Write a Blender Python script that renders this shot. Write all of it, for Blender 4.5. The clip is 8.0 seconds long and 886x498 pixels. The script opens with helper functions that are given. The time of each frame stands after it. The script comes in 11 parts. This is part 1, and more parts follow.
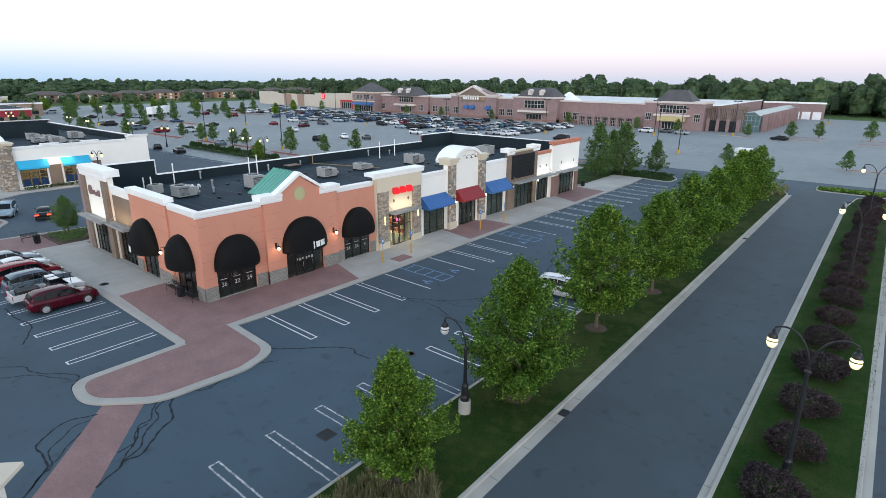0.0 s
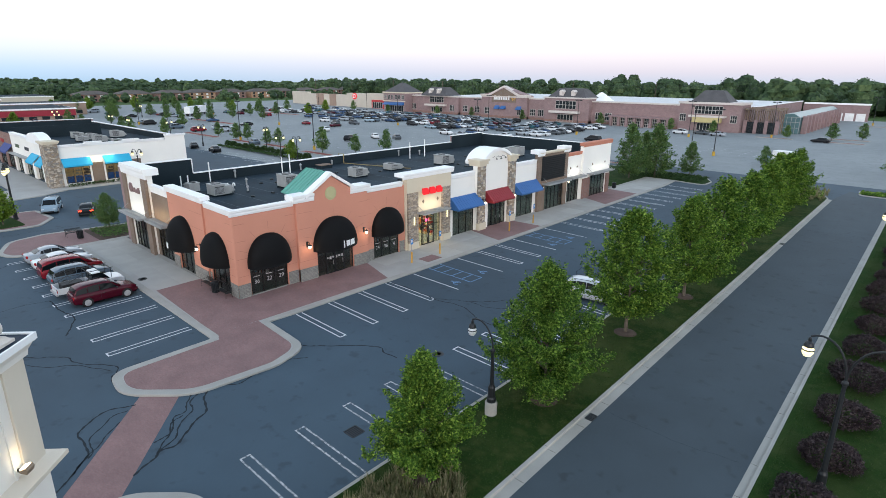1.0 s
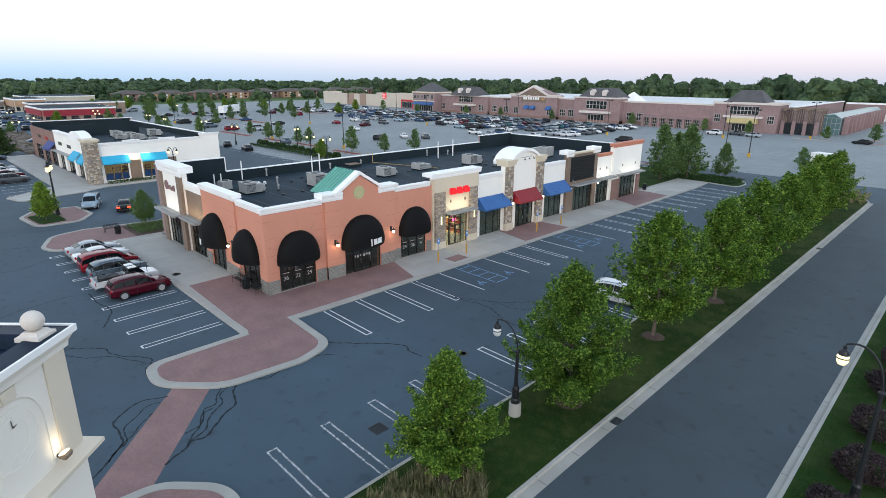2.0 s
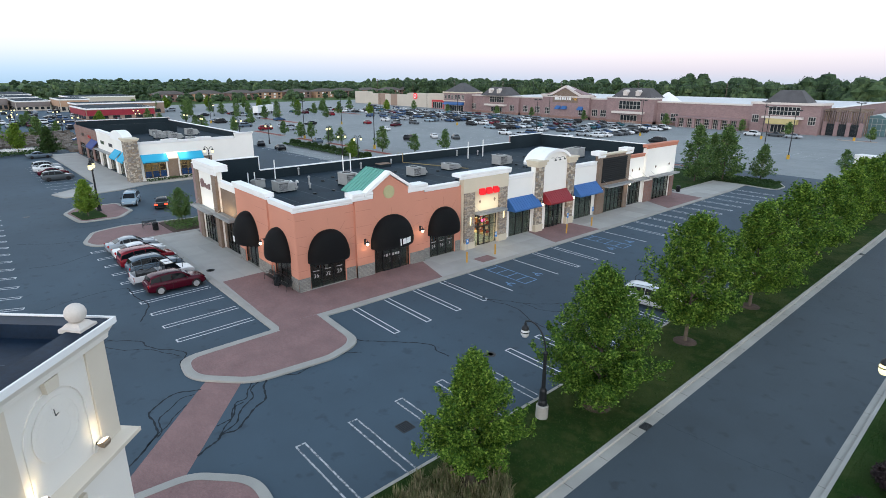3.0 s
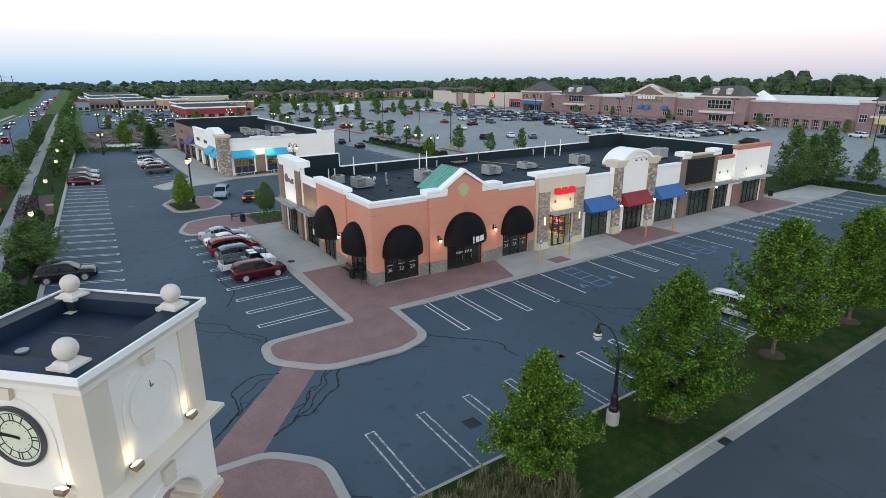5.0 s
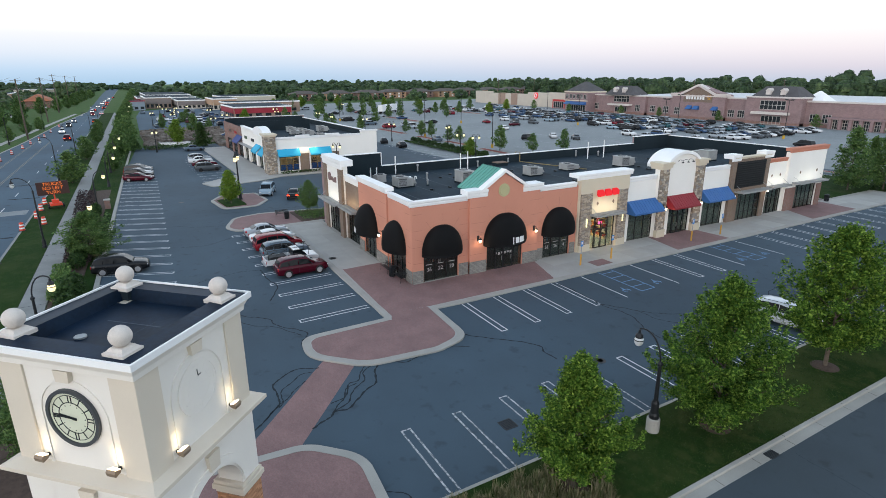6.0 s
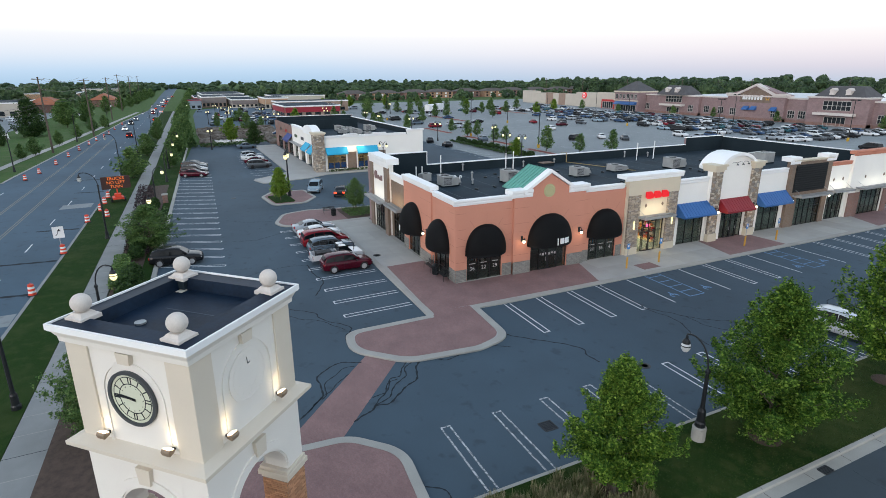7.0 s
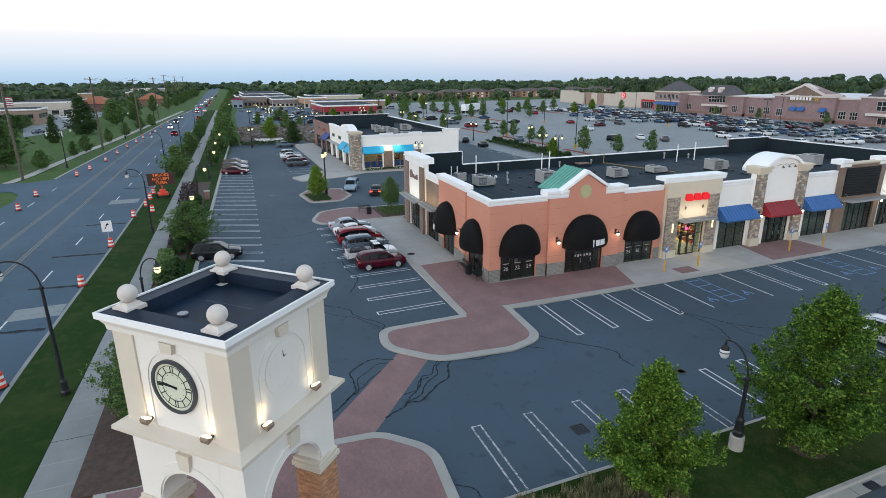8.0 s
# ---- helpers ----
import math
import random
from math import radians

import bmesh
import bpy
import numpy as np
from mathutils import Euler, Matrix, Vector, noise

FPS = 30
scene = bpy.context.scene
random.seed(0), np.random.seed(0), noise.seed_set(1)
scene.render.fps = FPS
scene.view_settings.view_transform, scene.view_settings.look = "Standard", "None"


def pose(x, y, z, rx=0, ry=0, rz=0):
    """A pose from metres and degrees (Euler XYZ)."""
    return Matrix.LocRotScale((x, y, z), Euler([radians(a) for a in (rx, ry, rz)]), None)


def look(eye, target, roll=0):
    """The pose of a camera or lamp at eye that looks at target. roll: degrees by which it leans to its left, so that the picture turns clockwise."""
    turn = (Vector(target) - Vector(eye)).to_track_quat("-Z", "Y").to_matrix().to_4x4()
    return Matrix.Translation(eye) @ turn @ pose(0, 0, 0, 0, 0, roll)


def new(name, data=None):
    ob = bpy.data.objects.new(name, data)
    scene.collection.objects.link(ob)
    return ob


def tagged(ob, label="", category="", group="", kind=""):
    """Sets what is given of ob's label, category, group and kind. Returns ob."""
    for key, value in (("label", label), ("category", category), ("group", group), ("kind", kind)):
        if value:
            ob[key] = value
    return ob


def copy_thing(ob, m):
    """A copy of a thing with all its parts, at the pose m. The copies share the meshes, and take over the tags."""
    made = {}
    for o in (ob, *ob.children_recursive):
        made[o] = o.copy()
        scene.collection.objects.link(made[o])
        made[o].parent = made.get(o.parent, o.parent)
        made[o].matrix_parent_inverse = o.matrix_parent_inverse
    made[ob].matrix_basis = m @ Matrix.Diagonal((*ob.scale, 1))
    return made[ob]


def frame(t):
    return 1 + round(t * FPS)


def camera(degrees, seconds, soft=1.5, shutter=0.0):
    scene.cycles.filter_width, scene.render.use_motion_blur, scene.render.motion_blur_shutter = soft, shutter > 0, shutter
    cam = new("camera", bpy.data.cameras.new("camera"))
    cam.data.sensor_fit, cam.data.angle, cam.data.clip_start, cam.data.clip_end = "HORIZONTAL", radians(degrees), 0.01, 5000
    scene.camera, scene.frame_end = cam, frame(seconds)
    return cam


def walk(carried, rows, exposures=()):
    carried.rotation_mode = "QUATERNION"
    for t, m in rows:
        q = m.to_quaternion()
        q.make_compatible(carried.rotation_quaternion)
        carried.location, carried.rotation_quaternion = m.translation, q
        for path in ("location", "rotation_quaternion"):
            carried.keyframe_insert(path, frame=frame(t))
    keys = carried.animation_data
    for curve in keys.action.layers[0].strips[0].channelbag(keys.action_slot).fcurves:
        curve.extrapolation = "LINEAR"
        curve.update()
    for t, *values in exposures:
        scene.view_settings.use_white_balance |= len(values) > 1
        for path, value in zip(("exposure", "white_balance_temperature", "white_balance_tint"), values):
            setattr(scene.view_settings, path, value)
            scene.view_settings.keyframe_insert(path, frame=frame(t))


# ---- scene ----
cam = camera(76.6, 8.0, soft=0.35)
# seconds, x, y, z, yaw, pitch, roll
PATH = [
    (0.0, 3.154, -3.642, 17.317, 39.222, -17.160, -0.345),
    (0.5, 3.201, -3.760, 17.400, 40.840, -17.168, -0.387),
    (1.0, 3.223, -3.780, 17.440, 42.232, -17.179, -0.340),
    (1.5, 3.300, -3.800, 17.480, 43.675, -17.215, -0.310),
    (3.0, 3.372, -3.850, 17.500, 48.148, -17.223, -0.167),
    (3.5, 3.396, -3.874, 17.476, 49.881, -17.236, -0.070),
    (4.0, 3.422, -3.890, 17.455, 51.902, -17.275, 0.018),
    (4.5, 3.440, -3.900, 17.420, 53.871, -17.287, 0.133),
    (6.0, 3.491, -3.954, 17.384, 59.947, -17.241, 0.273),
    (6.5, 3.535, -4.005, 17.380, 62.323, -17.232, 0.310),
    (7.0, 3.610, -4.037, 17.363, 64.540, -17.243, 0.345),
    (7.5, 3.653, -4.065, 17.350, 66.700, -17.250, 0.360),
    (8.0, 3.679, -4.070, 17.346, 68.135, -17.233, 0.390),
]
walk(cam, [(t, pose(x, y, z, 90 + p, r, w)) for t, x, y, z, w, p, r in PATH], [(0.0, 0.10, 6230, 10), (4.0, 0.10, 6230, 10), (4.5, -0.10, 6250, 10), (6.0, -0.06, 6250, 10), (7.0, -0.08, 6250, 10), (8.0, -0.10, 6250, 10)])

# ---------------------------------------------------------------- light: dusk, bright clear sky, sun just below the roofs
SUN_AZ, SUN_EL = 143.0, 8.0
world = bpy.data.worlds.new("dusk_sky")
scene.world = world
world.use_nodes = True
wn, wl = world.node_tree.nodes, world.node_tree.links
wn.clear()
w_out = wn.new("ShaderNodeOutputWorld")
w_bg = wn.new("ShaderNodeBackground")
w_sky = wn.new("ShaderNodeTexSky")
w_sky.sky_type = "NISHITA"
w_sky.sun_disc = False
w_sky.sun_elevation = radians(SUN_EL)
w_sky.sun_rotation = radians(SUN_AZ)
w_tc = wn.new("ShaderNodeTexCoord")
w_sep = wn.new("ShaderNodeSeparateXYZ")
w_up = wn.new("ShaderNodeMath")
w_up.inputs[1].default_value = 0.011
wl.new(w_sep.outputs["Z"], w_up.inputs[0])


def sky_ramp(stops):
    r = wn.new("ShaderNodeValToRGB")
    el = r.color_ramp.elements
    (p0, c0), (p1, c1) = stops[0], stops[-1]
    el[0].position, el[0].color = p0, (*c0, 1)
    el[1].position, el[1].color = p1, (*c1, 1)
    for p, c in stops[1:-1]:
        e = el.new(p)
        e.color = (*c, 1)
    wl.new(w_up.outputs[0], r.inputs[0])
    return r.outputs[0]


HIGH = [(0.10, (1.46, 1.46, 1.46)), (0.22, (1.74, 1.82, 1.88)), (0.45, (1.04, 1.22, 1.40)), (1.0, (0.48, 0.63, 0.82))]
blue_side = sky_ramp([(0.0, (0.48, 0.69, 0.89)), (0.02, (0.63, 0.81, 1.0)), (0.045, (0.90, 0.96, 1.05)), (0.07, (1.07, 1.06, 1.08))] + HIGH)
pink_side = sky_ramp([(0.0, (0.63, 0.69, 0.81)), (0.02, (0.84, 0.78, 0.86)), (0.045, (1.04, 0.94, 0.97)), (0.07, (1.16, 1.08, 1.06))] + HIGH)
wl.new(w_tc.outputs["Generated"], w_sep.inputs[0])
w_side = wn.new("ShaderNodeMapRange")
w_side.inputs["From Min"].default_value, w_side.inputs["From Max"].default_value = 0.2, 0.9
wl.new(w_sep.outputs["Y"], w_side.inputs["Value"])
w_two = wn.new("ShaderNodeMix")
w_two.data_type = "RGBA"
wl.new(w_side.outputs[0], w_two.inputs[0])
wl.new(blue_side, w_two.inputs[6])
wl.new(pink_side, w_two.inputs[7])
w_mix = wn.new("ShaderNodeMix")
w_mix.data_type = "RGBA"
w_mix.inputs[0].default_value = 0.08
w_gain = wn.new("ShaderNodeVectorMath")
w_gain.operation = "SCALE"
w_gain.inputs["Scale"].default_value = 0.12
w_bg.inputs[1].default_value = 1.0
wl.new(w_sky.outputs[0], w_gain.inputs[0])
wl.new(w_two.outputs[2], w_mix.inputs[6])
wl.new(w_gain.outputs[0], w_mix.inputs[7])
wl.new(w_mix.outputs[2], w_bg.inputs[0])
wl.new(w_bg.outputs[0], w_out.inputs[0])
sun = new("sun", bpy.data.lights.new("sun", "SUN"))
sun.data.energy, sun.data.angle, sun.data.color = 1.7, radians(40), (1.0, 0.88, 0.80)
sd = Vector((math.sin(radians(SUN_AZ)) * math.cos(radians(SUN_EL)), math.cos(radians(SUN_AZ)) * math.cos(radians(SUN_EL)), math.sin(radians(SUN_EL))))
sun.matrix_world = look(sd * 100, (0, 0, 0))

# ---------------------------------------------------------------- materials
MATS = {}


def ramp2(nt, src, lo, hi, a=0.3, b=0.7):
    r = nt.nodes.new("ShaderNodeValToRGB")
    r.color_ramp.elements[0].position, r.color_ramp.elements[0].color = a, (*lo, 1)
    r.color_ramp.elements[1].position, r.color_ramp.elements[1].color = b, (*hi, 1)
    nt.links.new(src, r.inputs[0])
    return r.outputs[0]


def tint(c, k):
    return tuple(max(0.0, min(1.0, v * k)) for v in c)


def noise_out(nt, coord, scale, detail=4.0):
    n = nt.nodes.new("ShaderNodeTexNoise")
    n.inputs["Scale"].default_value, n.inputs["Detail"].default_value = scale, detail
    nt.links.new(coord, n.inputs["Vector"])
    return n.outputs["Fac"]


def blend(nt, fac, a, b, mode="MIX"):
    m = nt.nodes.new("ShaderNodeMix")
    m.data_type, m.blend_type = "RGBA", mode
    for sock, v in ((m.inputs[0], fac), (m.inputs[6], a), (m.inputs[7], b)):
        if isinstance(v, (int, float)):
            sock.default_value = v
        elif isinstance(v, tuple):
            sock.default_value = (*v, 1)
        else:
            nt.links.new(v, sock)
    return m.outputs[2]


def start(name):
    m = bpy.data.materials.new(name)
    m.use_nodes = True
    nt = m.node_tree
    bsdf = nt.nodes["Principled BSDF"]
    tc = nt.nodes.new("ShaderNodeTexCoord")
    MATS[name] = m
    return m, nt, bsdf, tc.outputs["Object"]


def bump(nt, bsdf, height, strength, dist=0.02):
    b = nt.nodes.new("ShaderNodeBump")
    b.inputs["Strength"].default_value, b.inputs["Distance"].default_value = strength, dist
    nt.links.new(height, b.inputs["Height"])
    nt.links.new(b.outputs[0], bsdf.inputs["Normal"])


def paint(name, base, rough=0.7, metal=0.0, var=0.12, big=0.5, fine=30.0, relief=0.15, rand=0.0, spec=0.4):
    """A plain surface with broad staining and fine grain."""
    m, nt, bsdf, co = start(name)
    n1, n2 = noise_out(nt, co, big), noise_out(nt, co, fine, 6)
    c = ramp2(nt, n1, tint(base, 1 - var), tint(base, 1 + var))
    c = blend(nt, 0.35, c, ramp2(nt, n2, tint(base, 1 - 1.5 * var), tint(base, 1 + 1.2 * var)))
    if rand:
        info = nt.nodes.new("ShaderNodeObjectInfo")
        c = blend(nt, rand, c, ramp2(nt, info.outputs["Random"], tint(base, 0.6), tint(base, 1.4), 0, 1))
    nt.links.new(c, bsdf.inputs["Base Color"])
    bsdf.inputs["Roughness"].default_value, bsdf.inputs["Metallic"].default_value = rough, metal
    bsdf.inputs["Specular IOR Level"].default_value = spec
    if relief:
        bump(nt, bsdf, n2, relief)
    return m


def wall_coord(nt, co):
    """x + y along the wall, z up it."""
    s, a, c = nt.nodes.new("ShaderNodeSeparateXYZ"), nt.nodes.new("ShaderNodeMath"), nt.nodes.new("ShaderNodeCombineXYZ")
    nt.links.new(co, s.inputs[0])
    nt.links.new(s.outputs["X"], a.inputs[0])
    nt.links.new(s.outputs["Y"], a.inputs[1])
    nt.links.new(a.outputs[0], c.inputs["X"])
    nt.links.new(s.outputs["Z"], c.inputs["Y"])
    return c.outputs[0]


def bricks(name, c1, c2, mortar, w=0.22, h=0.075, flat=False, rough=0.85, gap=0.012):
    m, nt, bsdf, co = start(name)
    b = nt.nodes.new("ShaderNodeTexBrick")
    b.inputs["Color1"].default_value, b.inputs["Color2"].default_value = (*c1, 1), (*c2, 1)
    b.inputs["Mortar"].default_value = (*mortar, 1)
    b.inputs["Scale"].default_value, b.inputs["Mortar Size"].default_value = 1.0, gap
    b.inputs["Brick Width"].default_value, b.inputs["Row Height"].default_value = w, h
    b.inputs["Bias"].default_value = -0.1
    nt.links.new(co if flat else wall_coord(nt, co), b.inputs["Vector"])
    n1, n2 = noise_out(nt, co, 0.6), noise_out(nt, co, 14, 5)
    c = blend(nt, 0.32, b.outputs["Color"], ramp2(nt, n1, (0.62, 0.62, 0.62), (1.25, 1.25, 1.25)), "MULTIPLY")
    c = blend(nt, 0.35, c, ramp2(nt, n2, (0.65, 0.65, 0.65), (1.35, 1.35, 1.35)), "MULTIPLY")
    nt.links.new(c, bsdf.inputs["Base Color"])
    bsdf.inputs["Roughness"].default_value = rough
    bump(nt, bsdf, b.outputs["Fac"], -0.4, 0.01)
    return m


def ledgestone(name, cols, w=0.5, h=0.28):
    m, nt, bsdf, co = start(name)
    mp = nt.nodes.new("ShaderNodeMapping")
    mp.inputs["Scale"].default_value = (1 / w, 1 / h, 1)
    nt.links.new(wall_coord(nt, co), mp.inputs["Vector"])
    v = nt.nodes.new("ShaderNodeTexVoronoi")
    v.voronoi_dimensions = "2D"
    v.inputs["Randomness"].default_value = 0.75
    v.inputs["Scale"].default_value = 1.0
    nt.links.new(mp.outputs[0], v.inputs["Vector"])
    e = nt.nodes.new("ShaderNodeTexVoronoi")
    e.voronoi_dimensions, e.feature = "2D", "DISTANCE_TO_EDGE"
    e.inputs["Randomness"].default_value = 0.75
    e.inputs["Scale"].default_value = 1.0
    nt.links.new(mp.outputs[0], e.inputs["Vector"])
    r = nt.nodes.new("ShaderNodeValToRGB")
    r.color_ramp.interpolation = "CONSTANT"
    el = r.color_ramp.elements
    el[0].color, el[1].color = (*cols[0], 1), (*cols[-1], 1)
    el[1].position = 0.8
    for i, cc in enumerate(cols[1:-1]):
        q = el.new(0.25 + 0.55 * i / max(1, len(cols) - 2))
        q.color = (*cc, 1)
    s = nt.nodes.new("ShaderNodeSeparateColor")
    nt.links.new(v.outputs["Color"], s.inputs[0])
    nt.links.new(s.outputs[0], r.inputs[0])
    gap = ramp2(nt, e.outputs["Distance"], (0.45, 0.43, 0.40), (1, 1, 1), 0.015, 0.07)
    c = blend(nt, 1.0, r.outputs[0], gap, "MULTIPLY")
    c = blend(nt, 0.4, c, ramp2(nt, noise_out(nt, co, 12, 5), (0.6, 0.6, 0.6), (1.35, 1.35, 1.35)), "MULTIPLY")
    nt.links.new(c, bsdf.inputs["Base Color"])
    bsdf.inputs["Roughness"].default_value = 0.9
    bump(nt, bsdf, e.outputs["Distance"], 0.6, 0.06)
    return m


def asphalt(name, base, patch=0.32, rough=0.85):
    m, nt, bsdf, co = start(name)
    big, mid, fine = noise_out(nt, co, 0.045, 5), noise_out(nt, co, 0.35, 6), noise_out(nt, co, 60, 3)
    c = ramp2(nt, big, tint(base, 1 - patch), tint(base, 1 + patch), 0.35, 0.65)
    c = blend(nt, 0.4, c, ramp2(nt, mid, tint(base, 0.75), tint(base, 1.25), 0.3, 0.7))
    c = blend(nt, 0.25, c, ramp2(nt, fine, tint(base, 0.5), tint(base, 1.6), 0.3, 0.7))
    spots = ramp2(nt, noise_out(nt, co, 1.1, 3), (0.5, 0.5, 0.51), (1, 1, 1), 0.29, 0.40)
    c = blend(nt, 0.6, c, spots, "MULTIPLY")
    nt.links.new(c, bsdf.inputs["Base Color"])
    bsdf.inputs["Roughness"].default_value = rough
    bump(nt, bsdf, fine, 0.25, 0.01)
    return m


def grass_mat(name, lo, hi, dry):
    m, nt, bsdf, co = start(name)
    big, fine = noise_out(nt, co, 0.25, 5), noise_out(nt, co, 22, 6)
    c = ramp2(nt, fine, lo, hi, 0.3, 0.72)
    c = blend(nt, ramp2(nt, big, (0, 0, 0), (0.8, 0.8, 0.8), 0.46, 0.74), c, dry)
    c = blend(nt, ramp2(nt, noise_out(nt, co, 1.3, 5), (0, 0, 0), (0.6, 0.6, 0.6), 0.5, 0.72), c, dry)
    nt.links.new(c, bsdf.inputs["Base Color"])
    bsdf.inputs["Roughness"].default_value = 0.95
    bsdf.inputs["Specular IOR Level"].default_value = 0.08
    bump(nt, bsdf, fine, 0.8, 0.06)
    return m


def leaf_mat(name, lo, hi, tip, patches=0.0):
    m, nt, bsdf, co = start(name)
    g = nt.nodes.new("ShaderNodeNewGeometry")
    r = nt.nodes.new("ShaderNodeValToRGB")
    el = r.color_ramp.elements
    el[0].color, el[1].color = (*lo, 1), (*tip, 1)
    q = el.new(0.6)
    q.color = (*hi, 1)
    nt.links.new(g.outputs["Random Per Island"], r.inputs[0])
    info = nt.nodes.new("ShaderNodeObjectInfo")
    c = blend(nt, 0.5, r.outputs[0], ramp2(nt, info.outputs["Random"], (0.7, 0.75, 0.7), (1.25, 1.15, 0.95), 0, 1), "MULTIPLY")
    if patches:
        c = blend(nt, 1.0, c, ramp2(nt, noise_out(nt, co, patches, 3), (0.5, 0.55, 0.55), (1.25, 1.2, 1.1), 0.32, 0.68), "MULTIPLY")
        # finer mottling: shade in gaps between leaf clumps, put into the colour
        c = blend(nt, 0.85, c, ramp2(nt, noise_out(nt, co, 0.62, 4), (0.55, 0.58, 0.6), (1.35, 1.32, 1.22), 0.36, 0.66), "MULTIPLY")
    nt.links.new(c, bsdf.inputs["Base Color"])
    bsdf.inputs["Roughness"].default_value = 0.6
    bsdf.inputs["Specular IOR Level"].default_value = 0.15
    tr = nt.nodes.new("ShaderNodeBsdfTranslucent")
    nt.links.new(c, tr.inputs["Color"])
    mx = nt.nodes.new("ShaderNodeMixShader")
    mx.inputs[0].default_value = 0.3
    nt.links.new(bsdf.outputs[0], mx.inputs[1])
    nt.links.new(tr.outputs[0], mx.inputs[2])
    nt.links.new(mx.outputs[0], nt.nodes["Material Output"].inputs[0])
    return m


def glow(name, col, power):
    m, nt, bsdf, co = start(name)
    bsdf.inputs["Base Color"].default_value = (*col, 1)
    bsdf.inputs["Emission Color"].default_value = (*col, 1)
    bsdf.inputs["Emission Strength"].default_value = power
    return m


def glass(name, shade, gloss=0.07):
    m, nt, bsdf, co = start(name)
    t, g = nt.nodes.new("ShaderNodeBsdfTransparent"), nt.nodes.new("ShaderNodeBsdfGlossy")
    t.inputs["Color"].default_value = (*shade, 1)
    g.inputs["Roughness"].default_value = 0.03
    mx, lw = nt.nodes.new("ShaderNodeMixShader"), nt.nodes.new("ShaderNodeLayerWeight")
    pw, ml = nt.nodes.new("ShaderNodeMath"), nt.nodes.new("ShaderNodeMath")
    pw.operation, ml.operation = "POWER", "MULTIPLY_ADD"
    pw.inputs[1].default_value, ml.inputs[1].default_value, ml.inputs[2].default_value = 4.0, 0.6, gloss
    nt.links.new(lw.outputs["Facing"], pw.inputs[0])
    nt.links.new(pw.outputs[0], ml.inputs[0])
    nt.links.new(ml.outputs[0], mx.inputs[0])
    nt.links.new(t.outputs[0], mx.inputs[1])
    nt.links.new(g.outputs[0], mx.inputs[2])
    nt.links.new(mx.outputs[0], nt.nodes["Material Output"].inputs[0])
    return m


ASPHALT = asphalt("asphalt_dark", (0.038, 0.064, 0.088), 0.36)
# same asphalt as the lot, tinted greyer where it reflects less blue sky
ASPHALT_LESS_SKY = asphalt("asphalt_less_sky", (0.040, 0.057, 0.070), 0.28)
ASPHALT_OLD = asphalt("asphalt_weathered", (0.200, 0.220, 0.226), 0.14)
ASPHALT_ROAD = asphalt("asphalt_road", (0.042, 0.080, 0.116), 0.34)
SEALANT = paint("crack_sealant", (0.026, 0.032, 0.038), 0.9, var=0.2, spec=0.1)
CONCRETE = paint("concrete", (0.36, 0.35, 0.33), 0.85, var=0.12, big=0.35)
CONCRETE_OLD = paint("sidewalk_concrete", (0.235, 0.24, 0.235), 0.88, var=0.16, big=0.6)
CONCRETE_KERB = paint("concrete_kerb", (0.335, 0.325, 0.295), 0.85, var=0.15, big=0.5)
PAVER = bricks("brick_paver", (0.236, 0.136, 0.128), (0.210, 0.117, 0.112), (0.195, 0.136, 0.130), 0.2, 0.1, True, gap=0.006)


def worn_line(name, base, under, lo, hi):
    # road paint with the asphalt coming through
    m, nt, bsdf, co = start(name)
    wear = ramp2(nt, noise_out(nt, co, 7.0, 6), (0, 0, 0), (1, 1, 1), lo, hi)
    grain = ramp2(nt, noise_out(nt, co, 45, 3), tint(base, 0.8), tint(base, 1.1), 0.3, 0.7)
    nt.links.new(blend(nt, wear, under, grain), bsdf.inputs["Base Color"])
    bsdf.inputs["Roughness"].default_value = 0.85
    return m


LINE_WORN = worn_line("line_worn", (0.50, 0.51, 0.52), (0.075, 0.095, 0.11), 0.40, 0.56)
LINE_WHITE = worn_line("line_white", (0.62, 0.63, 0.64), (0.10, 0.12, 0.14), 0.27, 0.42)
LINE_BLUE = paint("line_blue", (0.13, 0.25, 0.42), 0.8, var=0.25, big=5)
LINE_YELLOW = paint("line_yellow", (0.20, 0.185, 0.145), 0.8, var=0.3, big=5)
GRASS = grass_mat("lawn", (0.009, 0.026, 0.005), (0.026, 0.062, 0.011), (0.046, 0.064, 0.020))
GRASS_STRAW = grass_mat("strip_lawn", (0.010, 0.026, 0.005), (0.027, 0.058, 0.011), (0.072, 0.078, 0.026))
# lawn copy with the pale sheen of grazing sky light in its colour
LAWN_SKY_PALE = grass_mat("sky_pale_lawn", (0.044, 0.092, 0.028), (0.090, 0.155, 0.050), (0.12, 0.14, 0.065))
MULCH = paint("mulch", (0.075, 0.050, 0.038), 0.95, var=0.35, big=3, fine=30, relief=0.8)
RED_MULCH = paint("red_mulch", (0.20, 0.055, 0.045), 0.95, var=0.3, big=3, fine=30, relief=0.6)
SALMON = paint("salmon_stucco", (0.56, 0.25, 0.172), 0.9, var=0.07, big=0.25, fine=45, relief=0.2)
WHITE_STUCCO = paint("white_stucco", (0.82, 0.80, 0.75), 0.9, var=0.05, big=0.3, fine=45, relief=0.2)
CREAM = paint("cream_stucco", (0.60, 0.53, 0.41), 0.9, var=0.06, big=0.3, fine=45, relief=0.2)
CAP_WHITE = paint("white_coping", (0.84, 0.84, 0.83), 0.6, var=0.05, big=0.6)
GREY_SPLIT = bricks("grey_split_block", (0.26, 0.25, 0.23), (0.19, 0.185, 0.17), (0.13, 0.13, 0.12), 0.4, 0.12)
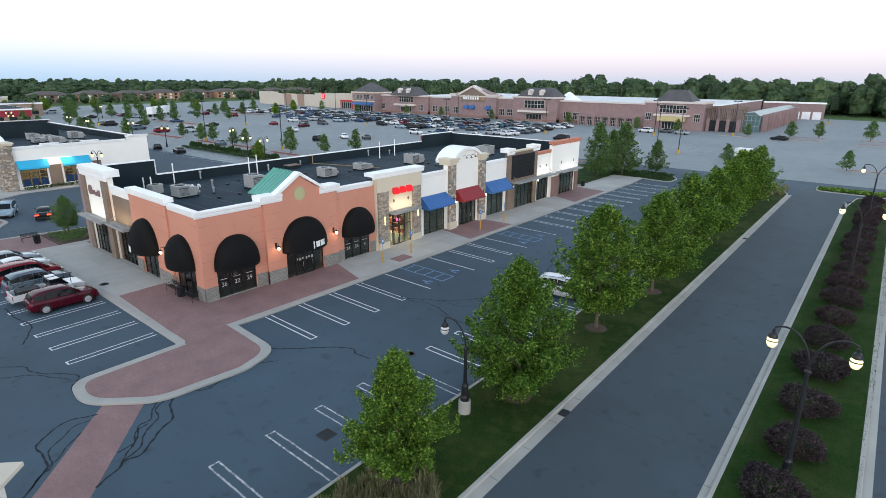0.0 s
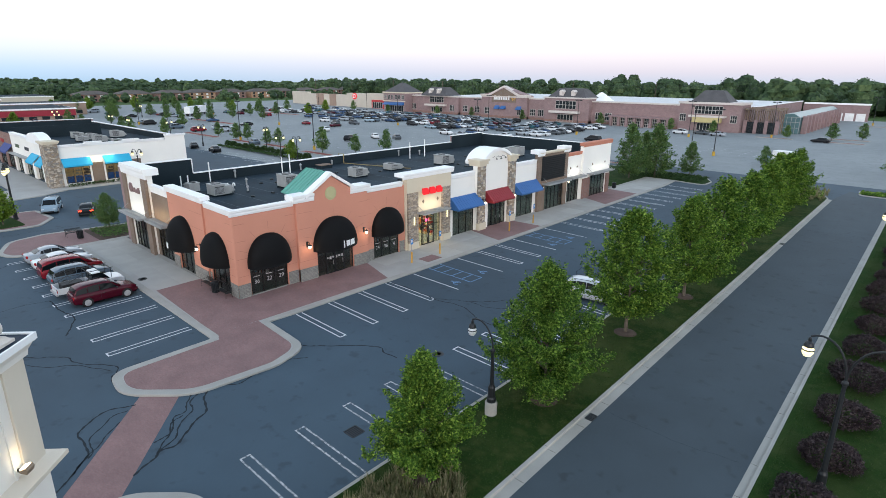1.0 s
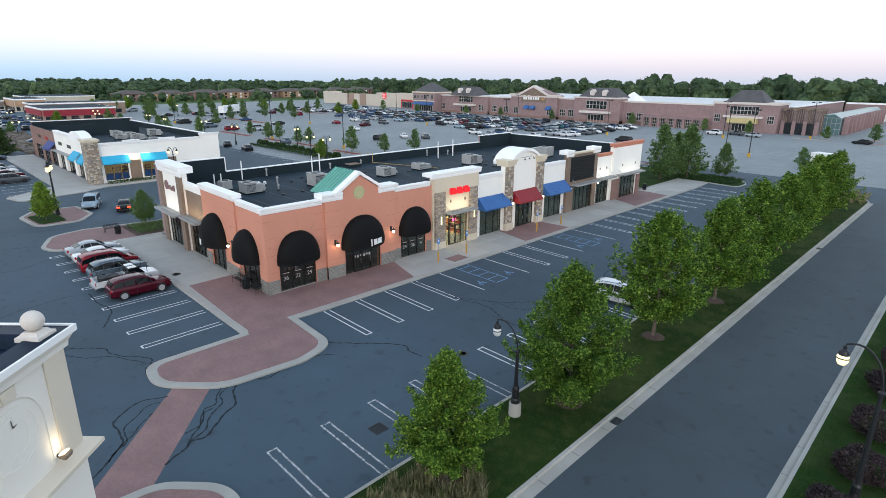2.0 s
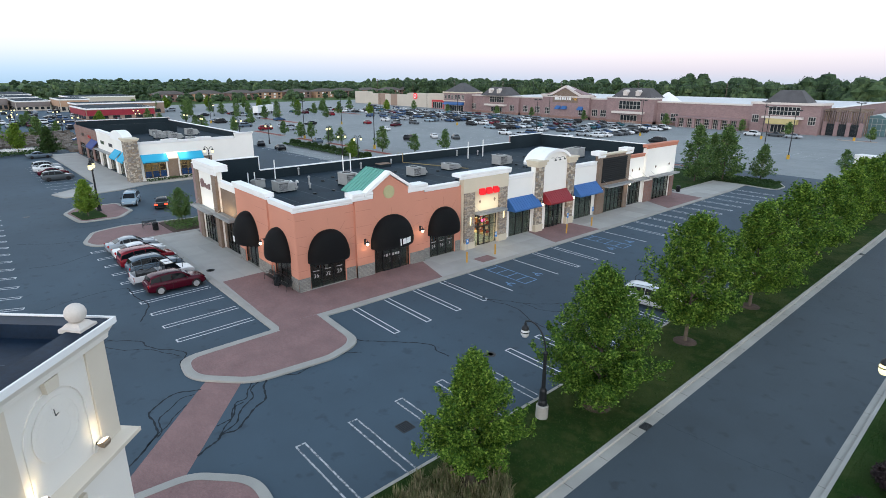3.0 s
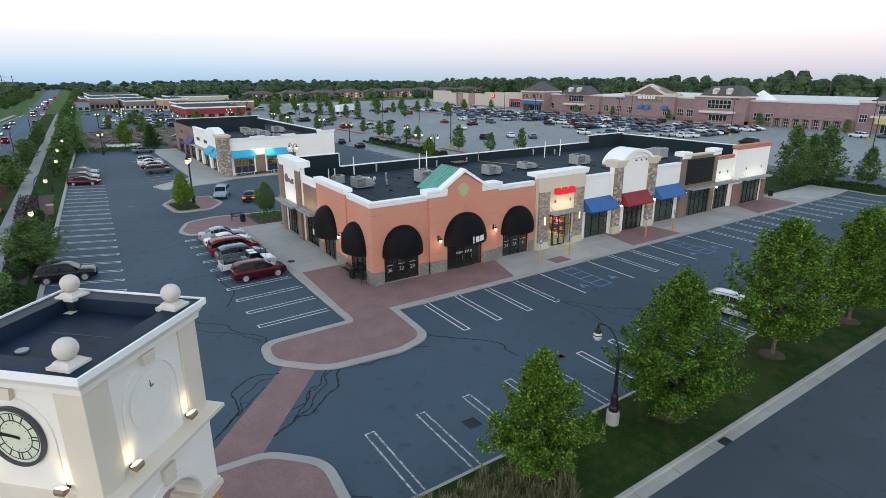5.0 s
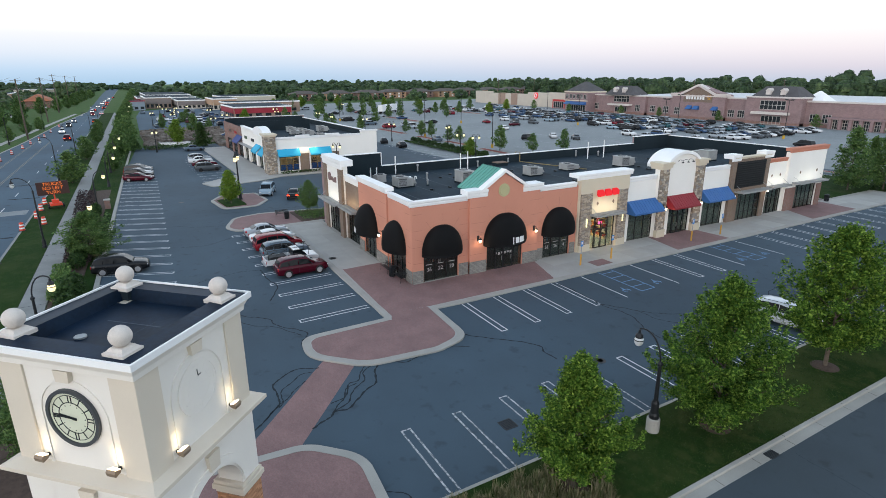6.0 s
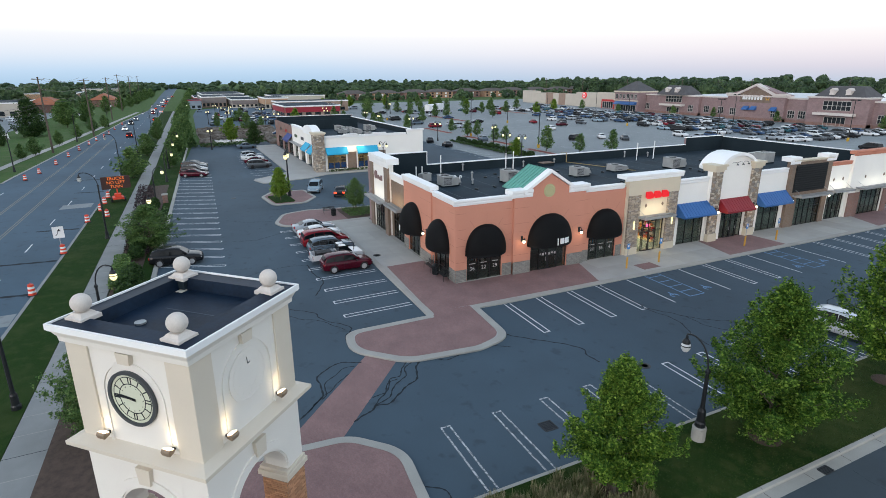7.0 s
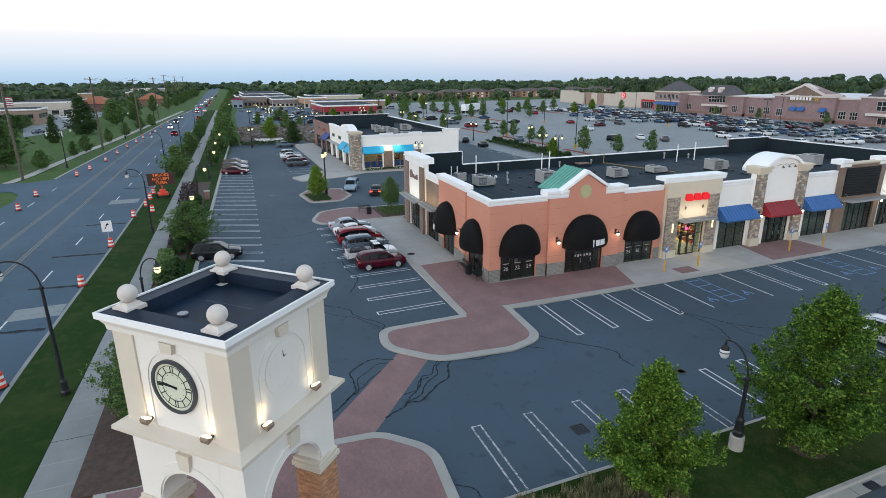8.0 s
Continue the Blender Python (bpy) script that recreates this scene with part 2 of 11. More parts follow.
BROWN_BRICK = bricks("brown_brick", (0.20, 0.135, 0.095), (0.155, 0.10, 0.07), (0.20, 0.17, 0.14))
RED_BRICK = bricks("red_brick", (0.26, 0.125, 0.095), (0.20, 0.095, 0.075), (0.22, 0.18, 0.16))
TAN_BRICK = bricks("tan_brick", (0.50, 0.27, 0.14), (0.36, 0.18, 0.095), (0.30, 0.25, 0.20))
PINK_BRICK = bricks("pink_brick", (0.275, 0.185, 0.182), (0.235, 0.158, 0.156), (0.26, 0.20, 0.195), 0.6, 0.25)
STONE = ledgestone("field_stone", [(0.28, 0.22, 0.16), (0.36, 0.31, 0.25), (0.20, 0.17, 0.14), (0.48, 0.42, 0.34), (0.25, 0.23, 0.21)], 0.40, 0.24)
LEDGE = ledgestone("ledge_stone", [(0.32, 0.26, 0.20), (0.40, 0.33, 0.26), (0.24, 0.20, 0.165), (0.34, 0.30, 0.26)], 0.42, 0.13)
MEMBRANE = paint("roof_membrane", (0.020, 0.034, 0.046), 0.8, var=0.35, big=0.22, fine=8, relief=0.1, spec=0.14)
MEMBRANE_WALL = paint("parapet_membrane", (0.018, 0.028, 0.035), 0.8, var=0.2, big=0.3, fine=6, relief=0.1, spec=0.1)
BLACK_CLOTH = paint("black_canvas", (0.006, 0.006, 0.007), 0.75, var=0.2, fine=60)
BLACK_METAL = paint("black_metal", (0.012, 0.014, 0.016), 0.45, var=0.2, fine=20)
GREY_METAL = paint("grey_metal", (0.34, 0.35, 0.35), 0.5, 0.3, var=0.1)
LIGHT_METAL = paint("light_metal", (0.36, 0.365, 0.355), 0.55, 0.15, var=0.14, big=1.5)
GREEN_ROOF = paint("green_metal_roof", (0.13, 0.36, 0.29), 0.45, 0.2, var=0.08)
BLUE_ROOF = paint("blue_metal_awning", (0.045, 0.14, 0.36), 0.4, 0.2, var=0.1)
RED_ROOF = paint("red_metal_awning", (0.26, 0.022, 0.03), 0.4, 0.2, var=0.1)
TURQ = paint("turquoise_canvas", (0.03, 0.36, 0.58), 0.7, var=0.08)
SLATE = paint("grey_shingle", (0.085, 0.082, 0.085), 0.85, var=0.2, fine=6)
GLASS_DARK = glass("shop_glass", (0.58, 0.63, 0.60))
GLASS_CLEAR = glass("clear_glass", (0.75, 0.77, 0.75))
DARK_ROOM = paint("dark_interior", (0.20, 0.245, 0.245), 0.9)
WARM_ROOM = paint("warm_interior", (0.62, 0.50, 0.28), 0.9)
TRUNK = paint("bark", (0.11, 0.088, 0.068), 0.95, var=0.3, big=3, fine=20, relief=0.8)
LEAF = leaf_mat("maple_leaf", (0.022, 0.066, 0.011), (0.090, 0.184, 0.024), (0.275, 0.400, 0.066))
LEAF_DARK = leaf_mat("dark_leaf", (0.024, 0.054, 0.020), (0.045, 0.090, 0.028), (0.085, 0.14, 0.042))
LEAF_MID = leaf_mat("mid_leaf", (0.050, 0.105, 0.036), (0.105, 0.190, 0.060), (0.20, 0.29, 0.095))
# distance haze is put into this leaf colour of the far woods
LEAF_HAZED = leaf_mat("hazed_wood_leaf", (0.055, 0.100, 0.058), (0.078, 0.130, 0.072), (0.115, 0.172, 0.088), 0.07)
LEAF_PURPLE = leaf_mat("barberry_leaf", (0.023, 0.016, 0.020), (0.048, 0.033, 0.038), (0.108, 0.080, 0.084))
LEAF_LIME = leaf_mat("lime_leaf", (0.085, 0.165, 0.02), (0.15, 0.25, 0.03), (0.25, 0.35, 0.06))
GRASS_BLADE = leaf_mat("ornamental_grass", (0.09, 0.12, 0.05), (0.19, 0.19, 0.10), (0.42, 0.35, 0.25))
LAMP_GLOBE = glow("lamp_globe", (1.0, 0.87, 0.46), 1.05)
SCONCE_GLOBE = glow("sconce_globe", (1.0, 0.86, 0.60), 4.0)
GLOBE_OFF = paint("frosted_globe", (0.62, 0.63, 0.62), 0.3, var=0.05)
SIGN_RED = glow("red_sign_face", (0.75, 0.012, 0.02), 0.35)
SIGN_WHITE = paint("white_sign_face", (0.75, 0.75, 0.74), 0.6)
TOWER_STUCCO = paint("tower_stucco", (0.76, 0.72, 0.66), 0.9, var=0.05, big=0.4, fine=45, relief=0.2)
TOWER_TRIM = paint("tower_trim_stucco", (0.64, 0.57, 0.47), 0.9, var=0.06, big=0.5, fine=45, relief=0.2)


# ---------------------------------------------------------------- builders
def box(bm, x0, y0, z0, x1, y1, z1):
    r = bmesh.ops.create_cube(bm, size=1.0)["verts"]
    bmesh.ops.scale(bm, vec=(x1 - x0, y1 - y0, z1 - z0), verts=r)
    bmesh.ops.translate(bm, vec=((x0 + x1) / 2, (y0 + y1) / 2, (z0 + z1) / 2), verts=r)
    return r


def rod(bm, a, b, r0, r1=None, seg=10, caps=True):
    a, b = Vector(a), Vector(b)
    r1 = r0 if r1 is None else r1
    d = b - a
    q = d.to_track_quat("Z", "Y").to_matrix().to_4x4()
    m = Matrix.Translation((a + b) / 2) @ q
    return bmesh.ops.create_cone(bm, cap_ends=caps, segments=seg, radius1=r0, radius2=r1, depth=d.length, matrix=m)["verts"]


def ball(bm, c, r, seg=16, rings=10, squash=1.0):
    m = Matrix.Translation(c) @ Matrix.Diagonal((r, r, r * squash, 1))
    return bmesh.ops.create_uvsphere(bm, u_segments=seg, v_segments=rings, radius=1.0, matrix=m)["verts"]


def prism(bm, poly, z0, z1):
    lo = [bm.verts.new((x, y, z0)) for x, y in poly]
    hi = [bm.verts.new((x, y, z1)) for x, y in poly]
    bm.faces.new(hi)
    bm.faces.new(lo[::-1])
    n = len(poly)
    for i in range(n):
        bm.faces.new((lo[i], lo[(i + 1) % n], hi[(i + 1) % n], hi[i]))


def sheet(bm, poly, z):
    bm.faces.new([bm.verts.new((x, y, z)) for x, y in poly])


def extrude_profile(bm, prof, a, b, axis="y"):
    """A closed profile (u out, v up) swept along y or x from a to b."""
    def at(u, v, s):
        return (u, s, v) if axis == "y" else (s, u, v)
    p = [bm.verts.new(at(u, v, a)) for u, v in prof]
    q = [bm.verts.new(at(u, v, b)) for u, v in prof]
    n = len(prof)
    bm.faces.new(p)
    bm.faces.new(q[::-1])
    for i in range(n):
        bm.faces.new((p[i], q[i], q[(i + 1) % n], p[(i + 1) % n]))


def lathe(bm, prof, c=(0, 0, 0), seg=16):
    rings = []
    for r, z in prof:
        rings.append([bm.verts.new((c[0] + r * math.cos(2 * math.pi * k / seg), c[1] + r * math.sin(2 * math.pi * k / seg), c[2] + z)) for k in range(seg)])
    for i in range(len(rings) - 1):
        for k in range(seg):
            bm.faces.new((rings[i][k], rings[i][(k + 1) % seg], rings[i + 1][(k + 1) % seg], rings[i + 1][k]))
    bm.faces.new(rings[0][::-1])
    bm.faces.new(rings[-1])


def tube(bm, pts, r, seg=8):
    """One smooth pipe along a line of points."""
    P = [Vector(p) for p in pts]
    rings, ref = [], Vector((0.31, 0.47, 0.83))
    for i, p in enumerate(P):
        d = (P[min(i + 1, len(P) - 1)] - P[max(i - 1, 0)]).normalized()
        if abs(d.dot(ref)) > 0.97:
            ref = Vector((0.9, -0.3, 0.2))
        u = d.cross(ref).normalized()
        v = d.cross(u)
        rings.append([bm.verts.new(p + (u * math.cos(2 * math.pi * k / seg) + v * math.sin(2 * math.pi * k / seg)) * r) for k in range(seg)])
    for a, b in zip(rings, rings[1:]):
        for k in range(seg):
            bm.faces.new((a[k], a[(k + 1) % seg], b[(k + 1) % seg], b[k]))
    bm.faces.new(rings[0][::-1])
    bm.faces.new(rings[-1])


def finish(bm, name, smooth=False):
    me = bpy.data.meshes.new(name)
    bmesh.ops.recalc_face_normals(bm, faces=bm.faces)
    bm.to_mesh(me)
    bm.free()
    if smooth:
        me.polygons.foreach_set("use_smooth", [True] * len(me.polygons))
    return me


def part(name, bm, material, parent, label="", smooth=False, bevel=0.0):
    if bevel:
        es = [e for e in bm.edges if len(e.link_faces) == 2 and e.calc_face_angle(0) > 0.6]
        bmesh.ops.bevel(bm, geom=es, offset=bevel, segments=1, affect="EDGES", clamp_overlap=True)
    ob = new(name, finish(bm, name, smooth))
    ob.data.materials.append(material)
    ob.parent = parent
    if label:
        ob["label"] = label
    return ob


def thing(name, label, category, group="", at=(0, 0, 0), turn=0.0, kind=""):
    ob = new(name)
    ob.empty_display_size = 0.2
    ob.matrix_basis = pose(*at, 0, 0, turn)
    return tagged(ob, label, category, group, kind)


def setting(name, bm, material, label, category, kind="structure"):
    ob = part(name, bm, material, None, label)
    return tagged(ob, label, category, "", kind)


def rounded(pts, n=8):
    """A closed outline from (x, y, radius) corners."""
    out, m = [], len(pts)
    for i in range(m):
        p, a, b = (Vector(pts[j % m][:2]) for j in (i, i - 1, i + 1))
        r = pts[i][2]
        if r <= 0:
            out.append(tuple(p))
            continue
        u, v = (a - p).normalized(), (b - p).normalized()
        half = u.angle(v) / 2
        d = min(r / max(math.tan(half), 1e-3), 0.49 * (a - p).length, 0.49 * (b - p).length)
        s, e = p + u * d, p + v * d
        for k in range(n + 1):
            t = k / n
            out.append(tuple((1 - t) ** 2 * s + 2 * t * (1 - t) * p + t * t * e))
    return out


def inset(poly, d):
    n = len(poly)
    area = sum(poly[i][0] * poly[(i + 1) % n][1] - poly[(i + 1) % n][0] * poly[i][1] for i in range(n))
    sgn = 1 if area > 0 else -1
    out = []
    for i in range(n):
        p, a, b = Vector(poly[i]), Vector(poly[i - 1]), Vector(poly[(i + 1) % n])
        u, v = (p - a).normalized(), (b - p).normalized()
        n1, n2 = Vector((-u.y, u.x)) * sgn, Vector((-v.y, v.x)) * sgn
        k = n1 + n2
        k = k / max(k.length_squared / 2, 0.35)
        out.append(tuple(p + k * d))
    return out


def kerb_ring(bm, poly, w, h, z=0.0):
    inn = inset(poly, w)
    out2 = inset(poly, 0.03)
    n = len(poly)
    L = [[bm.verts.new((x, y, zz)) for x, y in pl] for pl, zz in ((poly, z), (poly, z + h - 0.03), (out2, z + h), (inn, z + h), (inn, z))]
    for a, b in zip(L, L[1:]):
        for i in range(n):
            bm.faces.new((a[i], a[(i + 1) % n], b[(i + 1) % n], b[i]))
    return inn


def island(name, poly, fill, label, category, w=0.18, h=0.14, fill_label=""):
    top = thing(name, label, category, kind="structure")
    bm = bmesh.new()
    inn = kerb_ring(bm, poly, w, h)
    part("kerb", bm, CONCRETE_KERB, top, "pale concrete kerb")
    bm = bmesh.new()
    prism(bm, inn, -0.05, h - 0.015)
    part("surface", bm, fill, top, fill_label)
    return top


def ribbon(bm, pts, w, z):
    """A flat strip along a line, with slightly changing width."""
    rows = []
    for i, p in enumerate(pts):
        a, b = Vector(pts[max(i - 1, 0)]), Vector(pts[min(i + 1, len(pts) - 1)])
        d = (b - a).normalized()
        nrm = Vector((-d.y, d.x)) * w * (0.5 + 0.22 * math.sin(i * 2.3))
        q = Vector(p)
        rows.append((bm.verts.new((*(q + nrm), z)), bm.verts.new((*(q - nrm), z))))
    for (a, b), (c, d) in zip(rows, rows[1:]):
        bm.faces.new((a, b, d, c))


def wobble(pts, seed, step=0.5, amp=0.1):
    rnd = random.Random(seed)
    out = []
    for a, b in zip(pts, pts[1:]):
        a, b = Vector(a), Vector(b)
        n = max(2, int((b - a).length / step))
        d = (b - a).normalized()
        for k in range(n):
            q = a.lerp(b, k / n)
            if k:
                q = q + Vector((-d.y, d.x)) * rnd.uniform(-amp, amp)
            out.append(tuple(q))
    out.append(tuple(pts[-1]))
    return out
# ---------------------------------------------------------------- the ground
bm = bmesh.new()
sheet(bm, [(1450 * math.cos(math.pi * k / 48), 1450 * math.sin(math.pi * k / 48)) for k in range(96)], -0.12)
setting("ground", bm, LAWN_SKY_PALE, "dark green grassy land reaching to the horizon", "ground")


# kerb of the street's far side, from the distance to the driveway
FAR_KERB = [(-340, -14.0), (-263, -21.0), (-194, -25.4), (-160.6, -28.3), (-133.4, -30.2), (-122.1, -31.0), (-114.9, -31.4)]


def street_y(x, off):
    """The main street runs a little askew of the shops."""
    return off + 1.0 - 0.030 * (x + 35)


bm = bmesh.new()
sheet(bm, [(70, -10.5), (70, 112), (-61, 112), (-61, 58), (-160, 58), (-160, 0.5), (-120, -3.0), (-50, -7.2), (-21, -8.5), (-8, -9)], 0.0)
setting("parking_lot", bm, ASPHALT, "dark grey asphalt parking lot with sealed cracks", "parking lot")
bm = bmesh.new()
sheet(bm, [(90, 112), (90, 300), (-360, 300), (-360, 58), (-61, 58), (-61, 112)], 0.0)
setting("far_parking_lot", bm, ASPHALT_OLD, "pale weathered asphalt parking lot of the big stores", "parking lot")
bm = bmesh.new()
sheet(bm, [(80, -20.4), (-35.5, -16.9), (-62.3, -15.7), (-110, -13.9), (-700, street_y(-700, -17.2)), (-1400, street_y(-1400, -17.2)), (-1400, 8), (-700, -8)] + FAR_KERB + [(-112.8, -34.2), (-113.5, -60), (-113.5, -130), (-104, -130), (-104, -37), (-103.8, -35.3), (-100.6, -33.5), (-95.4, -32.7), (-80, -33.8), (80, street_y(80, -38.5))], -0.03)
setting("road", bm, ASPHALT_ROAD, "wide grey asphalt main street with worn lane marks", "road")

bm = bmesh.new()
sheet(bm, [(-199, 3.2), (-290, 6.0), (-335, 9.5), (-361, 30), (-361, 58.5), (-205, 58.5), (-198, 30)], -0.005)
setting("west_parking_lot", bm, ASPHALT_ROAD, "grey asphalt parking lot beyond the pond", "parking lot")

# kerbs, gutter and grass strip along the drive
strip = rounded([(-13.65, 1.0, 0), (-8.45, 1.0, 0), (-9.4, 96.5, 3.0), (-11.5, 102.5, 4.0), (-16.5, 104.5, 3.0), (-18.0, 99.0, 3.0), (-14.2, 88.0, 6.0)])
island("tree_strip", strip, GRASS_STRAW, "long grass strip with kerb between parking lot and drive", "grass strip", 0.2)
bm = bmesh.new()
sheet(bm, [(-8.45, 1.0), (-7.9, 1.0), (-8.92, 96.5), (-9.4, 96.5)], 0.004)
setting("gutter", bm, CONCRETE_KERB, "pale concrete gutter along the drive", "gutter")
med = rounded([(-0.29, 1.0, 0), (4.95, 1.0, 0), (3.4, 97.0, 0), (2.6, 100.5, 1.5), (-0.9, 100.5, 1.5), (-1.7, 92.0, 2.0)])
island("median", med, GRASS, "grass median with a row of clipped shrubs", "median", 0.2)
bm = bmesh.new()
sheet(bm, [(-0.62, 1.0), (-0.29, 1.0), (-1.74, 96.0), (-2.1, 96.0)], 0.004)
sheet(bm, [(4.96, 1.0), (5.33, 1.0), (3.78, 97.0), (3.41, 97.0)], 0.004)
setting("gutter", bm, CONCRETE_KERB, "pale concrete gutter along the median", "gutter")
# greyer sheet on both sides of the median: weaker blue sky reflection put into the colour
bm = bmesh.new()
sheet(bm, [(-7.9, 1.0), (-0.62, 1.0), (-2.1, 96.0), (-2.1, 102.0), (-8.0, 106.0), (-9.0, 96.5)], 0.003)
sheet(bm, [(5.33, 1.0), (14.0, 1.0), (14.0, 108.0), (3.6, 108.0), (3.78, 97.0)], 0.003)
setting("drive", bm, ASPHALT_LESS_SKY, "smooth grey asphalt drive beside the median", "road")
# walk and plaza
plaza = rounded([(-37.0, 95.6, 0), (-32.0, 95.6, 0), (-31.5, 90.0, 0), (-31.5, 18.0, 0), (-31.6, 15.72, 0.2), (-26.2, 15.3, 2.0), (-25.4, 12.5, 2.5), (-25.9, 7.4, 3.0), (-28.9, 4.6, 2.5), (-31.9, 5.0, 1.4), (-31.95, 11.5, 0.3), (-63.0, 12.2, 0), (-63.0, 17.0, 0), (-37.5, 17.0, 0), (-37.5, 82.0, 0)])
plaza_walk = island("pavement", plaza, CONCRETE, "concrete walk round the shops with pale kerb", "pavement", 0.55, 0.13)


def over(name, poly, material, label, z=0.13):
    bm = bmesh.new()
    sheet(bm, poly, z)
    return part(name, bm, material, plaza_walk, label)


over("brick_paving", [(-32.05, 27.9), (-37.3, 29.6), (-37.3, 16.7), (-44.0, 16.7), (-43.9, 12.6), (-32.5, 12.0), (-32.2, 15.6)], PAVER, "reddish brick paving", 0.121)
bulb = rounded([(-32.5, 12.0, 0), (-32.2, 15.2, 0), (-26.7, 14.75, 1.7), (-25.95, 12.4, 2.1), (-26.45, 7.7, 2.6), (-29.1, 5.15, 2.2), (-31.3, 5.55, 1.0), (-31.4, 11.8, 0)])
over("brick_paving", bulb, PAVER, "reddish brick paving with rounded end", 0.125)
over("brick_paving", [(-32.05, 44.4), (-32.05, 52.9), (-37.3, 52.6), (-37.3, 45.6)], PAVER, "reddish brick paving", 0.121)
over("brick_paving", [(-32.05, 69.5), (-32.05, 80.0), (-37.3, 80.5), (-37.3, 72.0)], PAVER, "reddish brick paving", 0.121)
# crosswalk between the two brick corners
bm = bmesh.new()
sheet(bm, [(-28.5, 5.75), (-26.75, 7.1), (-20.2, 1.6), (-20.6, -1.4)], 0.005)
setting("crosswalk", bm, PAVER, "reddish brick crosswalk strip across the asphalt", "crosswalk")
# the tower's own corner
tower_isl = rounded([(-20.9, -10.8, 0), (-20.6, -2.0, 1.0), (-20.3, 2.0, 2.2), (-18.0, 4.2, 2.5), (-9.0, 3.3, 3.0), (-9.0, -9.8, 0)])
island("tower_plaza", tower_isl, PAVER, "brick paved corner with kerb round the clock tower", "plaza", 0.5, 0.13)
# ---------------------------------------------------------------- shop building parts
# a face of a building: "y" runs along y at x = plane looking to +x; "x" runs along x at y = plane looking to -y
# (a third and fourth number: how far the face runs askew per metre, and from where)
def fpt(F, s, d, z):
    k = F[1] + (F[2] * (s - F[3]) if len(F) > 2 else 0.0)
    return (k + d, s, z) if F[0] == "y" else (s, k - d, z)


def proud(F, d):
    return (F[0], F[1] + (d if F[0] == "y" else -d), *F[2:])


def fbox(bm, F, s0, s1, d0, d1, z0, z1):
    fplate(bm, F, [(s0, z0), (s1, z0), (s1, z1), (s0, z1)], d0, d1)


def fprism(bm, F, prof, s0, s1):
    """A profile of (d, z) swept along the face."""
    p = [bm.verts.new(fpt(F, s0, d, z)) for d, z in prof]
    q = [bm.verts.new(fpt(F, s1, d, z)) for d, z in prof]
    n = len(prof)
    bm.faces.new(p)
    bm.faces.new(q[::-1])
    for i in range(n):
        bm.faces.new((p[i], q[i], q[(i + 1) % n], p[(i + 1) % n]))


def fplate(bm, F, outline, d0, d1):
    """An outline of (s, z) with thickness from d0 to d1."""
    p = [bm.verts.new(fpt(F, s, d0, z)) for s, z in outline]
    q = [bm.verts.new(fpt(F, s, d1, z)) for s, z in outline]
    n = len(outline)
    bm.faces.new(p)
    bm.faces.new(q[::-1])
    for i in range(n):
        bm.faces.new((p[i], q[i], q[(i + 1) % n], p[(i + 1) % n]))


def wall(parent, F, s0, s1, z0, z1, material, holes=(), front=0.0, back=-0.3, name="wall", label=""):
    """One solid wall; holes are (s0, s1, z0, z1) and go through it."""
    ss = sorted({s0, s1, *[min(max(h[k], s0), s1) for h in holes for k in (0, 1)]})
    zs = sorted({z0, z1, *[min(max(h[k], z0), z1) for h in holes for k in (2, 3)]})
    solid = {(i, j) for i in range(len(ss) - 1) for j in range(len(zs) - 1) if not any(h[0] < (ss[i] + ss[i + 1]) / 2 < h[1] and h[2] < (zs[j] + zs[j + 1]) / 2 < h[3] for h in holes)}
    bm = bmesh.new()
    V = {}

    def v(i, j, k):
        if (i, j, k) not in V:
            V[i, j, k] = bm.verts.new(fpt(F, ss[i], (back, front)[k], zs[j]))
        return V[i, j, k]
    for i, j in solid:
        for k in (0, 1):
            bm.faces.new((v(i, j, k), v(i + 1, j, k), v(i + 1, j + 1, k), v(i, j + 1, k)))
        for di, dj, p, q in ((-1, 0, (i, j), (i, j + 1)), (1, 0, (i + 1, j), (i + 1, j + 1)), (0, -1, (i, j), (i + 1, j)), (0, 1, (i, j + 1), (i + 1, j + 1))):
            if (i + di, j + dj) not in solid:
                bm.faces.new((v(*p, 0), v(*q, 0), v(*q, 1), v(*p, 1)))
    return part(name, bm, material, parent, label)


def coping(parent, F, s0, s1, z0, z1, front, back=-0.35, material=None, ends=True):
    """A stepped parapet moulding."""
    bm = bmesh.new()
    h = z1 - z0
    prof = [(back, z0 + 0.35 * h), (back, z1), (front + 0.16, z1), (front + 0.16, z1 - 0.3 * h), (front + 0.10, z1 - 0.45 * h), (front + 0.10, z1 - 0.7 * h), (front + 0.05, z0), (-0.05 + front, z0), (-0.05 + front, z0 + 0.35 * h)]
    e = 0.2 if ends else 0.0
    fprism(bm, F, prof, s0 - e, s1 + e)
    return part("coping", bm, material or CAP_WHITE, parent, "", bevel=0.015)


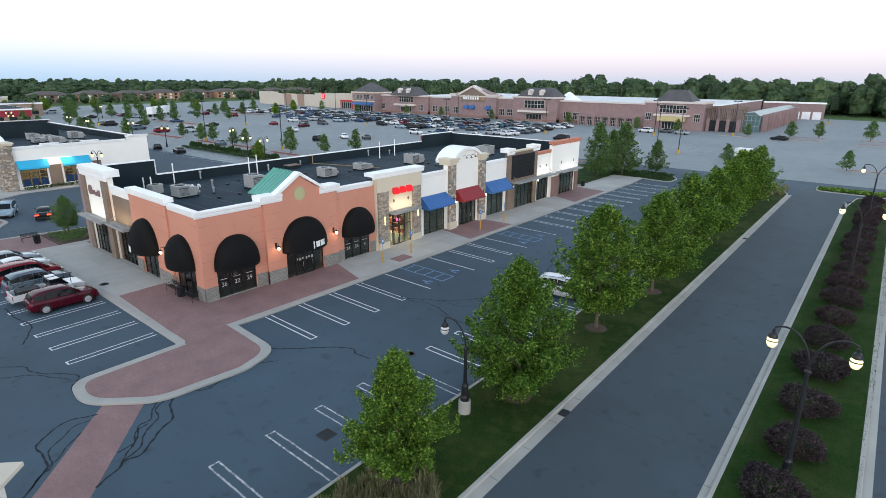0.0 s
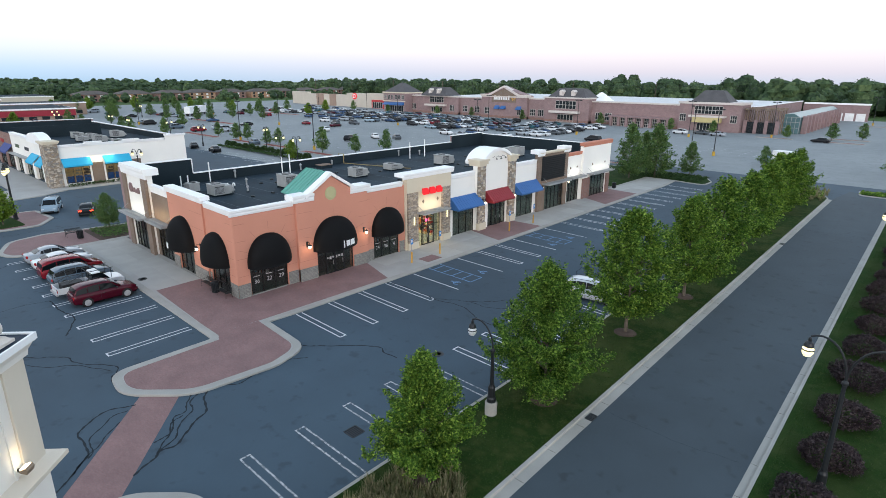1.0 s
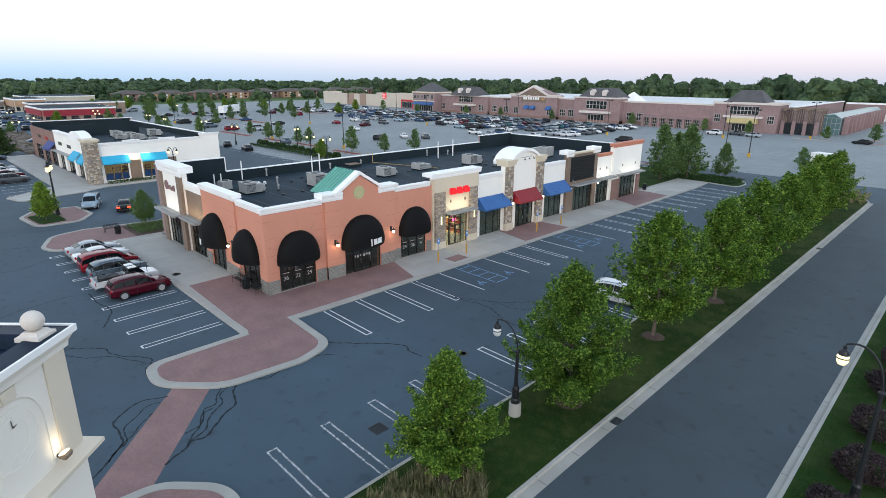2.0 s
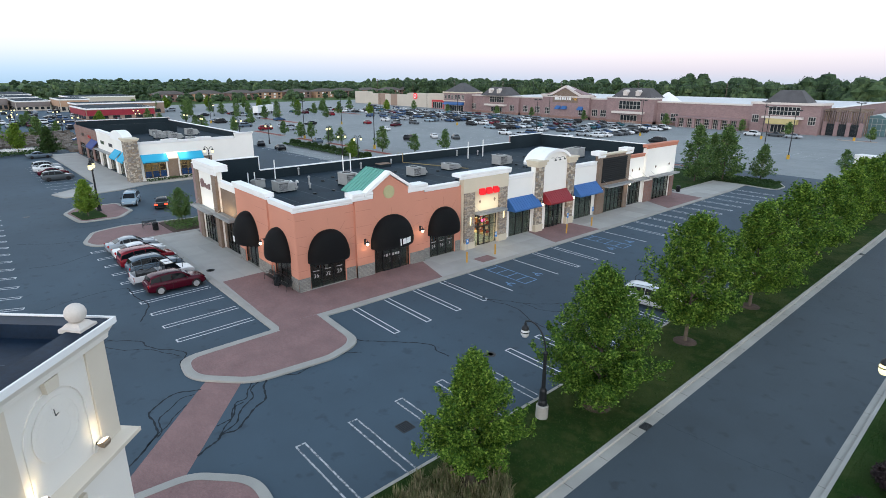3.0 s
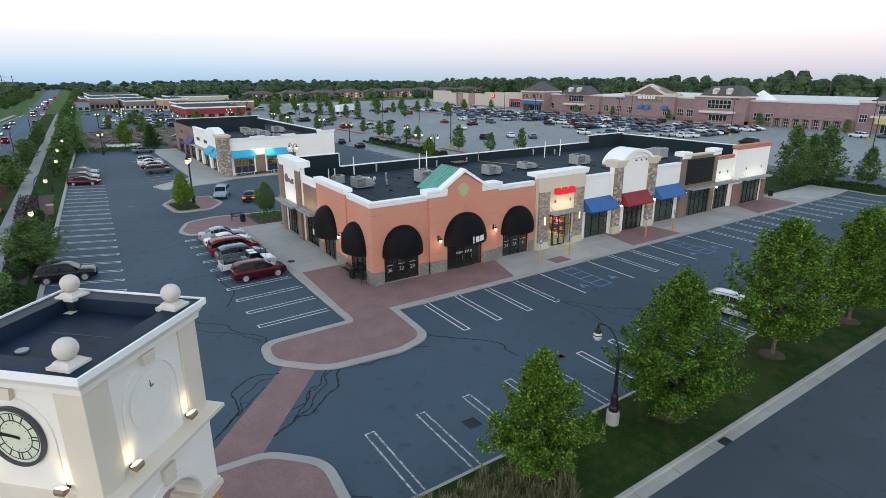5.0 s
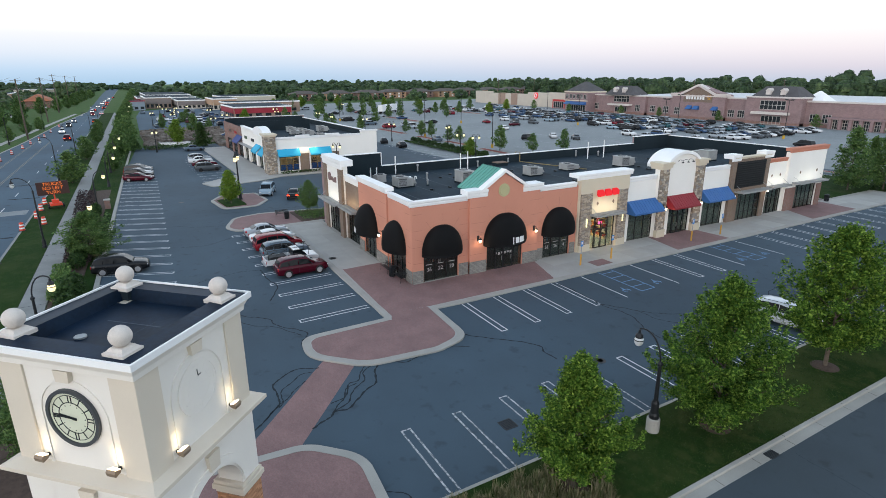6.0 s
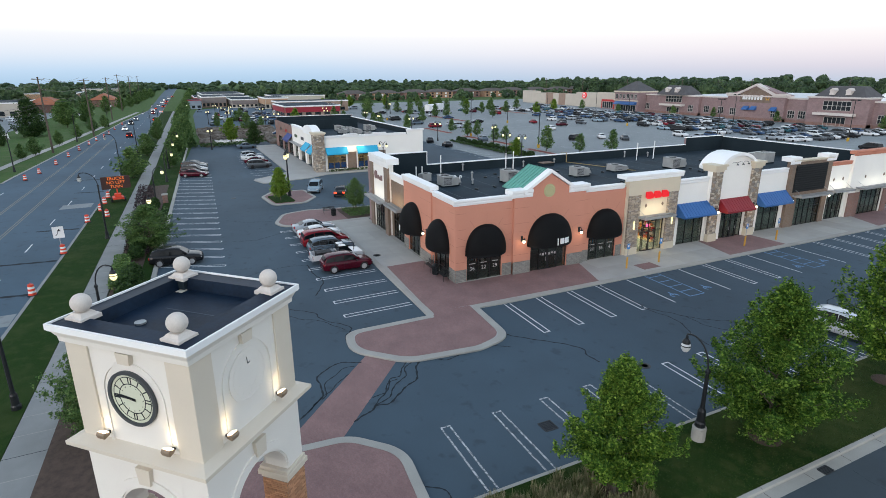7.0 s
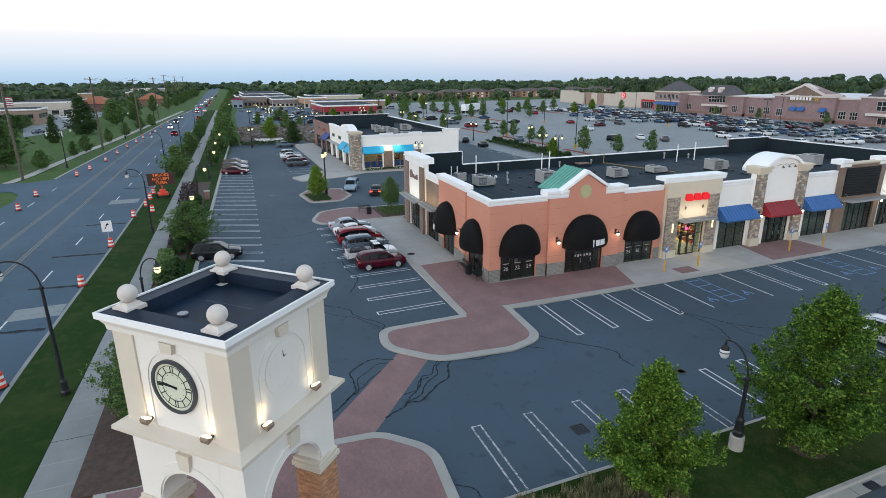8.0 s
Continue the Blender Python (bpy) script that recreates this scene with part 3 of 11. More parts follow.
def storefront(parent, F, s0, s1, z0, z1, cols, bars=(2.2,), pane=None, d=-0.14, door=None, label="black-framed shop window"):
    """Aluminium shop front: frame with mullions, and every pane by itself."""
    w = 0.055
    zs = [z0 + 0.12] + [b for b in bars if z0 < b < z1 - 0.3] + [z1 - 2 * w]
    xs = [s0 + (s1 - s0) * k / cols for k in range(cols + 1)]
    holes = [(xs[k] + (w if k == 0 else w / 2), xs[k + 1] - (w if k == cols - 1 else w / 2), za + (w / 2 if i else 0), zb - (w / 2 if i < len(zs) - 2 else 0)) for k in range(cols) for i, (za, zb) in enumerate(zip(zs, zs[1:]))]
    fr = wall(parent, F, s0, s1, z0, z1, BLACK_METAL, holes, d + 0.05, d - 0.05, "window", label)
    for k in range(cols):
        for za, zb in zip(zs, zs[1:]):
            bm = bmesh.new()
            fbox(bm, F, xs[k] + w / 2, xs[k + 1] - w / 2, d - 0.008, d + 0.008, za, zb)
            p = part("pane", bm, pane or GLASS_DARK, fr)
            p.visible_shadow = False
    if door:
        for a, b in door:
            bm = bmesh.new()
            fbox(bm, F, a, b, d + 0.051, d + 0.09, z0 + 0.02, z0 + 0.22)
            for s in (a, b - 0.09):
                fbox(bm, F, s, s + 0.09, d + 0.051, d + 0.09, z0 + 0.22, 2.15)
            fbox(bm, F, a + 0.09, b - 0.09, d + 0.051, d + 0.09, 2.06, 2.15)
            part("door_leaf", bm, BLACK_METAL, fr)
            bm = bmesh.new()
            sm = b - 0.2
            rod(bm, fpt(F, sm, d + 0.14, 0.9), fpt(F, sm, d + 0.14, 1.3), 0.02)
            for z in (0.92, 1.28):
                rod(bm, fpt(F, sm, d + 0.08, z), fpt(F, sm, d + 0.14, z), 0.012)
            part("door_pull", bm, LIGHT_METAL, fr, "steel pull handle")
    return fr


def dome_awning(parent, F, sc, w, z0, h, proj):
    """Rounded black canvas awning with a short valance."""
    bm = bmesh.new()
    nu, nv = 28, 12
    rows = [[bm.verts.new(fpt(F, sc + w / 2 * math.cos(math.pi * i / nu), 0.02 + proj * math.sin(math.pi * i / nu), z0 - 0.28)) for i in range(nu + 1)]]
    for j in range(nv):
        v = math.pi / 2 * j / nv
        c, s = math.cos(v) ** 0.85, math.sin(v)
        rows.append([bm.verts.new(fpt(F, sc + w / 2 * math.cos(math.pi * i / nu) * c, 0.02 + proj * abs(math.sin(math.pi * i / nu)) ** 0.8 * c, z0 + h * s)) for i in range(nu + 1)])
    top = bm.verts.new(fpt(F, sc, 0.02, z0 + h))
    for a, b in zip(rows, rows[1:]):
        for i in range(nu):
            bm.faces.new((a[i], a[i + 1], b[i + 1], b[i]))
    for i in range(nu):
        bm.faces.new((rows[-1][i], rows[-1][i + 1], top))
    bmesh.ops.solidify(bm, geom=bm.faces[:], thickness=0.025)
    aw = part("awning", bm, BLACK_CLOTH, parent, "black canvas dome awning", smooth=True)
    return aw


def metal_awning(parent, F, s0, s1, z_top, z_low, proj, material, label):
    bm = bmesh.new()
    fprism(bm, F, [(0.01, z_top), (0.1, z_top), (proj, z_low), (proj, z_low - 0.16), (proj - 0.05, z_low - 0.16), (proj - 0.05, z_low - 0.03), (0.01, z_top - 0.1)], s0, s1)
    for s in (s0, s1 - 0.04):
        fplate_pts = [(0.01, z_top - 0.1), (proj - 0.05, z_low - 0.03), (proj - 0.05, z_low - 0.16), (0.01, z_low - 0.16)]
        fprism(bm, F, fplate_pts, s + 0.002, s + 0.038)
    aw = part("awning", bm, material, parent, label)
    n = max(4, round((s1 - s0) / 0.4))
    for k in range(n + 1):
        s = s0 + 0.02 + (s1 - s0 - 0.04) * k / n
        bm = bmesh.new()
        fprism(bm, F, [(0.1, z_top + 0.002), (0.1, z_top + 0.05), (proj, z_low + 0.05), (proj, z_low + 0.002)], s - 0.015, s + 0.015)
        part("seam", bm, material, aw)
    return aw


def steel_canopy(parent, F, s0, s1, z, proj=1.1):
    bm = bmesh.new()
    fbox(bm, F, s0, s1, 0.01, proj, z, z + 0.06)
    fbox(bm, F, s0, s1, proj, proj + 0.06, z - 0.08, z + 0.14)
    for s in (s0, s1 - 0.06):
        fbox(bm, F, s - 0.001, s + 0.061, 0.01, proj - 0.001, z - 0.06, z + 0.12)
    c = part("canopy", bm, GREY_METAL, parent, "flat grey steel canopy")
    for s in (s0 + 0.3, s1 - 0.3):
        bm = bmesh.new()
        rod(bm, fpt(F, s, 0.02, z + 0.75), fpt(F, s, proj - 0.1, z + 0.1), 0.02, seg=6)
        part("tie_rod", bm, GREY_METAL, c)
    return c




def wall_lamp(F, s, z, d=0.0):
    at = fpt(F, s, d, z)
    t = thing("wall_lamp", "black lantern wall lamp with lit globe on stucco wall", "wall lamp", "wall lamps on the shops", at)
    G = (F[0], 0.0)

    def q(ss, dd, zz):
        return fpt(G, ss, dd, zz)
    bm = bmesh.new()
    fbox(bm, G, -0.09, 0.09, 0.0, 0.05, -0.22, 0.28)
    part("backplate", bm, BLACK_METAL, t, bevel=0.015)
    bm = bmesh.new()
    tube(bm, [q(0, 0.05, 0.1), q(0, 0.2, 0.26), q(0, 0.34, 0.26), q(0, 0.4, 0.14)], 0.022, 6)
    part("arm", bm, BLACK_METAL, t)
    bm = bmesh.new()
    lathe(bm, [(0.03, 0.16), (0.05, 0.1), (0.17, 0.02), (0.17, -0.01), (0.09, -0.02)], q(0, 0.4, 0))
    part("cap", bm, BLACK_METAL, t)
    bm = bmesh.new()
    ball(bm, q(0, 0.4, -0.14), 0.125, 12, 8, 1.25)
    part("globe", bm, SCONCE_GLOBE, t, "glowing frosted globe", smooth=True)
    L = new("wall_lamp_light", bpy.data.lights.new("wall_lamp_light", "POINT"))
    L.data.energy, L.data.color, L.data.shadow_soft_size = 15.0, (1.0, 0.66, 0.36), 0.15
    p = fpt(F, s, d + 0.55, z - 0.34)
    L.matrix_world = pose(*p)
    return t


def wash(F, s0, s1, z, d, power, up=True, col=(1.0, 0.84, 0.55)):
    """The light strip on top of a canopy, which washes the wall above it."""
    a, b = fpt(F, s0, d, z), fpt(F, s1, d, z)
    bm = bmesh.new()
    fbox(bm, F, s0, s1, d - 0.05, d + 0.05, z - 0.1, z - 0.02)
    t = part("light_strip", bm, LIGHT_METAL, None)
    tagged(t, "slim grey light strip lighting the wall above the canopy", "light strip", "wall wash lights")
    L = new("wash_light", bpy.data.lights.new("wash_light", "AREA"))
    L.data.shape, L.data.size, L.data.size_y = "RECTANGLE", abs(s1 - s0), 0.06
    L.data.energy, L.data.color = power, col
    mid = [(p + q) / 2 for p, q in zip(a, b)]
    tgt = fpt(F, (s0 + s1) / 2, 0.0, z + 1.7)
    m = look(mid, tgt)
    L.matrix_world = m


def letters(parent, F, s, z, txt, size, material, d=-0.12, name="window_lettering"):
    """Lettering with Blender's own font, set flat on the face."""
    cu = bpy.data.curves.new(name, "FONT")
    cu.body, cu.size, cu.extrude = txt, size, 0.004
    cu.align_x, cu.align_y = "CENTER", "CENTER"
    ob = new(name, cu)
    ob.data.materials.append(material)
    ob.matrix_basis = Matrix.Translation(fpt(F, s, d, z)) @ pose(0, 0, 0, 90, 0, 90 if F[0] == "y" else 0)
    ob.parent = parent
    return ob


# ---------------------------------------------------------------- the corner shop building
A = thing("shop_building", "long one-storey shop row with salmon, white and brick fronts", "building")
FA = ("y", -37.05, 0.006, 16.4)
LA = ("x", 16.4, -0.033, -37.0)
Z_ROOF = 5.3
H1, H2, H3 = (17.5, 20.95, 0.0, 2.95), (23.85, 27.85, 0.0, 3.0), (30.6, 33.9, 0.0, 2.95)
wall(A, FA, 16.4, 22.0, 0, 6.95, SALMON, [H1], label="salmon stucco wall")
wall(A, FA, 22.0, 29.7, 0, 7.3, SALMON, [H2], front=0.25, label="salmon stucco wall")
wall(A, FA, 29.7, 34.75, 0, 6.95, SALMON, [H3], label="salmon stucco wall")
coping(A, FA, 16.4, 21.67, 6.9, 7.4, 0.0)
coping(A, FA, 29.93, 34.44, 6.87, 7.35, 0.0, ends=False)
for a, b in ((21.89, 23.62), (27.96, 29.86)):
    coping(A, FA, a, b, 7.12, 7.78, 0.25, back=-0.85)
# gable with green roof behind
bm = bmesh.new()
fplate(bm, FA, [(22.9, 7.29), (28.4, 7.29), (28.1, 7.5), (25.65, 9.05), (23.2, 7.5)], -0.29, 0.245)
part("gable", bm, SALMON, A, "salmon stucco gable")
bm = bmesh.new()
for sg in (-1, 1):
    a, b = (25.65 + sg * 2.75, 7.4), (25.65, 9.3)
    fplate(bm, FA, [a, (a[0] + sg * 0.0, a[1] + 0.26), (b[0], b[1] + 0.10), (b[0], b[1] - 0.20)], -0.285, 0.452)
part("gable_trim", bm, CAP_WHITE, A, "white gable moulding")
bm = bmesh.new()
for sg in (-1, 1):
    for d0, d1 in ((-3.35, -0.3),):
        fplate(bm, FA, [(25.65 + sg * 2.75, 7.42), (25.65 + sg * 2.75, 7.52), (25.65, 9.35), (25.65, 9.23)], d0, d1)
gr = part("gable_roof", bm, GREEN_ROOF, A, "green standing seam metal roof")
for k in range(7):
    for sg in (-1, 1):
        bm = bmesh.new()
        dd = -0.42 - 0.47 * k
        fplate(bm, FA, [(25.65 + sg * 2.73, 7.525), (25.65 + sg * 2.73, 7.59), (25.65, 9.42), (25.65, 9.355)], dd - 0.02, dd + 0.02)
        part("seam", bm, GREEN_ROOF, gr)
bm = bmesh.new()
rod(bm, fpt(FA, 25.6, 0.25, 7.5), fpt(FA, 25.6, 0.30, 7.5), 0.6, seg=36)
rod(bm, fpt(FA, 25.6, 0.30, 7.5), fpt(FA, 25.6, 0.335, 7.5), 0.5, 0.46, seg=36)
part("medallion", bm, paint("sage_medallion", (0.42, 0.40, 0.22), 0.8), A, "round sage green wall medallion")
# grey block base courses and score lines
for a, b, f in ((16.4, 17.45, 0.05), (21.01, 21.98, 0.05), (22.0, 23.8, 0.31), (27.9, 29.7, 0.31), (29.72, 30.56, 0.05), (33.98, 34.67, 0.05)):
    bm = bmesh.new()
    fbox(bm, FA, a, b, f - 0.25, f, 0, 1.25 if b - a > 0.6 else 0.9)
    part("base_course", bm, GREY_SPLIT, A, "grey split-face block base")
SCORE = paint("score_line", (0.42, 0.185, 0.125), 0.95)
for a, b, f, top in ((16.45, 17.36, 0.0, 6.4), (21.06, 21.94, 0.0, 6.4), (22.05, 23.62, 0.25, 6.9), (28.61, 29.65, 0.25, 6.9), (29.74, 30.48, 0.0, 6.4)):
    for z in (1.9, 3.35, 4.8, 6.2):
        bm = bmesh.new()
        fbox(bm, FA, a, b, f, f + 0.003, z, z + 0.03)
        part("score_line", bm, SCORE, A)
for sc, w0, f in ((19.42, 3.9, 0.0), (25.86, 4.7, 0.25), (32.39, 4.0, 0.0)):
    for k in range(5):
        bm = bmesh.new()
        a = math.pi * (0.14 + 0.18 * k)
        u, v = math.cos(a), math.sin(a)
        p0, p1 = (sc + u * w0 * 0.56, 2.7 + v * 2.6), (sc + u * w0 * 0.78, 2.7 + v * 3.35)
        n = Vector((p1[1] - p0[1], p0[0] - p1[0])).normalized() * 0.014
        fplate(bm, FA, [(p0[0] + n.x, p0[1] + n.y), (p1[0] + n.x, p1[1] + n.y), (p1[0] - n.x, p1[1] - n.y), (p0[0] - n.x, p0[1] - n.y)], f, f + 0.003)
        part("score_line", bm, SCORE, A)
# front windows and awnings of the corner shop
w1 = storefront(A, FA, *H1, 3, (2.1,))
w2 = storefront(A, FA, *H2, 4, (2.2,), d=0.1, door=[(24.82, 25.75), (25.78, 26.8)], label="black-framed double shop doors with side panes")
w3 = storefront(A, FA, *H3, 3, (2.1,))
dome_awning(A, FA, 19.27, 3.9, 2.75, 2.35, 1.25)
dome_awning(A, proud(FA, 0.25), 25.75, 4.6, 2.85, 2.55, 1.4)
dome_awning(A, FA, 32.3, 3.95, 2.75, 2.35, 1.25)
AW_TEXT = SIGN_WHITE
PANE_WHITE = paint("pane_lettering", (0.42, 0.43, 0.42), 0.7)
for k, (w, h) in enumerate(((0.08, 0.5), (0.32, 0.5), (0.34, 0.5), (0.30, 0.5), (0.08, 0.5))):
    bm = bmesh.new()
    s = 25.81 + (-0.1, 0.2, 0.72, 1.2, 1.72)[k]
    w *= 1.3
    pr = [1.42 * math.sqrt(max(0.02, 1 - ((q - 25.75) / 2.3) ** 2)) + 0.05 for q in (s, s + w)]
    za, zb = (2.84, 2.84 + h) if w > 0.11 else (2.76, 3.4)
    lo_ = [bm.verts.new(fpt(proud(FA, 0.25), q, d + o, za)) for q, d in zip((s, s + w), pr) for o in (-0.02, 0.012)]
    hi_ = [bm.verts.new(fpt(proud(FA, 0.25), q, d + o, zb)) for q, d in zip((s, s + w), pr) for o in (-0.05, -0.015)]
    for f4 in ((0, 1, 3, 2),):
        bm.faces.new([lo_[i] for i in f4])
        bm.faces.new([hi_[i] for i in f4])
    for i, j in ((0, 1), (1, 3), (3, 2), (2, 0)):
        bm.faces.new((lo_[i], lo_[j], hi_[j], hi_[i]))
    part("awning_mark", bm, AW_TEXT, A, "white logo bar on the awning")
for wdw, ss, txt in ((w1, (18.09, 19.23, 20.36), ("36", "22", "29")), (w3, (31.17, 32.25, 33.33), ("24", "36", "4"))):
    for s, tx in zip(ss, txt):
        letters(wdw, FA, s, 1.15, tx, 0.5, PANE_WHITE)
        bm = bmesh.new()
        fbox(bm, FA, s - 0.3, s + 0.3, -0.128, -0.122, 1.58, 1.64)
        part("window_bar", bm, PANE_WHITE, wdw, "white line of small writing")
for k in range(6):
    bm = bmesh.new()
    s = 24.87 + 0.33 * k
    fbox(bm, FA, s, s + 0.22, 0.128, 0.134, 1.5 - 0.07 * (k % 2), 1.68)
    part("window_bar", bm, PANE_WHITE, w2, "white poster bar")
wall_lamp(FA, 22.86, 3.35, 0.25)
wall_lamp(FA, 29.16, 3.45, 0.25)

# supplement shop: stone piers, cream head, red letters
wall(A, FA, 34.75, 41.4, 0, 7.6, CREAM, [(36.4, 40.0, 0, 3.7)], front=0.2, label="cream stucco wall")
for a, b in ((34.94, 36.35), (40.05, 41.29)):
    bm = bmesh.new()
    fbox(bm, FA, a, b, 0.15, 0.42, 0.85, 6.1)
    part("stone_pier", bm, LEDGE, A, "stacked ledge stone pier")
    bm = bmesh.new()
    fbox(bm, FA, a - 0.03, b + 0.03, 0.15, 0.46, 0, 0.85)
    part("pier_base", bm, CREAM, A)
bm = bmesh.new()
fplate(bm, FA, [(34.75, 6.1), (41.4, 6.1), (41.4, 7.58), (34.75, 7.58)], 0.2, 0.40)
part("sign_band", bm, CREAM, A, "cream stucco sign band")
coping(A, FA, 34.44, 41.49, 7.55, 8.1, 0.40, back=-0.85)
storefront(A, FA, 36.4, 40.0, 0, 3.7, 4, (2.2,), GLASS_CLEAR, d=-0.05, door=[(37.36, 38.2), (38.22, 39.06)], label="black-framed glazed entrance of a lit shop")
steel_canopy(A, proud(FA, 0.2), 36.16, 40.32, 3.85, 1.15)
gm = thing("shop_sign", "red sign shapes of a brand on cream wall", "sign", "", (0, 0, 0))
for k, (a, b) in enumerate(((36.9, 37.86), (37.95, 38.86), (38.95, 39.86))):
    bm = bmesh.new()
    z0, z1 = 5.66, 6.36
    c_ = 0.18
    fplate(bm, FA, [(a + c_, z0), (b - 0.05, z0), (b, z0 + 0.05), (b, z1 - 0.3), (b - 0.3, z1), (a + 0.05, z1), (a, z1 - 0.05), (a, z0 + c_)], 0.42, 0.54)
    part("sign_shape", bm, SIGN_RED, gm, "glowing red logo shape")
for s in (37.27, 39.45):
    bm = bmesh.new()
    fplate(bm, FA, [(s, 4.72), (s + 0.14, 4.92), (s, 5.12), (s - 0.14, 4.92)], 0.2, 0.26)
    part("wall_diamond", bm, BROWN_BRICK, A, "small dark diamond ornament")
wash(proud(FA, 0.2), 36.63, 39.82, 4.08, 0.75, 34)
for s in (35.65, 40.65):
    t = thing("tube_lamp", "slim lit tube wall lamp on stone pier", "wall lamp", "tube wall lamps", fpt(FA, s, 0.42, 3.15))
    bm = bmesh.new()
    box(bm, 0.0, -0.1, -0.45, 0.05, 0.1, 0.45)
    part("backplate", bm, GREY_METAL, t)
    bm = bmesh.new()
    rod(bm, (0.12, 0, -0.42), (0.12, 0, 0.42), 0.07, seg=12)
    part("tube", bm, LAMP_GLOBE, t, "glowing white tube")

# white fronts, stone piers with arched head, awnings
H5, H6, H7 = (42.15, 45.85, 0.0, 3.35), (48.1, 51.6, 0, 3.35), (54.3, 58.0, 0, 3.35)
wall(A, FA, 41.4, 45.95, 0, 6.65, WHITE_STUCCO, [H5], label="white stucco wall")
coping(A, FA, 41.68, 45.85, 6.6, 7.1, 0.0, ends=False)
wall(A, FA, 45.95, 53.18, 0, 7.95, WHITE_STUCCO, [H6], front=0.3, label="white stucco wall")
wall(A, FA, 53.18, 58.6, 0, 6.7, WHITE_STUCCO, [H7], label="white stucco wall")
coping(A, FA, 53.66, 58.4, 6.65, 7.12, 0.0, ends=False)
for a, b in ((46.0, 47.2), (51.85, 53.1)):
    bm = bmesh.new()
    fbox(bm, FA, a, b, 0.25, 0.6, 0.95, 7.6)
    part("stone_pier", bm, STONE, A, "field stone pier")
    bm = bmesh.new()
    fbox(bm, FA, a - 0.05, b + 0.05, 0.25, 0.72, 0, 0.95)
    part("pier_base", bm, CREAM, A)
    bm = bmesh.new()
    for d, z0, z1 in ((0.66, 7.6, 7.8), (0.78, 7.8, 8.15), (0.9, 8.15, 8.35)):
        g = d - 0.6
        fbox(bm, FA, a - g, b + g, -0.9, d, z0, z1)
    part("pier_cap", bm, CREAM, A, "cream moulded pier cap")
# arched head between the piers
arc = [(49.55 + 3.05 * math.cos(math.pi * (0.12 + 0.76 * k / 16)), 6.75 + 2.35 * math.sin(math.pi * (0.12 + 0.76 * k / 16))) for k in range(17)]
bm = bmesh.new()
fplate(bm, FA, [(51.85, 7.94)] + [(s, z) for s, z in arc if 47.2 < s < 51.85] + [(47.2, 7.94)], -0.3, 0.3)
part("arched_head", bm, WHITE_STUCCO, A, "white arched wall head")
bm = bmesh.new()
for (s0, z0), (s1, z1) in zip(arc, arc[1:]):
    fplate(bm, FA, [(s0, z0), (s0 + 0.02 * (s0 - 49.55), z0 + 0.32), (s1 + 0.02 * (s1 - 49.55), z1 + 0.32), (s1, z1)], -2.1, 0.62)
bmesh.ops.remove_doubles(bm, verts=bm.verts[:], dist=0.001)
part("arched_coping", bm, CAP_WHITE, A, "white curved coping")
for a, b, F, mt, lb in ((41.68, 46.23, FA, BLUE_ROOF, "blue ribbed metal awning"), (47.48, 51.79, proud(FA, 0.3), RED_ROOF, "dark red ribbed metal awning"), (53.66, 58.5, FA, BLUE_ROOF, "blue ribbed metal awning")):
    metal_awning(A, F, a, b, 4.55, 3.4, 1.3, mt, lb)
storefront(A, FA, *H5, 3, (0.6, 2.2))
storefront(A, FA, *H6, 4, (2.2,), d=0.12, door=[(49.0, 49.85), (49.9, 50.75)], label="black-framed shop doors with side panes")
storefront(A, FA, *H7, 3, (0.6, 2.2))
for s, d in ((46.09, 0.65), (51.99, 0.65)):
    wall_lamp(FA, s + 0.55, 3.55, d)
for s in (48.7, 49.55, 50.4):
    t = thing("gooseneck_lamp", "black gooseneck lamp over blank sign wall", "wall lamp", "gooseneck lamps", fpt(FA, s, 0.3, 8.3))
    bm = bmesh.new()
    tube(bm, [(0, 0, 0), (0.25, 0, 0.18), (0.55, 0, 0.15), (0.65, 0, 0.0)], 0.02, 6)
    part("arm", bm, BLACK_METAL, t)
    bm = bmesh.new()
    lathe(bm, [(0.03, 0.05), (0.14, -0.1), (0.13, -0.1)], (0.65, 0, 0), 12)
    part("shade", bm, BLACK_METAL, t)

# brown brick block with dark louvre
wall(A, FA, 58.6, 65.9, 0, 7.75, BROWN_BRICK, [(60.3, 65.0, 0, 3.6)], front=0.35, label="brown brick wall")
bm = bmesh.new()
fbox(bm, FA, 59.3, 65.0, 0.30, 0.40, 4.2, 7.35)
LOUVRE = paint("louvre_black", (0.008, 0.009, 0.010), 0.8, var=0.2)
lv = part("louvre_panel", bm, LOUVRE, A, "dark louvred panel")
for k in range(12):
    bm = bmesh.new()
    z = 4.28 + 0.255 * k
    fprism(bm, FA, [(0.40, z), (0.49, z + 0.02), (0.49, z + 0.05), (0.40, z + 0.14)], 59.4, 64.95)
    part("slat", bm, LOUVRE, lv)
coping(A, FA, 58.6, 65.9, 7.7, 7.92, 0.35, ends=False, material=CREAM)
for a, b in ((58.4, 59.6), (64.8, 66.1)):
    coping(A, FA, a, b, 7.5, 8.3, 0.38, back=-0.8)
steel_canopy(A, proud(FA, 0.35), 59.5, 65.3, 3.75, 1.1)
storefront(A, FA, 60.3, 65.0, 0, 3.6, 5, (1.1, 2.3), d=0.15)
wall_lamp(FA, 59.07, 3.5, 0.35)
wall_lamp(FA, 65.7, 3.5, 0.35)

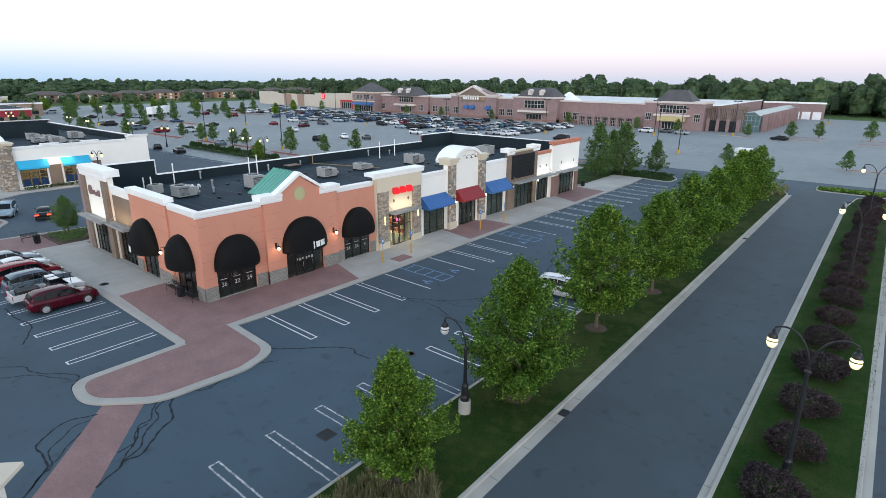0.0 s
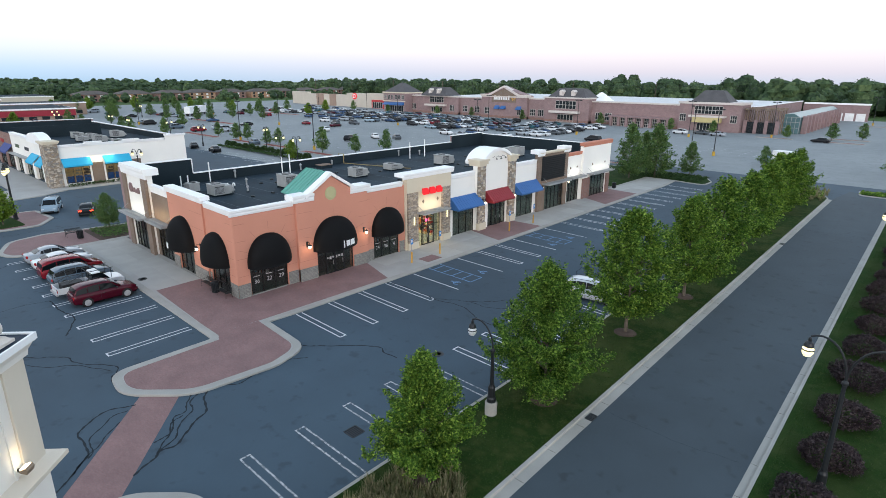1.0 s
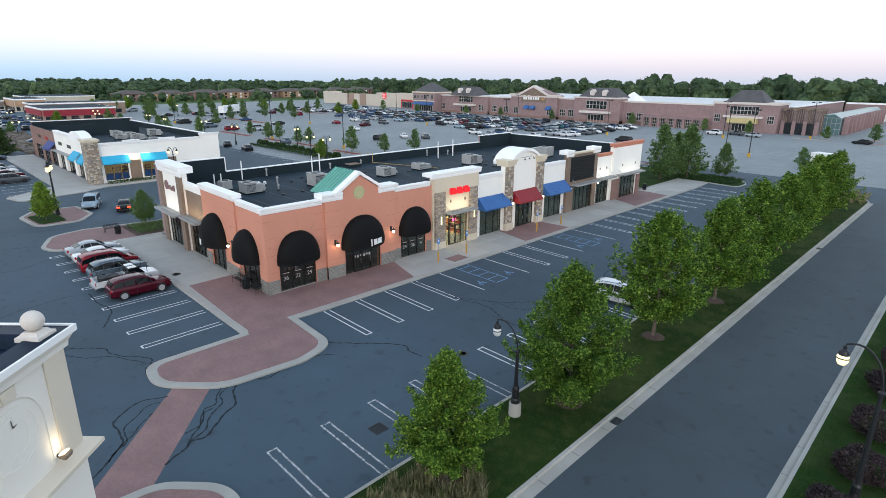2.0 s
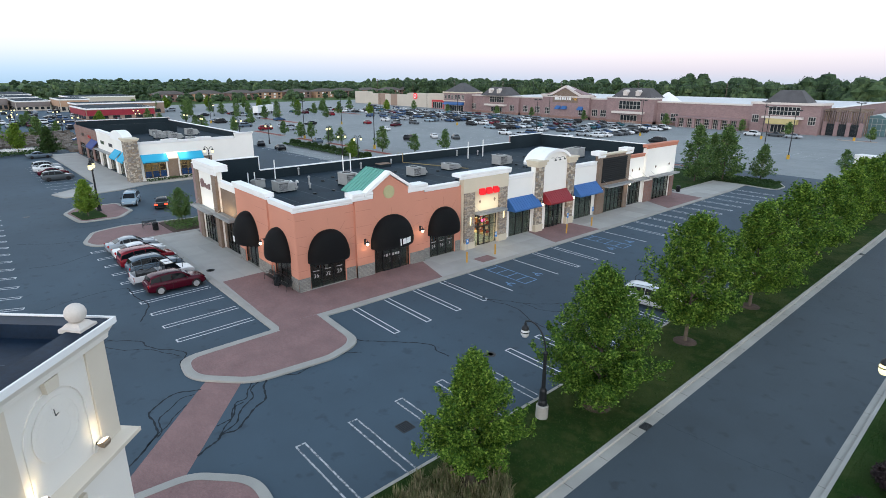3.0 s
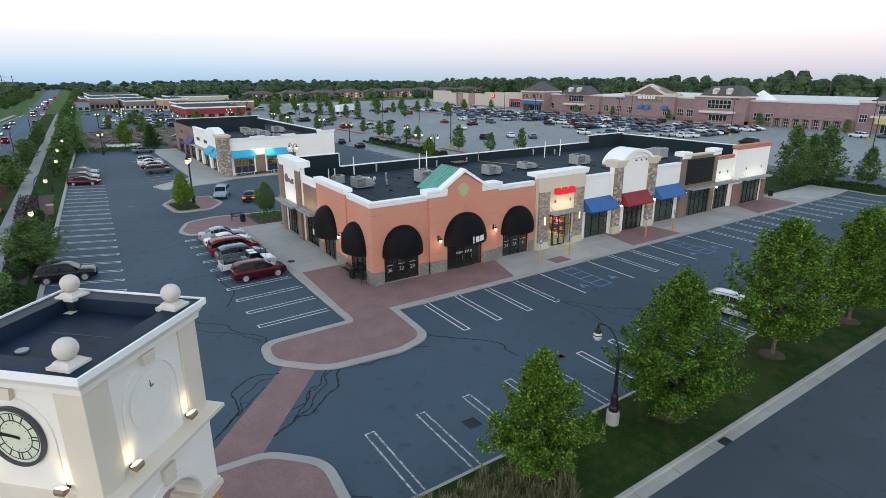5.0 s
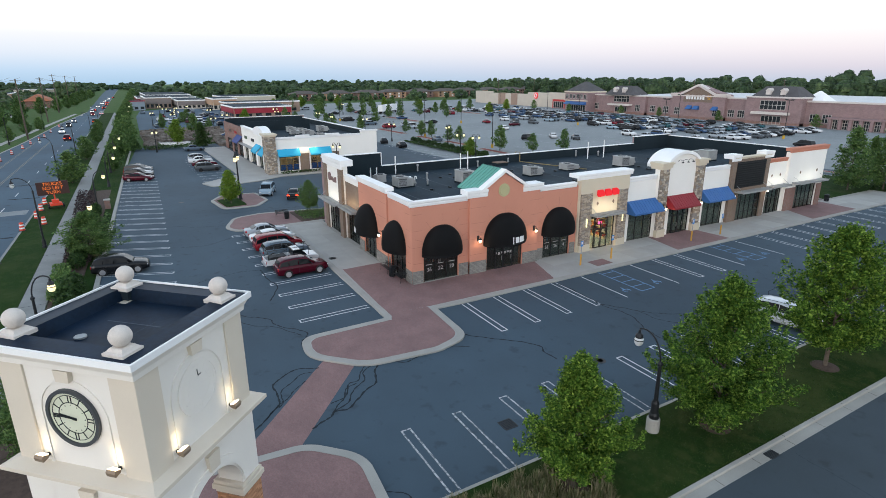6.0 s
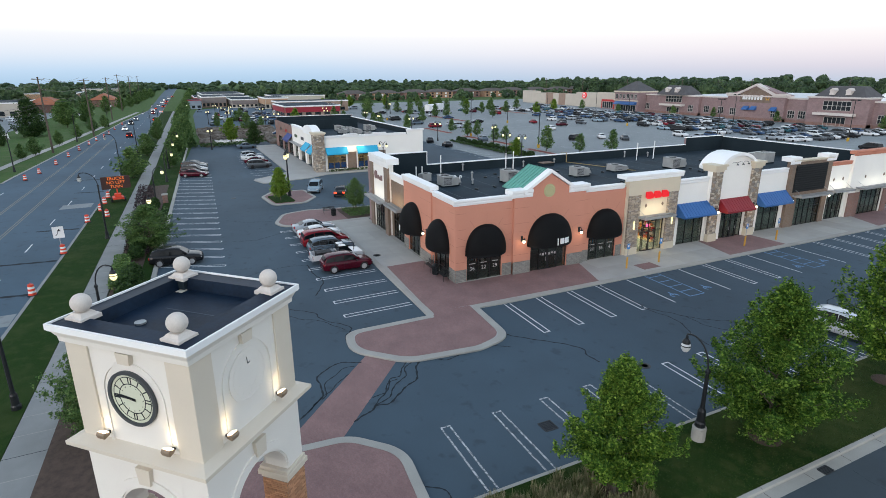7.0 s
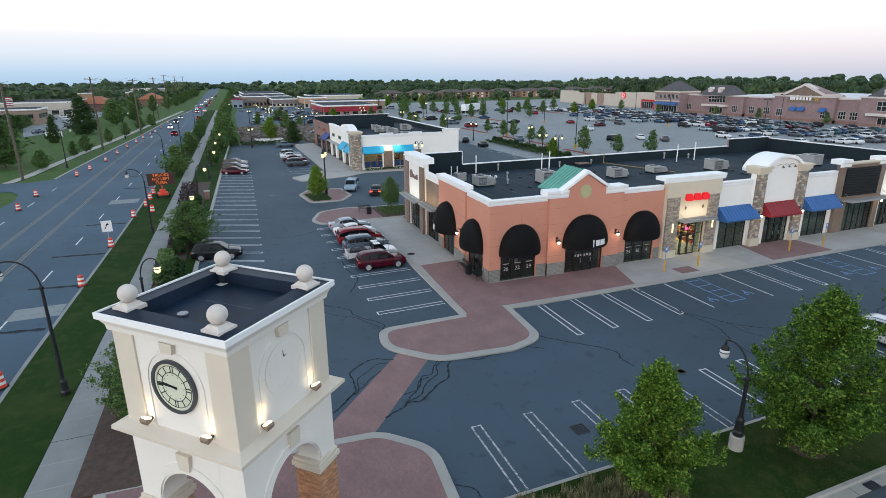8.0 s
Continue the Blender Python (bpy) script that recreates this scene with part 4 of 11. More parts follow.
# last two fronts
SALMON_CAP = paint("salmon_coping", (0.50, 0.20, 0.13), 0.8, var=0.06)
wall(A, FA, 65.9, 70.3, 0, 6.75, WHITE_STUCCO, [(66.6, 69.9, 0, 3.3)], label="white stucco wall")
coping(A, FA, 66.1, 70.2, 6.7, 7.15, 0.0, ends=False, material=SALMON_CAP)
wall(A, FA, 70.3, 78.7, 0, 7.75, WHITE_STUCCO, [(72.6, 77.5, 0, 3.3)], front=0.3, label="white stucco wall")
coping(A, FA, 70.3, 78.7, 7.7, 8.3, 0.3, material=SALMON_CAP)
for a, b in ((70.32, 72.5), (77.6, 78.7)):
    bm = bmesh.new()
    fbox(bm, FA, a, b, 0.1, 0.42, 0, 3.1)
    part("brick_pier", bm, RED_BRICK, A, "red brick pier")
steel_canopy(A, FA, 66.3, 70.2, 3.7, 1.1)
steel_canopy(A, proud(FA, 0.3), 71.6, 78.3, 3.7, 1.1)
storefront(A, FA, 66.6, 69.9, 0, 3.3, 4, (2.2,), door=[(67.45, 68.25)])
storefront(A, FA, 72.6, 77.5, 0, 3.3, 5, (1.1, 2.3), d=0.1)
for a, b in ((66.6, 69.8), (72.4, 77.7)):
    wash(FA if a < 70 else proud(FA, 0.3), a, b, 3.92, 0.7, 20, col=(1.0, 0.92, 0.72))
    for s in (a + 0.7, b - 0.7):
        bm = bmesh.new()
        f = 0.0 if a < 70 else 0.3
        fplate(bm, FA, [(s, 4.8), (s + 0.14, 5.0), (s, 5.2), (s - 0.14, 5.0)], f, f + 0.06)
        part("wall_diamond", bm, BROWN_BRICK, A, "small dark diamond ornament")

# side front towards the corner lot
wall(A, LA, -42.1, -37.36, 0, 6.95, SALMON, [(-41.75, -38.4, 0.0, 2.95)], label="salmon stucco wall")
wall(A, LA, -49.4, -42.1, 0, 7.25, SALMON, [(-48.1, -44.9, 0.0, 2.95)], front=0.15, label="salmon stucco wall")
coping(A, LA, -41.9, -37.27, 6.9, 7.4, 0.0, ends=False)
coping(A, LA, -49.4, -42.2, 7.2, 7.75, 0.15, back=-0.6)
wall(A, LA, -53.9, -49.4, 0, 6.6, BROWN_BRICK, [(-53.4, -50.0, 0, 3.3)], label="brown brick wall")
coping(A, LA, -53.8, -49.5, 6.5, 7.25, 0.0, ends=False)
wall(A, LA, -60.3, -53.9, 0, 8.1, WHITE_STUCCO, [(-59.2, -55.0, 0, 3.3)], front=0.35, label="white stucco sign wall")
for a, b in ((-60.33, -59.25), (-54.95, -53.86)):
    bm = bmesh.new()
    fbox(bm, LA, a, b, 0.2, 0.5, 0, 7.7)
    part("brick_pier", bm, BROWN_BRICK, A, "brown brick pier")
coping(A, LA, -60.3, -53.9, 7.7, 8.7, 0.4, back=-0.9)
storefront(A, LA, -41.75, -38.4, 0, 2.95, 3, (0.75, 2.1))
storefront(A, LA, -48.1, -44.9, 0, 2.95, 3, (0.75, 2.1), d=0.0)
storefront(A, LA, -53.4, -50.0, 0, 3.3, 4, (0.75, 2.1))
storefront(A, LA, -59.2, -55.0, 0, 3.3, 5, (1.0, 2.1), d=0.15)
dome_awning(A, LA, -40.2, 3.9, 2.75, 2.35, 1.25)
dome_awning(A, proud(LA, 0.15), -46.5, 4.3, 2.8, 2.6, 1.4)
steel_canopy(A, LA, -53.8, -49.5, 3.8, 1.0)
steel_canopy(A, proud(LA, 0.35), -60.1, -54.1, 3.8, 1.0)
wash(LA, -53.5, -49.9, 4.0, 0.6, 38, col=(1.0, 0.72, 0.36))
wash(proud(LA, 0.35), -59.0, -55.1, 4.05, 0.6, 14, col=(1.0, 0.86, 0.58))
wall_lamp(LA, -43.2, 3.25, 0.15)
for k, (s, w) in enumerate(((-48.3, 0.08), (-48.1, 0.4), (-47.6, 0.4), (-47.1, 0.36))):
    pr = [1.42 * math.sqrt(max(0.02, 1 - ((q + 46.5) / 2.15) ** 2)) + 0.05 for q in (s, s + w)]
    bm = bmesh.new()
    lo_ = [bm.verts.new(fpt(proud(LA, 0.15), q, d + o, 2.62)) for q, d in zip((s, s + w), pr) for o in (-0.02, 0.012)]
    hi_ = [bm.verts.new(fpt(proud(LA, 0.15), q, d + o, 3.12)) for q, d in zip((s, s + w), pr) for o in (-0.05, -0.015)]
    bm.faces.new([lo_[i] for i in (0, 1, 3, 2)])
    bm.faces.new([hi_[i] for i in (0, 1, 3, 2)])
    for i, j in ((0, 1), (1, 3), (3, 2), (2, 0)):
        bm.faces.new((lo_[i], lo_[j], hi_[j], hi_[i]))
    part("awning_mark", bm, AW_TEXT, A, "white logo bar on the awning")
for a, b, f, z in ((-38.35, -37.1, 0.05, 1.25), (-42.08, -41.8, 0.05, 1.25), (-44.85, -42.12, 0.21, 1.25), (-49.4, -48.15, 0.21, 1.25)):
    bm = bmesh.new()
    fbox(bm, LA, a, b, f - 0.2, f, 0, z)
    part("base_course", bm, GREY_SPLIT, A, "grey split-face block base")
for a, b, f in ((-38.35, -37.05, 0.0), (-44.8, -42.15, 0.15), (-49.35, -48.2, 0.15)):
    for z in (1.9, 3.35, 4.8, 6.2):
        bm = bmesh.new()
        fbox(bm, LA, a, b, f, f + 0.003, z, z + 0.03)
        part("score_line", bm, SCORE, A)
MAROON = paint("maroon_sign", (0.19, 0.115, 0.11), 0.6)
for k, (a, b, z0, z1) in enumerate(((-58.6, -57.9, 5.9, 6.9), (-57.7, -57.1, 6.0, 6.5), (-57.0, -56.5, 5.95, 6.4), (-56.4, -55.9, 5.95, 6.6))):
    bm = bmesh.new()
    if k == 0:
        rod(bm, fpt(LA, -58.25, 0.36, 6.4), fpt(LA, -58.25, 0.44, 6.4), 0.48, seg=24)
    else:
        fplate(bm, LA, [(a, z0), (b, z0 + 0.05), (b, z1), (a, z1 - 0.06)], 0.36, 0.44)
    part("sign_shape", bm, MAROON, A, "maroon logo shape")

# back, end wall, roof deck, inside
bm = bmesh.new()
box(bm, -62.0, 17.3, 0, -61.7, 78.7, 6.42)
box(bm, -61.7, 78.4, 0, -37.05, 78.7, 7.3)
box(bm, -62.0, 17.0, 0, -60.35, 17.3, 8.06)
box(bm, -62.0, 17.3, 6.42, -61.7, 24.75, 8.06)
box(bm, -62.0, 70.0, 6.42, -61.7, 78.7, 7.5)
part("back_wall", bm, PINK_BRICK, A, "brick back wall")
bm = bmesh.new()
prism(bm, [(-61.69, 17.31), (-60.2, 17.31), (-37.2, 16.6), (-36.95, 78.39), (-61.69, 78.39)], 5.0, Z_ROOF)
part("roof", bm, MEMBRANE, A, "dark membrane roof deck")
# membrane turned up the parapets
bm = bmesh.new()
box(bm, -61.697, 17.31, Z_ROOF, -61.66, 24.75, 8.04)
box(bm, -61.697, 24.75, Z_ROOF, -61.66, 70.0, 6.4)
box(bm, -61.697, 70.0, Z_ROOF, -61.66, 78.35, 7.48)
box(bm, -61.66, 78.35, Z_ROOF, -37.1, 78.397, 7.28)
for a, b, z in ((-60.3, -53.9, 7.6), (-53.9, -49.4, 6.55), (-49.4, -42.1, 7.2), (-42.1, -37.4, 6.9)):
    fbox(bm, LA, a, b, -0.345, -0.302, Z_ROOF, z)
for a, b, z in ((16.7, 22.0, 6.9), (22.0, 29.7, 7.2), (29.7, 34.75, 6.9), (34.75, 41.4, 7.5), (41.4, 45.95, 6.6), (45.95, 53.18, 7.9), (53.18, 58.6, 6.65), (58.6, 65.9, 7.7), (65.9, 70.3, 6.7), (70.3, 78.3, 7.6)):
    fbox(bm, FA, a, b, -0.345, -0.302, Z_ROOF, z)
part("parapet_lining", bm, MEMBRANE_WALL, A, "dark membrane lining inside the parapets")
bm = bmesh.new()
for y0, y1, z in ((17.0, 24.75, 8.06), (24.75, 70.0, 6.42), (70.0, 78.7, 7.5)):
    box(bm, -62.08, y0, z, -61.6, y1, z + 0.09)
box(bm, -61.6, 78.32, 7.3, -37.1, 78.78, 7.39)
box(bm, -62.08, 24.65, 6.51, -61.6, 24.75, 8.06)
part("coping", bm, CAP_WHITE, A, "thin white metal coping")
bm = bmesh.new()
box(bm, -61.68, 17.35, 0.02, -37.36, 78.38, 0.05)
part("shop_floor", bm, DARK_ROOM, A)
bm = bmesh.new()
box(bm, -47.0, 23.0, 0.05, -46.8, 78.3, 4.98)
box(bm, -61.6, 30.0, 0.05, -47.0, 30.2, 4.98)
for y in (34.6, 41.35, 45.95, 53.18, 58.6, 65.9, 70.3):
    box(bm, -46.79, y - 0.06, 0.05, -37.36, y + 0.06, 4.98)
part("partition", bm, DARK_ROOM, A, "dark inner partitions")

# pale panels added behind the panes so that the shop windows look lighter
PANE_BACKING = paint("window_screen", (0.34, 0.40, 0.38), 0.9, var=0.25, big=1.2)
for a, b, top in ((41.77, 45.9, 3.1), (47.96, 51.64, 2.4), (54.14, 58.2, 3.1), (59.9, 65.2, 3.3), (66.4, 70.0, 3.1), (72.4, 77.7, 3.2)):
    bm = bmesh.new()
    fbox(bm, FA, a, b, -0.62, -0.58, 0.05, top)
    part("window_screen", bm, PANE_BACKING, A, "pale panel added behind the shop window to brighten it")

# clothes racks and tables behind the corner shop windows
for i, (x, y, tn) in enumerate(((-40.2, 18.6, 0), (-40.4, 20.4, 30), (-40.6, 31.9, 10), (-40.4, 33.6, 80), (-41.2, 20.6, 0), (-48.6, 19.4, 60), (-46.9, 19.3, 0))):
    rk = thing("clothes_rack", "steel clothes rack with hanging garments in a dim shop", "clothes rack", "clothes racks", (x, y, 0.05), tn)
    bm = bmesh.new()
    for e in (-0.6, 0.6):
        rod(bm, (e, 0, 0), (e, 0, 1.45), 0.02, seg=6)
        rod(bm, (e, -0.25, 0.02), (e, 0.25, 0.02), 0.02, seg=6)
    rod(bm, (-0.6, 0, 1.45), (0.6, 0, 1.45), 0.02, seg=6)
    part("frame", bm, LIGHT_METAL, rk)
    for k in range(9):
        bm = bmesh.new()
        e = -0.5 + 0.125 * k
        extrude_profile(bm, [(-0.24, 0.55), (0.24, 0.55), (0.22, 1.25), (0.05, 1.42), (-0.05, 1.42), (-0.22, 1.25)], e, e + 0.07, "x")
        part("garment", bm, (CAP_WHITE, TURQ, BLACK_CLOTH, SALMON, GREY_METAL)[(k * 3 + i) % 5], rk)

# lit supplement shop: shelves with goods, ceiling lights
bm = bmesh.new()
box(bm, -46.7, 34.75, 3.3, -37.8, 41.24, 3.4)
part("shop_ceiling", bm, WARM_ROOM, A)
bm = bmesh.new()
for x in (-39.5, -42.0, -44.5):
    box(bm, x - 0.15, 35.5, 3.24, x + 0.15, 40.65, 3.29)
part("ceiling_light", bm, glow("shop_light", (1.0, 0.88, 0.62), 9.0), A, "glowing ceiling strips")
goods = [paint("goods_" + n, c, 0.6) for n, c in (("yellow", (0.6, 0.42, 0.06)), ("red", (0.5, 0.05, 0.04)), ("white", (0.7, 0.68, 0.6)), ("black", (0.03, 0.03, 0.03)), ("orange", (0.6, 0.2, 0.04)))]
rg = random.Random(5)
for i, (x0, y0, x1, y1) in enumerate(((-46.5, 34.84, -46.0, 41.18), (-45.0, 34.8, -39.0, 35.13), (-45.0, 40.86, -39.0, 41.24), (-43.8, 36.35, -43.2, 39.73), (-41.2, 36.35, -40.6, 37.27), (-41.2, 39.0, -40.6, 39.91))):
    sh = thing("shop_shelf", "warm-lit shop shelf filled with bottles and tubs", "shelf", "shop shelves")
    bm = bmesh.new()
    hh = 2.6 if i < 3 else 1.5
    for z in (0.3, 0.8, 1.3, 1.8, 2.3):
        if z < hh:
            box(bm, x0, y0, z, x1, y1, z + 0.03)
    box(bm, x0, y0, 0.05, x1, y1, 0.29)
    part("shelf_rack", bm, WARM_ROOM, sh)
    for gi, gmat in enumerate(goods):
        bm = bmesh.new()
        for z in (0.33, 0.83, 1.33, 1.83, 2.33):
            if z < hh:
                n = int(max(x1 - x0, y1 - y0) / 0.2)
                for k in range(n):
                    if rg.randrange(5) == gi:
                        if x1 - x0 > y1 - y0:
                            box(bm, x0 + k * 0.2, y0 + 0.03, z, x0 + k * 0.2 + 0.16, y1 - 0.03, z + rg.uniform(0.2, 0.38))
                        else:
                            box(bm, x0 + 0.03, y0 + k * 0.2, z, x1 - 0.03, y0 + k * 0.2 + 0.16, z + rg.uniform(0.2, 0.38))
        if len(bm.verts):
            part("goods", bm, gmat, sh)
        else:
            bm.free()
LG = new("shop_light_lamp", bpy.data.lights.new("shop_light_lamp", "AREA"))
LG.data.shape, LG.data.size, LG.data.size_y, LG.data.energy, LG.data.color = "RECTANGLE", 6.0, 5.0, 800, (1.0, 0.80, 0.46)
LG.matrix_world = look((-42, 37.99, 3.22), (-42.001, 37.99, 0))
bm = bmesh.new()
fplate(bm, FA, [(38.13, 2.5), (38.59, 2.5), (38.65, 2.65), (38.59, 2.8), (38.13, 2.8), (38.07, 2.65)], -0.35, -0.31)
nb = part("window_sign", bm, glow("pink_neon", (1.0, 0.10, 0.35), 3.0), A, "small pink and blue lit window sign")

# ---------------------------------------------------------------- things on the roof
COIL = paint("coil_dark", (0.07, 0.072, 0.075), 0.6, var=0.2)


def roof_unit(x, y, w, l, h, turn=0.0):
    w, l, h = 0.95 * w, 0.95 * l, 0.92 * h
    t = thing("rooftop_unit", "pale grey metal rooftop air unit with coil grille and fan", "air conditioner", "rooftop units", (x, y, Z_ROOF), turn)
    for sx in (-1, 1):
        bm = bmesh.new()
        box(bm, sx * w * 0.36 - 0.06, -l / 2 - 0.15, 0, sx * w * 0.36 + 0.06, l / 2 + 0.15, 0.16)
        part("skid", bm, MEMBRANE_WALL, t)
    bm = bmesh.new()
    box(bm, -w / 2, -l / 2, 0.16, w / 2, l * 0.12, h)
    box(bm, -w / 2 + 0.02, l * 0.12, 0.16, w / 2 - 0.02, l / 2, h * 0.88)
    part("body", bm, LIGHT_METAL, t, bevel=0.025)
    bm = bmesh.new()
    box(bm, -w / 2 - 0.04, -l / 2 - 0.04, h, w / 2 + 0.04, l * 0.12 + 0.04, h + 0.06)
    part("top_panel", bm, LIGHT_METAL, t, bevel=0.015)
    bm = bmesh.new()
    box(bm, w / 2, -l / 2 + 0.1, 0.3, w / 2 + 0.008, l * 0.06, h - 0.14)
    part("coil", bm, COIL, t, "dark coil")
    for k in range(7):
        bm = bmesh.new()
        z = 0.36 + k * (h - 0.56) / 7
        box(bm, w / 2 + 0.009, -l / 2 + 0.1, z, w / 2 + 0.03, l * 0.06, z + 0.05)
        part("grille_bar", bm, GREY_METAL, t)
    bm = bmesh.new()
    rod(bm, (0, -l * 0.19, h + 0.06), (0, -l * 0.19, h + 0.12), w * 0.3, seg=20)
    part("fan_guard", bm, BLACK_METAL, t, "round black fan guard")
    bm = bmesh.new()
    extrude_profile(bm, [(l / 2, h * 0.35), (l / 2 + 0.42, h * 0.28), (l / 2 + 0.42, h * 0.42), (l / 2, h * 0.84)], -w * 0.36, w * 0.36, "x")
    part("hood", bm, LIGHT_METAL, t, "sloped intake hood")
    bm = bmesh.new()
    tube(bm, [(-w / 2, l * 0.3, 0.4), (-w / 2 - 0.35, l * 0.3, 0.4), (-w / 2 - 0.35, l * 0.3, 0.02)], 0.035, 6)
    part("conduit", bm, GREY_METAL, t)
    return t


roof_unit(-53.1, 23.5, 1.7, 2.1, 1.3)
roof_unit(-56.7, 22.2, 1.2, 1.5, 1.1, 90)
roof_unit(-51.7, 31.1, 1.9, 2.3, 1.6)
roof_unit(-51.4, 40.7, 1.6, 2.1, 1.3)
roof_unit(-52.2, 47.4, 1.7, 2.2, 0.95)
roof_unit(-50.8, 56.0, 1.8, 2.6, 1.5)
roof_unit(-48.8, 70.4, 2.0, 3.0, 1.6, 90)


def vent_pipe(x, y, h, r, material, label):
    t = thing("vent_pipe", label, "vent pipe", "roof vents", (x, y, Z_ROOF))
    bm = bmesh.new()
    rod(bm, (0, 0, 0), (0, 0, h), r, seg=10)
    part("pipe", bm, material, t, smooth=False)
    bm = bmesh.new()
    lathe(bm, [(r * 2.2, 0), (r * 1.3, 0.12), (r * 1.05, 0.13)], (0, 0, 0), 12)
    part("flashing", bm, MEMBRANE_WALL, t)
    if r > 0.09:
        bm = bmesh.new()
        lathe(bm, [(r * 1.7, h + 0.05), (r * 1.7, h + 0.15), (r * 0.5, h + 0.28)], (0, 0, 0), 12)
        part("rain_cap", bm, GREY_METAL, t)
    return t


for x, y, h in ((-59.2, 34.9, 2.3), (-59.0, 35.9, 2.5), (-57.6, 55.9, 2.6), (-57.8, 59.3, 2.7), (-59.5, 22.3, 1.4), (-59.3, 23.0, 1.4), (-60.5, 26.1, 2.4)):
    vent_pipe(x, y, h, 0.07, CAP_WHITE, "tall thin white plastic vent pipe on the roof")
for x, y, h in ((-60.2, 38.3, 0.7), (-60.8, 56.6, 0.8), (-59.6, 60.0, 0.6), (-55.5, 27.9, 0.7), (-52.4, 26.3, 0.5), (-61.2, 44.1, 0.5), (-61.2, 29.6, 0.8)):
    vent_pipe(x, y, h, 0.095, GREY_METAL, "short grey metal roof vent with cap")
for x, y, w, l in ((-54.7, 22.1, 3.4, 4.4), (-53.0, 33.2, 3.2, 3.2), (-52.0, 41.8, 2.8, 2.8), (-53.0, 49.3, 3.0, 3.0), (-51.8, 58.3, 3.2, 2.6)):
    bm = bmesh.new()
    sheet(bm, [(x - w / 2, y - l / 2), (x + w / 2, y - l / 2), (x + w / 2, y + l / 2), (x - w / 2, y + l / 2)], Z_ROOF + 0.005)
    part("walk_pad", bm, MEMBRANE_WALL, A, "darker roof walk pad")
# flue elbows and small kit between the units
for x, y in ((-53.3, 24.4), (-53.1, 25.0)):
    fl = thing("flue_elbow", "white bent plastic flue beside a rooftop unit", "flue pipe", "flue elbows", (x, y, Z_ROOF))
    bm = bmesh.new()
    tube(bm, [(0, 0, 0), (0, 0, 0.9), (0.06, 0, 1.05), (0.25, 0, 1.1), (0.42, 0, 1.05), (0.46, 0, 0.85)], 0.07, 8)
    part("pipe", bm, CAP_WHITE, fl, smooth=True)
hc = thing("roof_hatch", "low dark red roof hatch on the membrane", "roof hatch", "", (-60.2, 42.0, Z_ROOF))
bm = bmesh.new()
box(bm, -0.6, -0.9, 0, 0.6, 0.9, 0.4)
part("curb", bm, MEMBRANE_WALL, hc)
bm = bmesh.new()
box(bm, -0.66, -0.96, 0.4, 0.66, 0.96, 0.5)
part("lid", bm, BROWN_BRICK, hc, "dull red lid", bevel=0.03)
bl_ = random.Random(31)
for k in range(26):
    x, y = bl_.uniform(-60.5, -45), bl_.uniform(20, 76)
    pb = thing("pipe_block", "small dark rubber pipe support block on the roof", "roof block", "roof blocks", (x, y, Z_ROOF + 0.006), bl_.uniform(0, 90))
    bm = bmesh.new()
    box(bm, -0.2, -0.1, 0, 0.2, 0.1, 0.16)
    part("block", bm, BLACK_METAL, pb, bevel=0.02)
for y in range(19, 78, 3):
    bm = bmesh.new()
    sheet(bm, [(-61.6, y), (-37.8, y), (-37.8, y + 0.07), (-61.6, y + 0.07)], Z_ROOF + 0.004)
    part("roof_seam", bm, paint("membrane_seam", (0.040, 0.055, 0.068), 0.7) if "membrane_seam" not in MATS else MATS["membrane_seam"], A, "lapped membrane seam")
gp = thing("gas_pipe", "yellow-brown gas pipe across the roof and over the parapet", "pipe")
bm = bmesh.new()
tube(bm, [(-61.2, 46.2, 5.4), (-61.2, 46.2, 6.7), (-62.3, 46.2, 6.7), (-62.3, 46.2, 0.3)], 0.06, 6)
tube(bm, [(-61.2, 46.2, 5.4), (-51.0, 49.5, 5.4)], 0.05, 6)
part("pipe", bm, paint("ochre_pipe", (0.30, 0.24, 0.11), 0.7), gp)
tube_bm = bmesh.new()
for k in range(5):
    box(tube_bm, -59.5 + k * 2.0 - 0.15, 46.55 + k * 0.65, Z_ROOF, -59.5 + k * 2.0 + 0.15, 46.95 + k * 0.65, Z_ROOF + 0.045)
part("support_block", tube_bm, TRUNK, gp)
# ---------------------------------------------------------------- the clock tower
T = thing("clock_tower", "cream stucco clock tower with lit clock, arches and brick piers", "clock tower", "", (-13.56, -4.44, 0), 45)
HB = 2.15          # half width of the shaft
FACES = [("y", HB), ("x", -HB)]


def arch_wall(F, w, z0, z1, open_w, spring, d0, d1):
    """One side of the arched storey: outline with the arch cut out of its foot."""
    r = open_w / 2
    pts = [(-w, z0), (-r, z0), (-r, spring)]
    pts += [(-r * math.cos(math.pi * k / 16), spring + r * math.sin(math.pi * k / 16)) for k in range(1, 16)]
    pts += [(r, spring), (r, z0), (w, z0), (w, z1), (-w, z1)]
    bm = bmesh.new()
    inner = pts[2:19]
    for a, b in zip(inner, inner[1:]):
        fplate(bm, F, [a, b, (b[0], z1), (a[0], z1)], d0, d1)
    fplate(bm, F, [(-w, z0), (-r, z0), (-r, z1), (-w, z1)], d0, d1)
    fplate(bm, F, [(r, z0), (w, z0), (w, z1), (r, z1)], d0, d1)
    bmesh.ops.remove_doubles(bm, verts=bm.verts[:], dist=0.0005)
    return bm


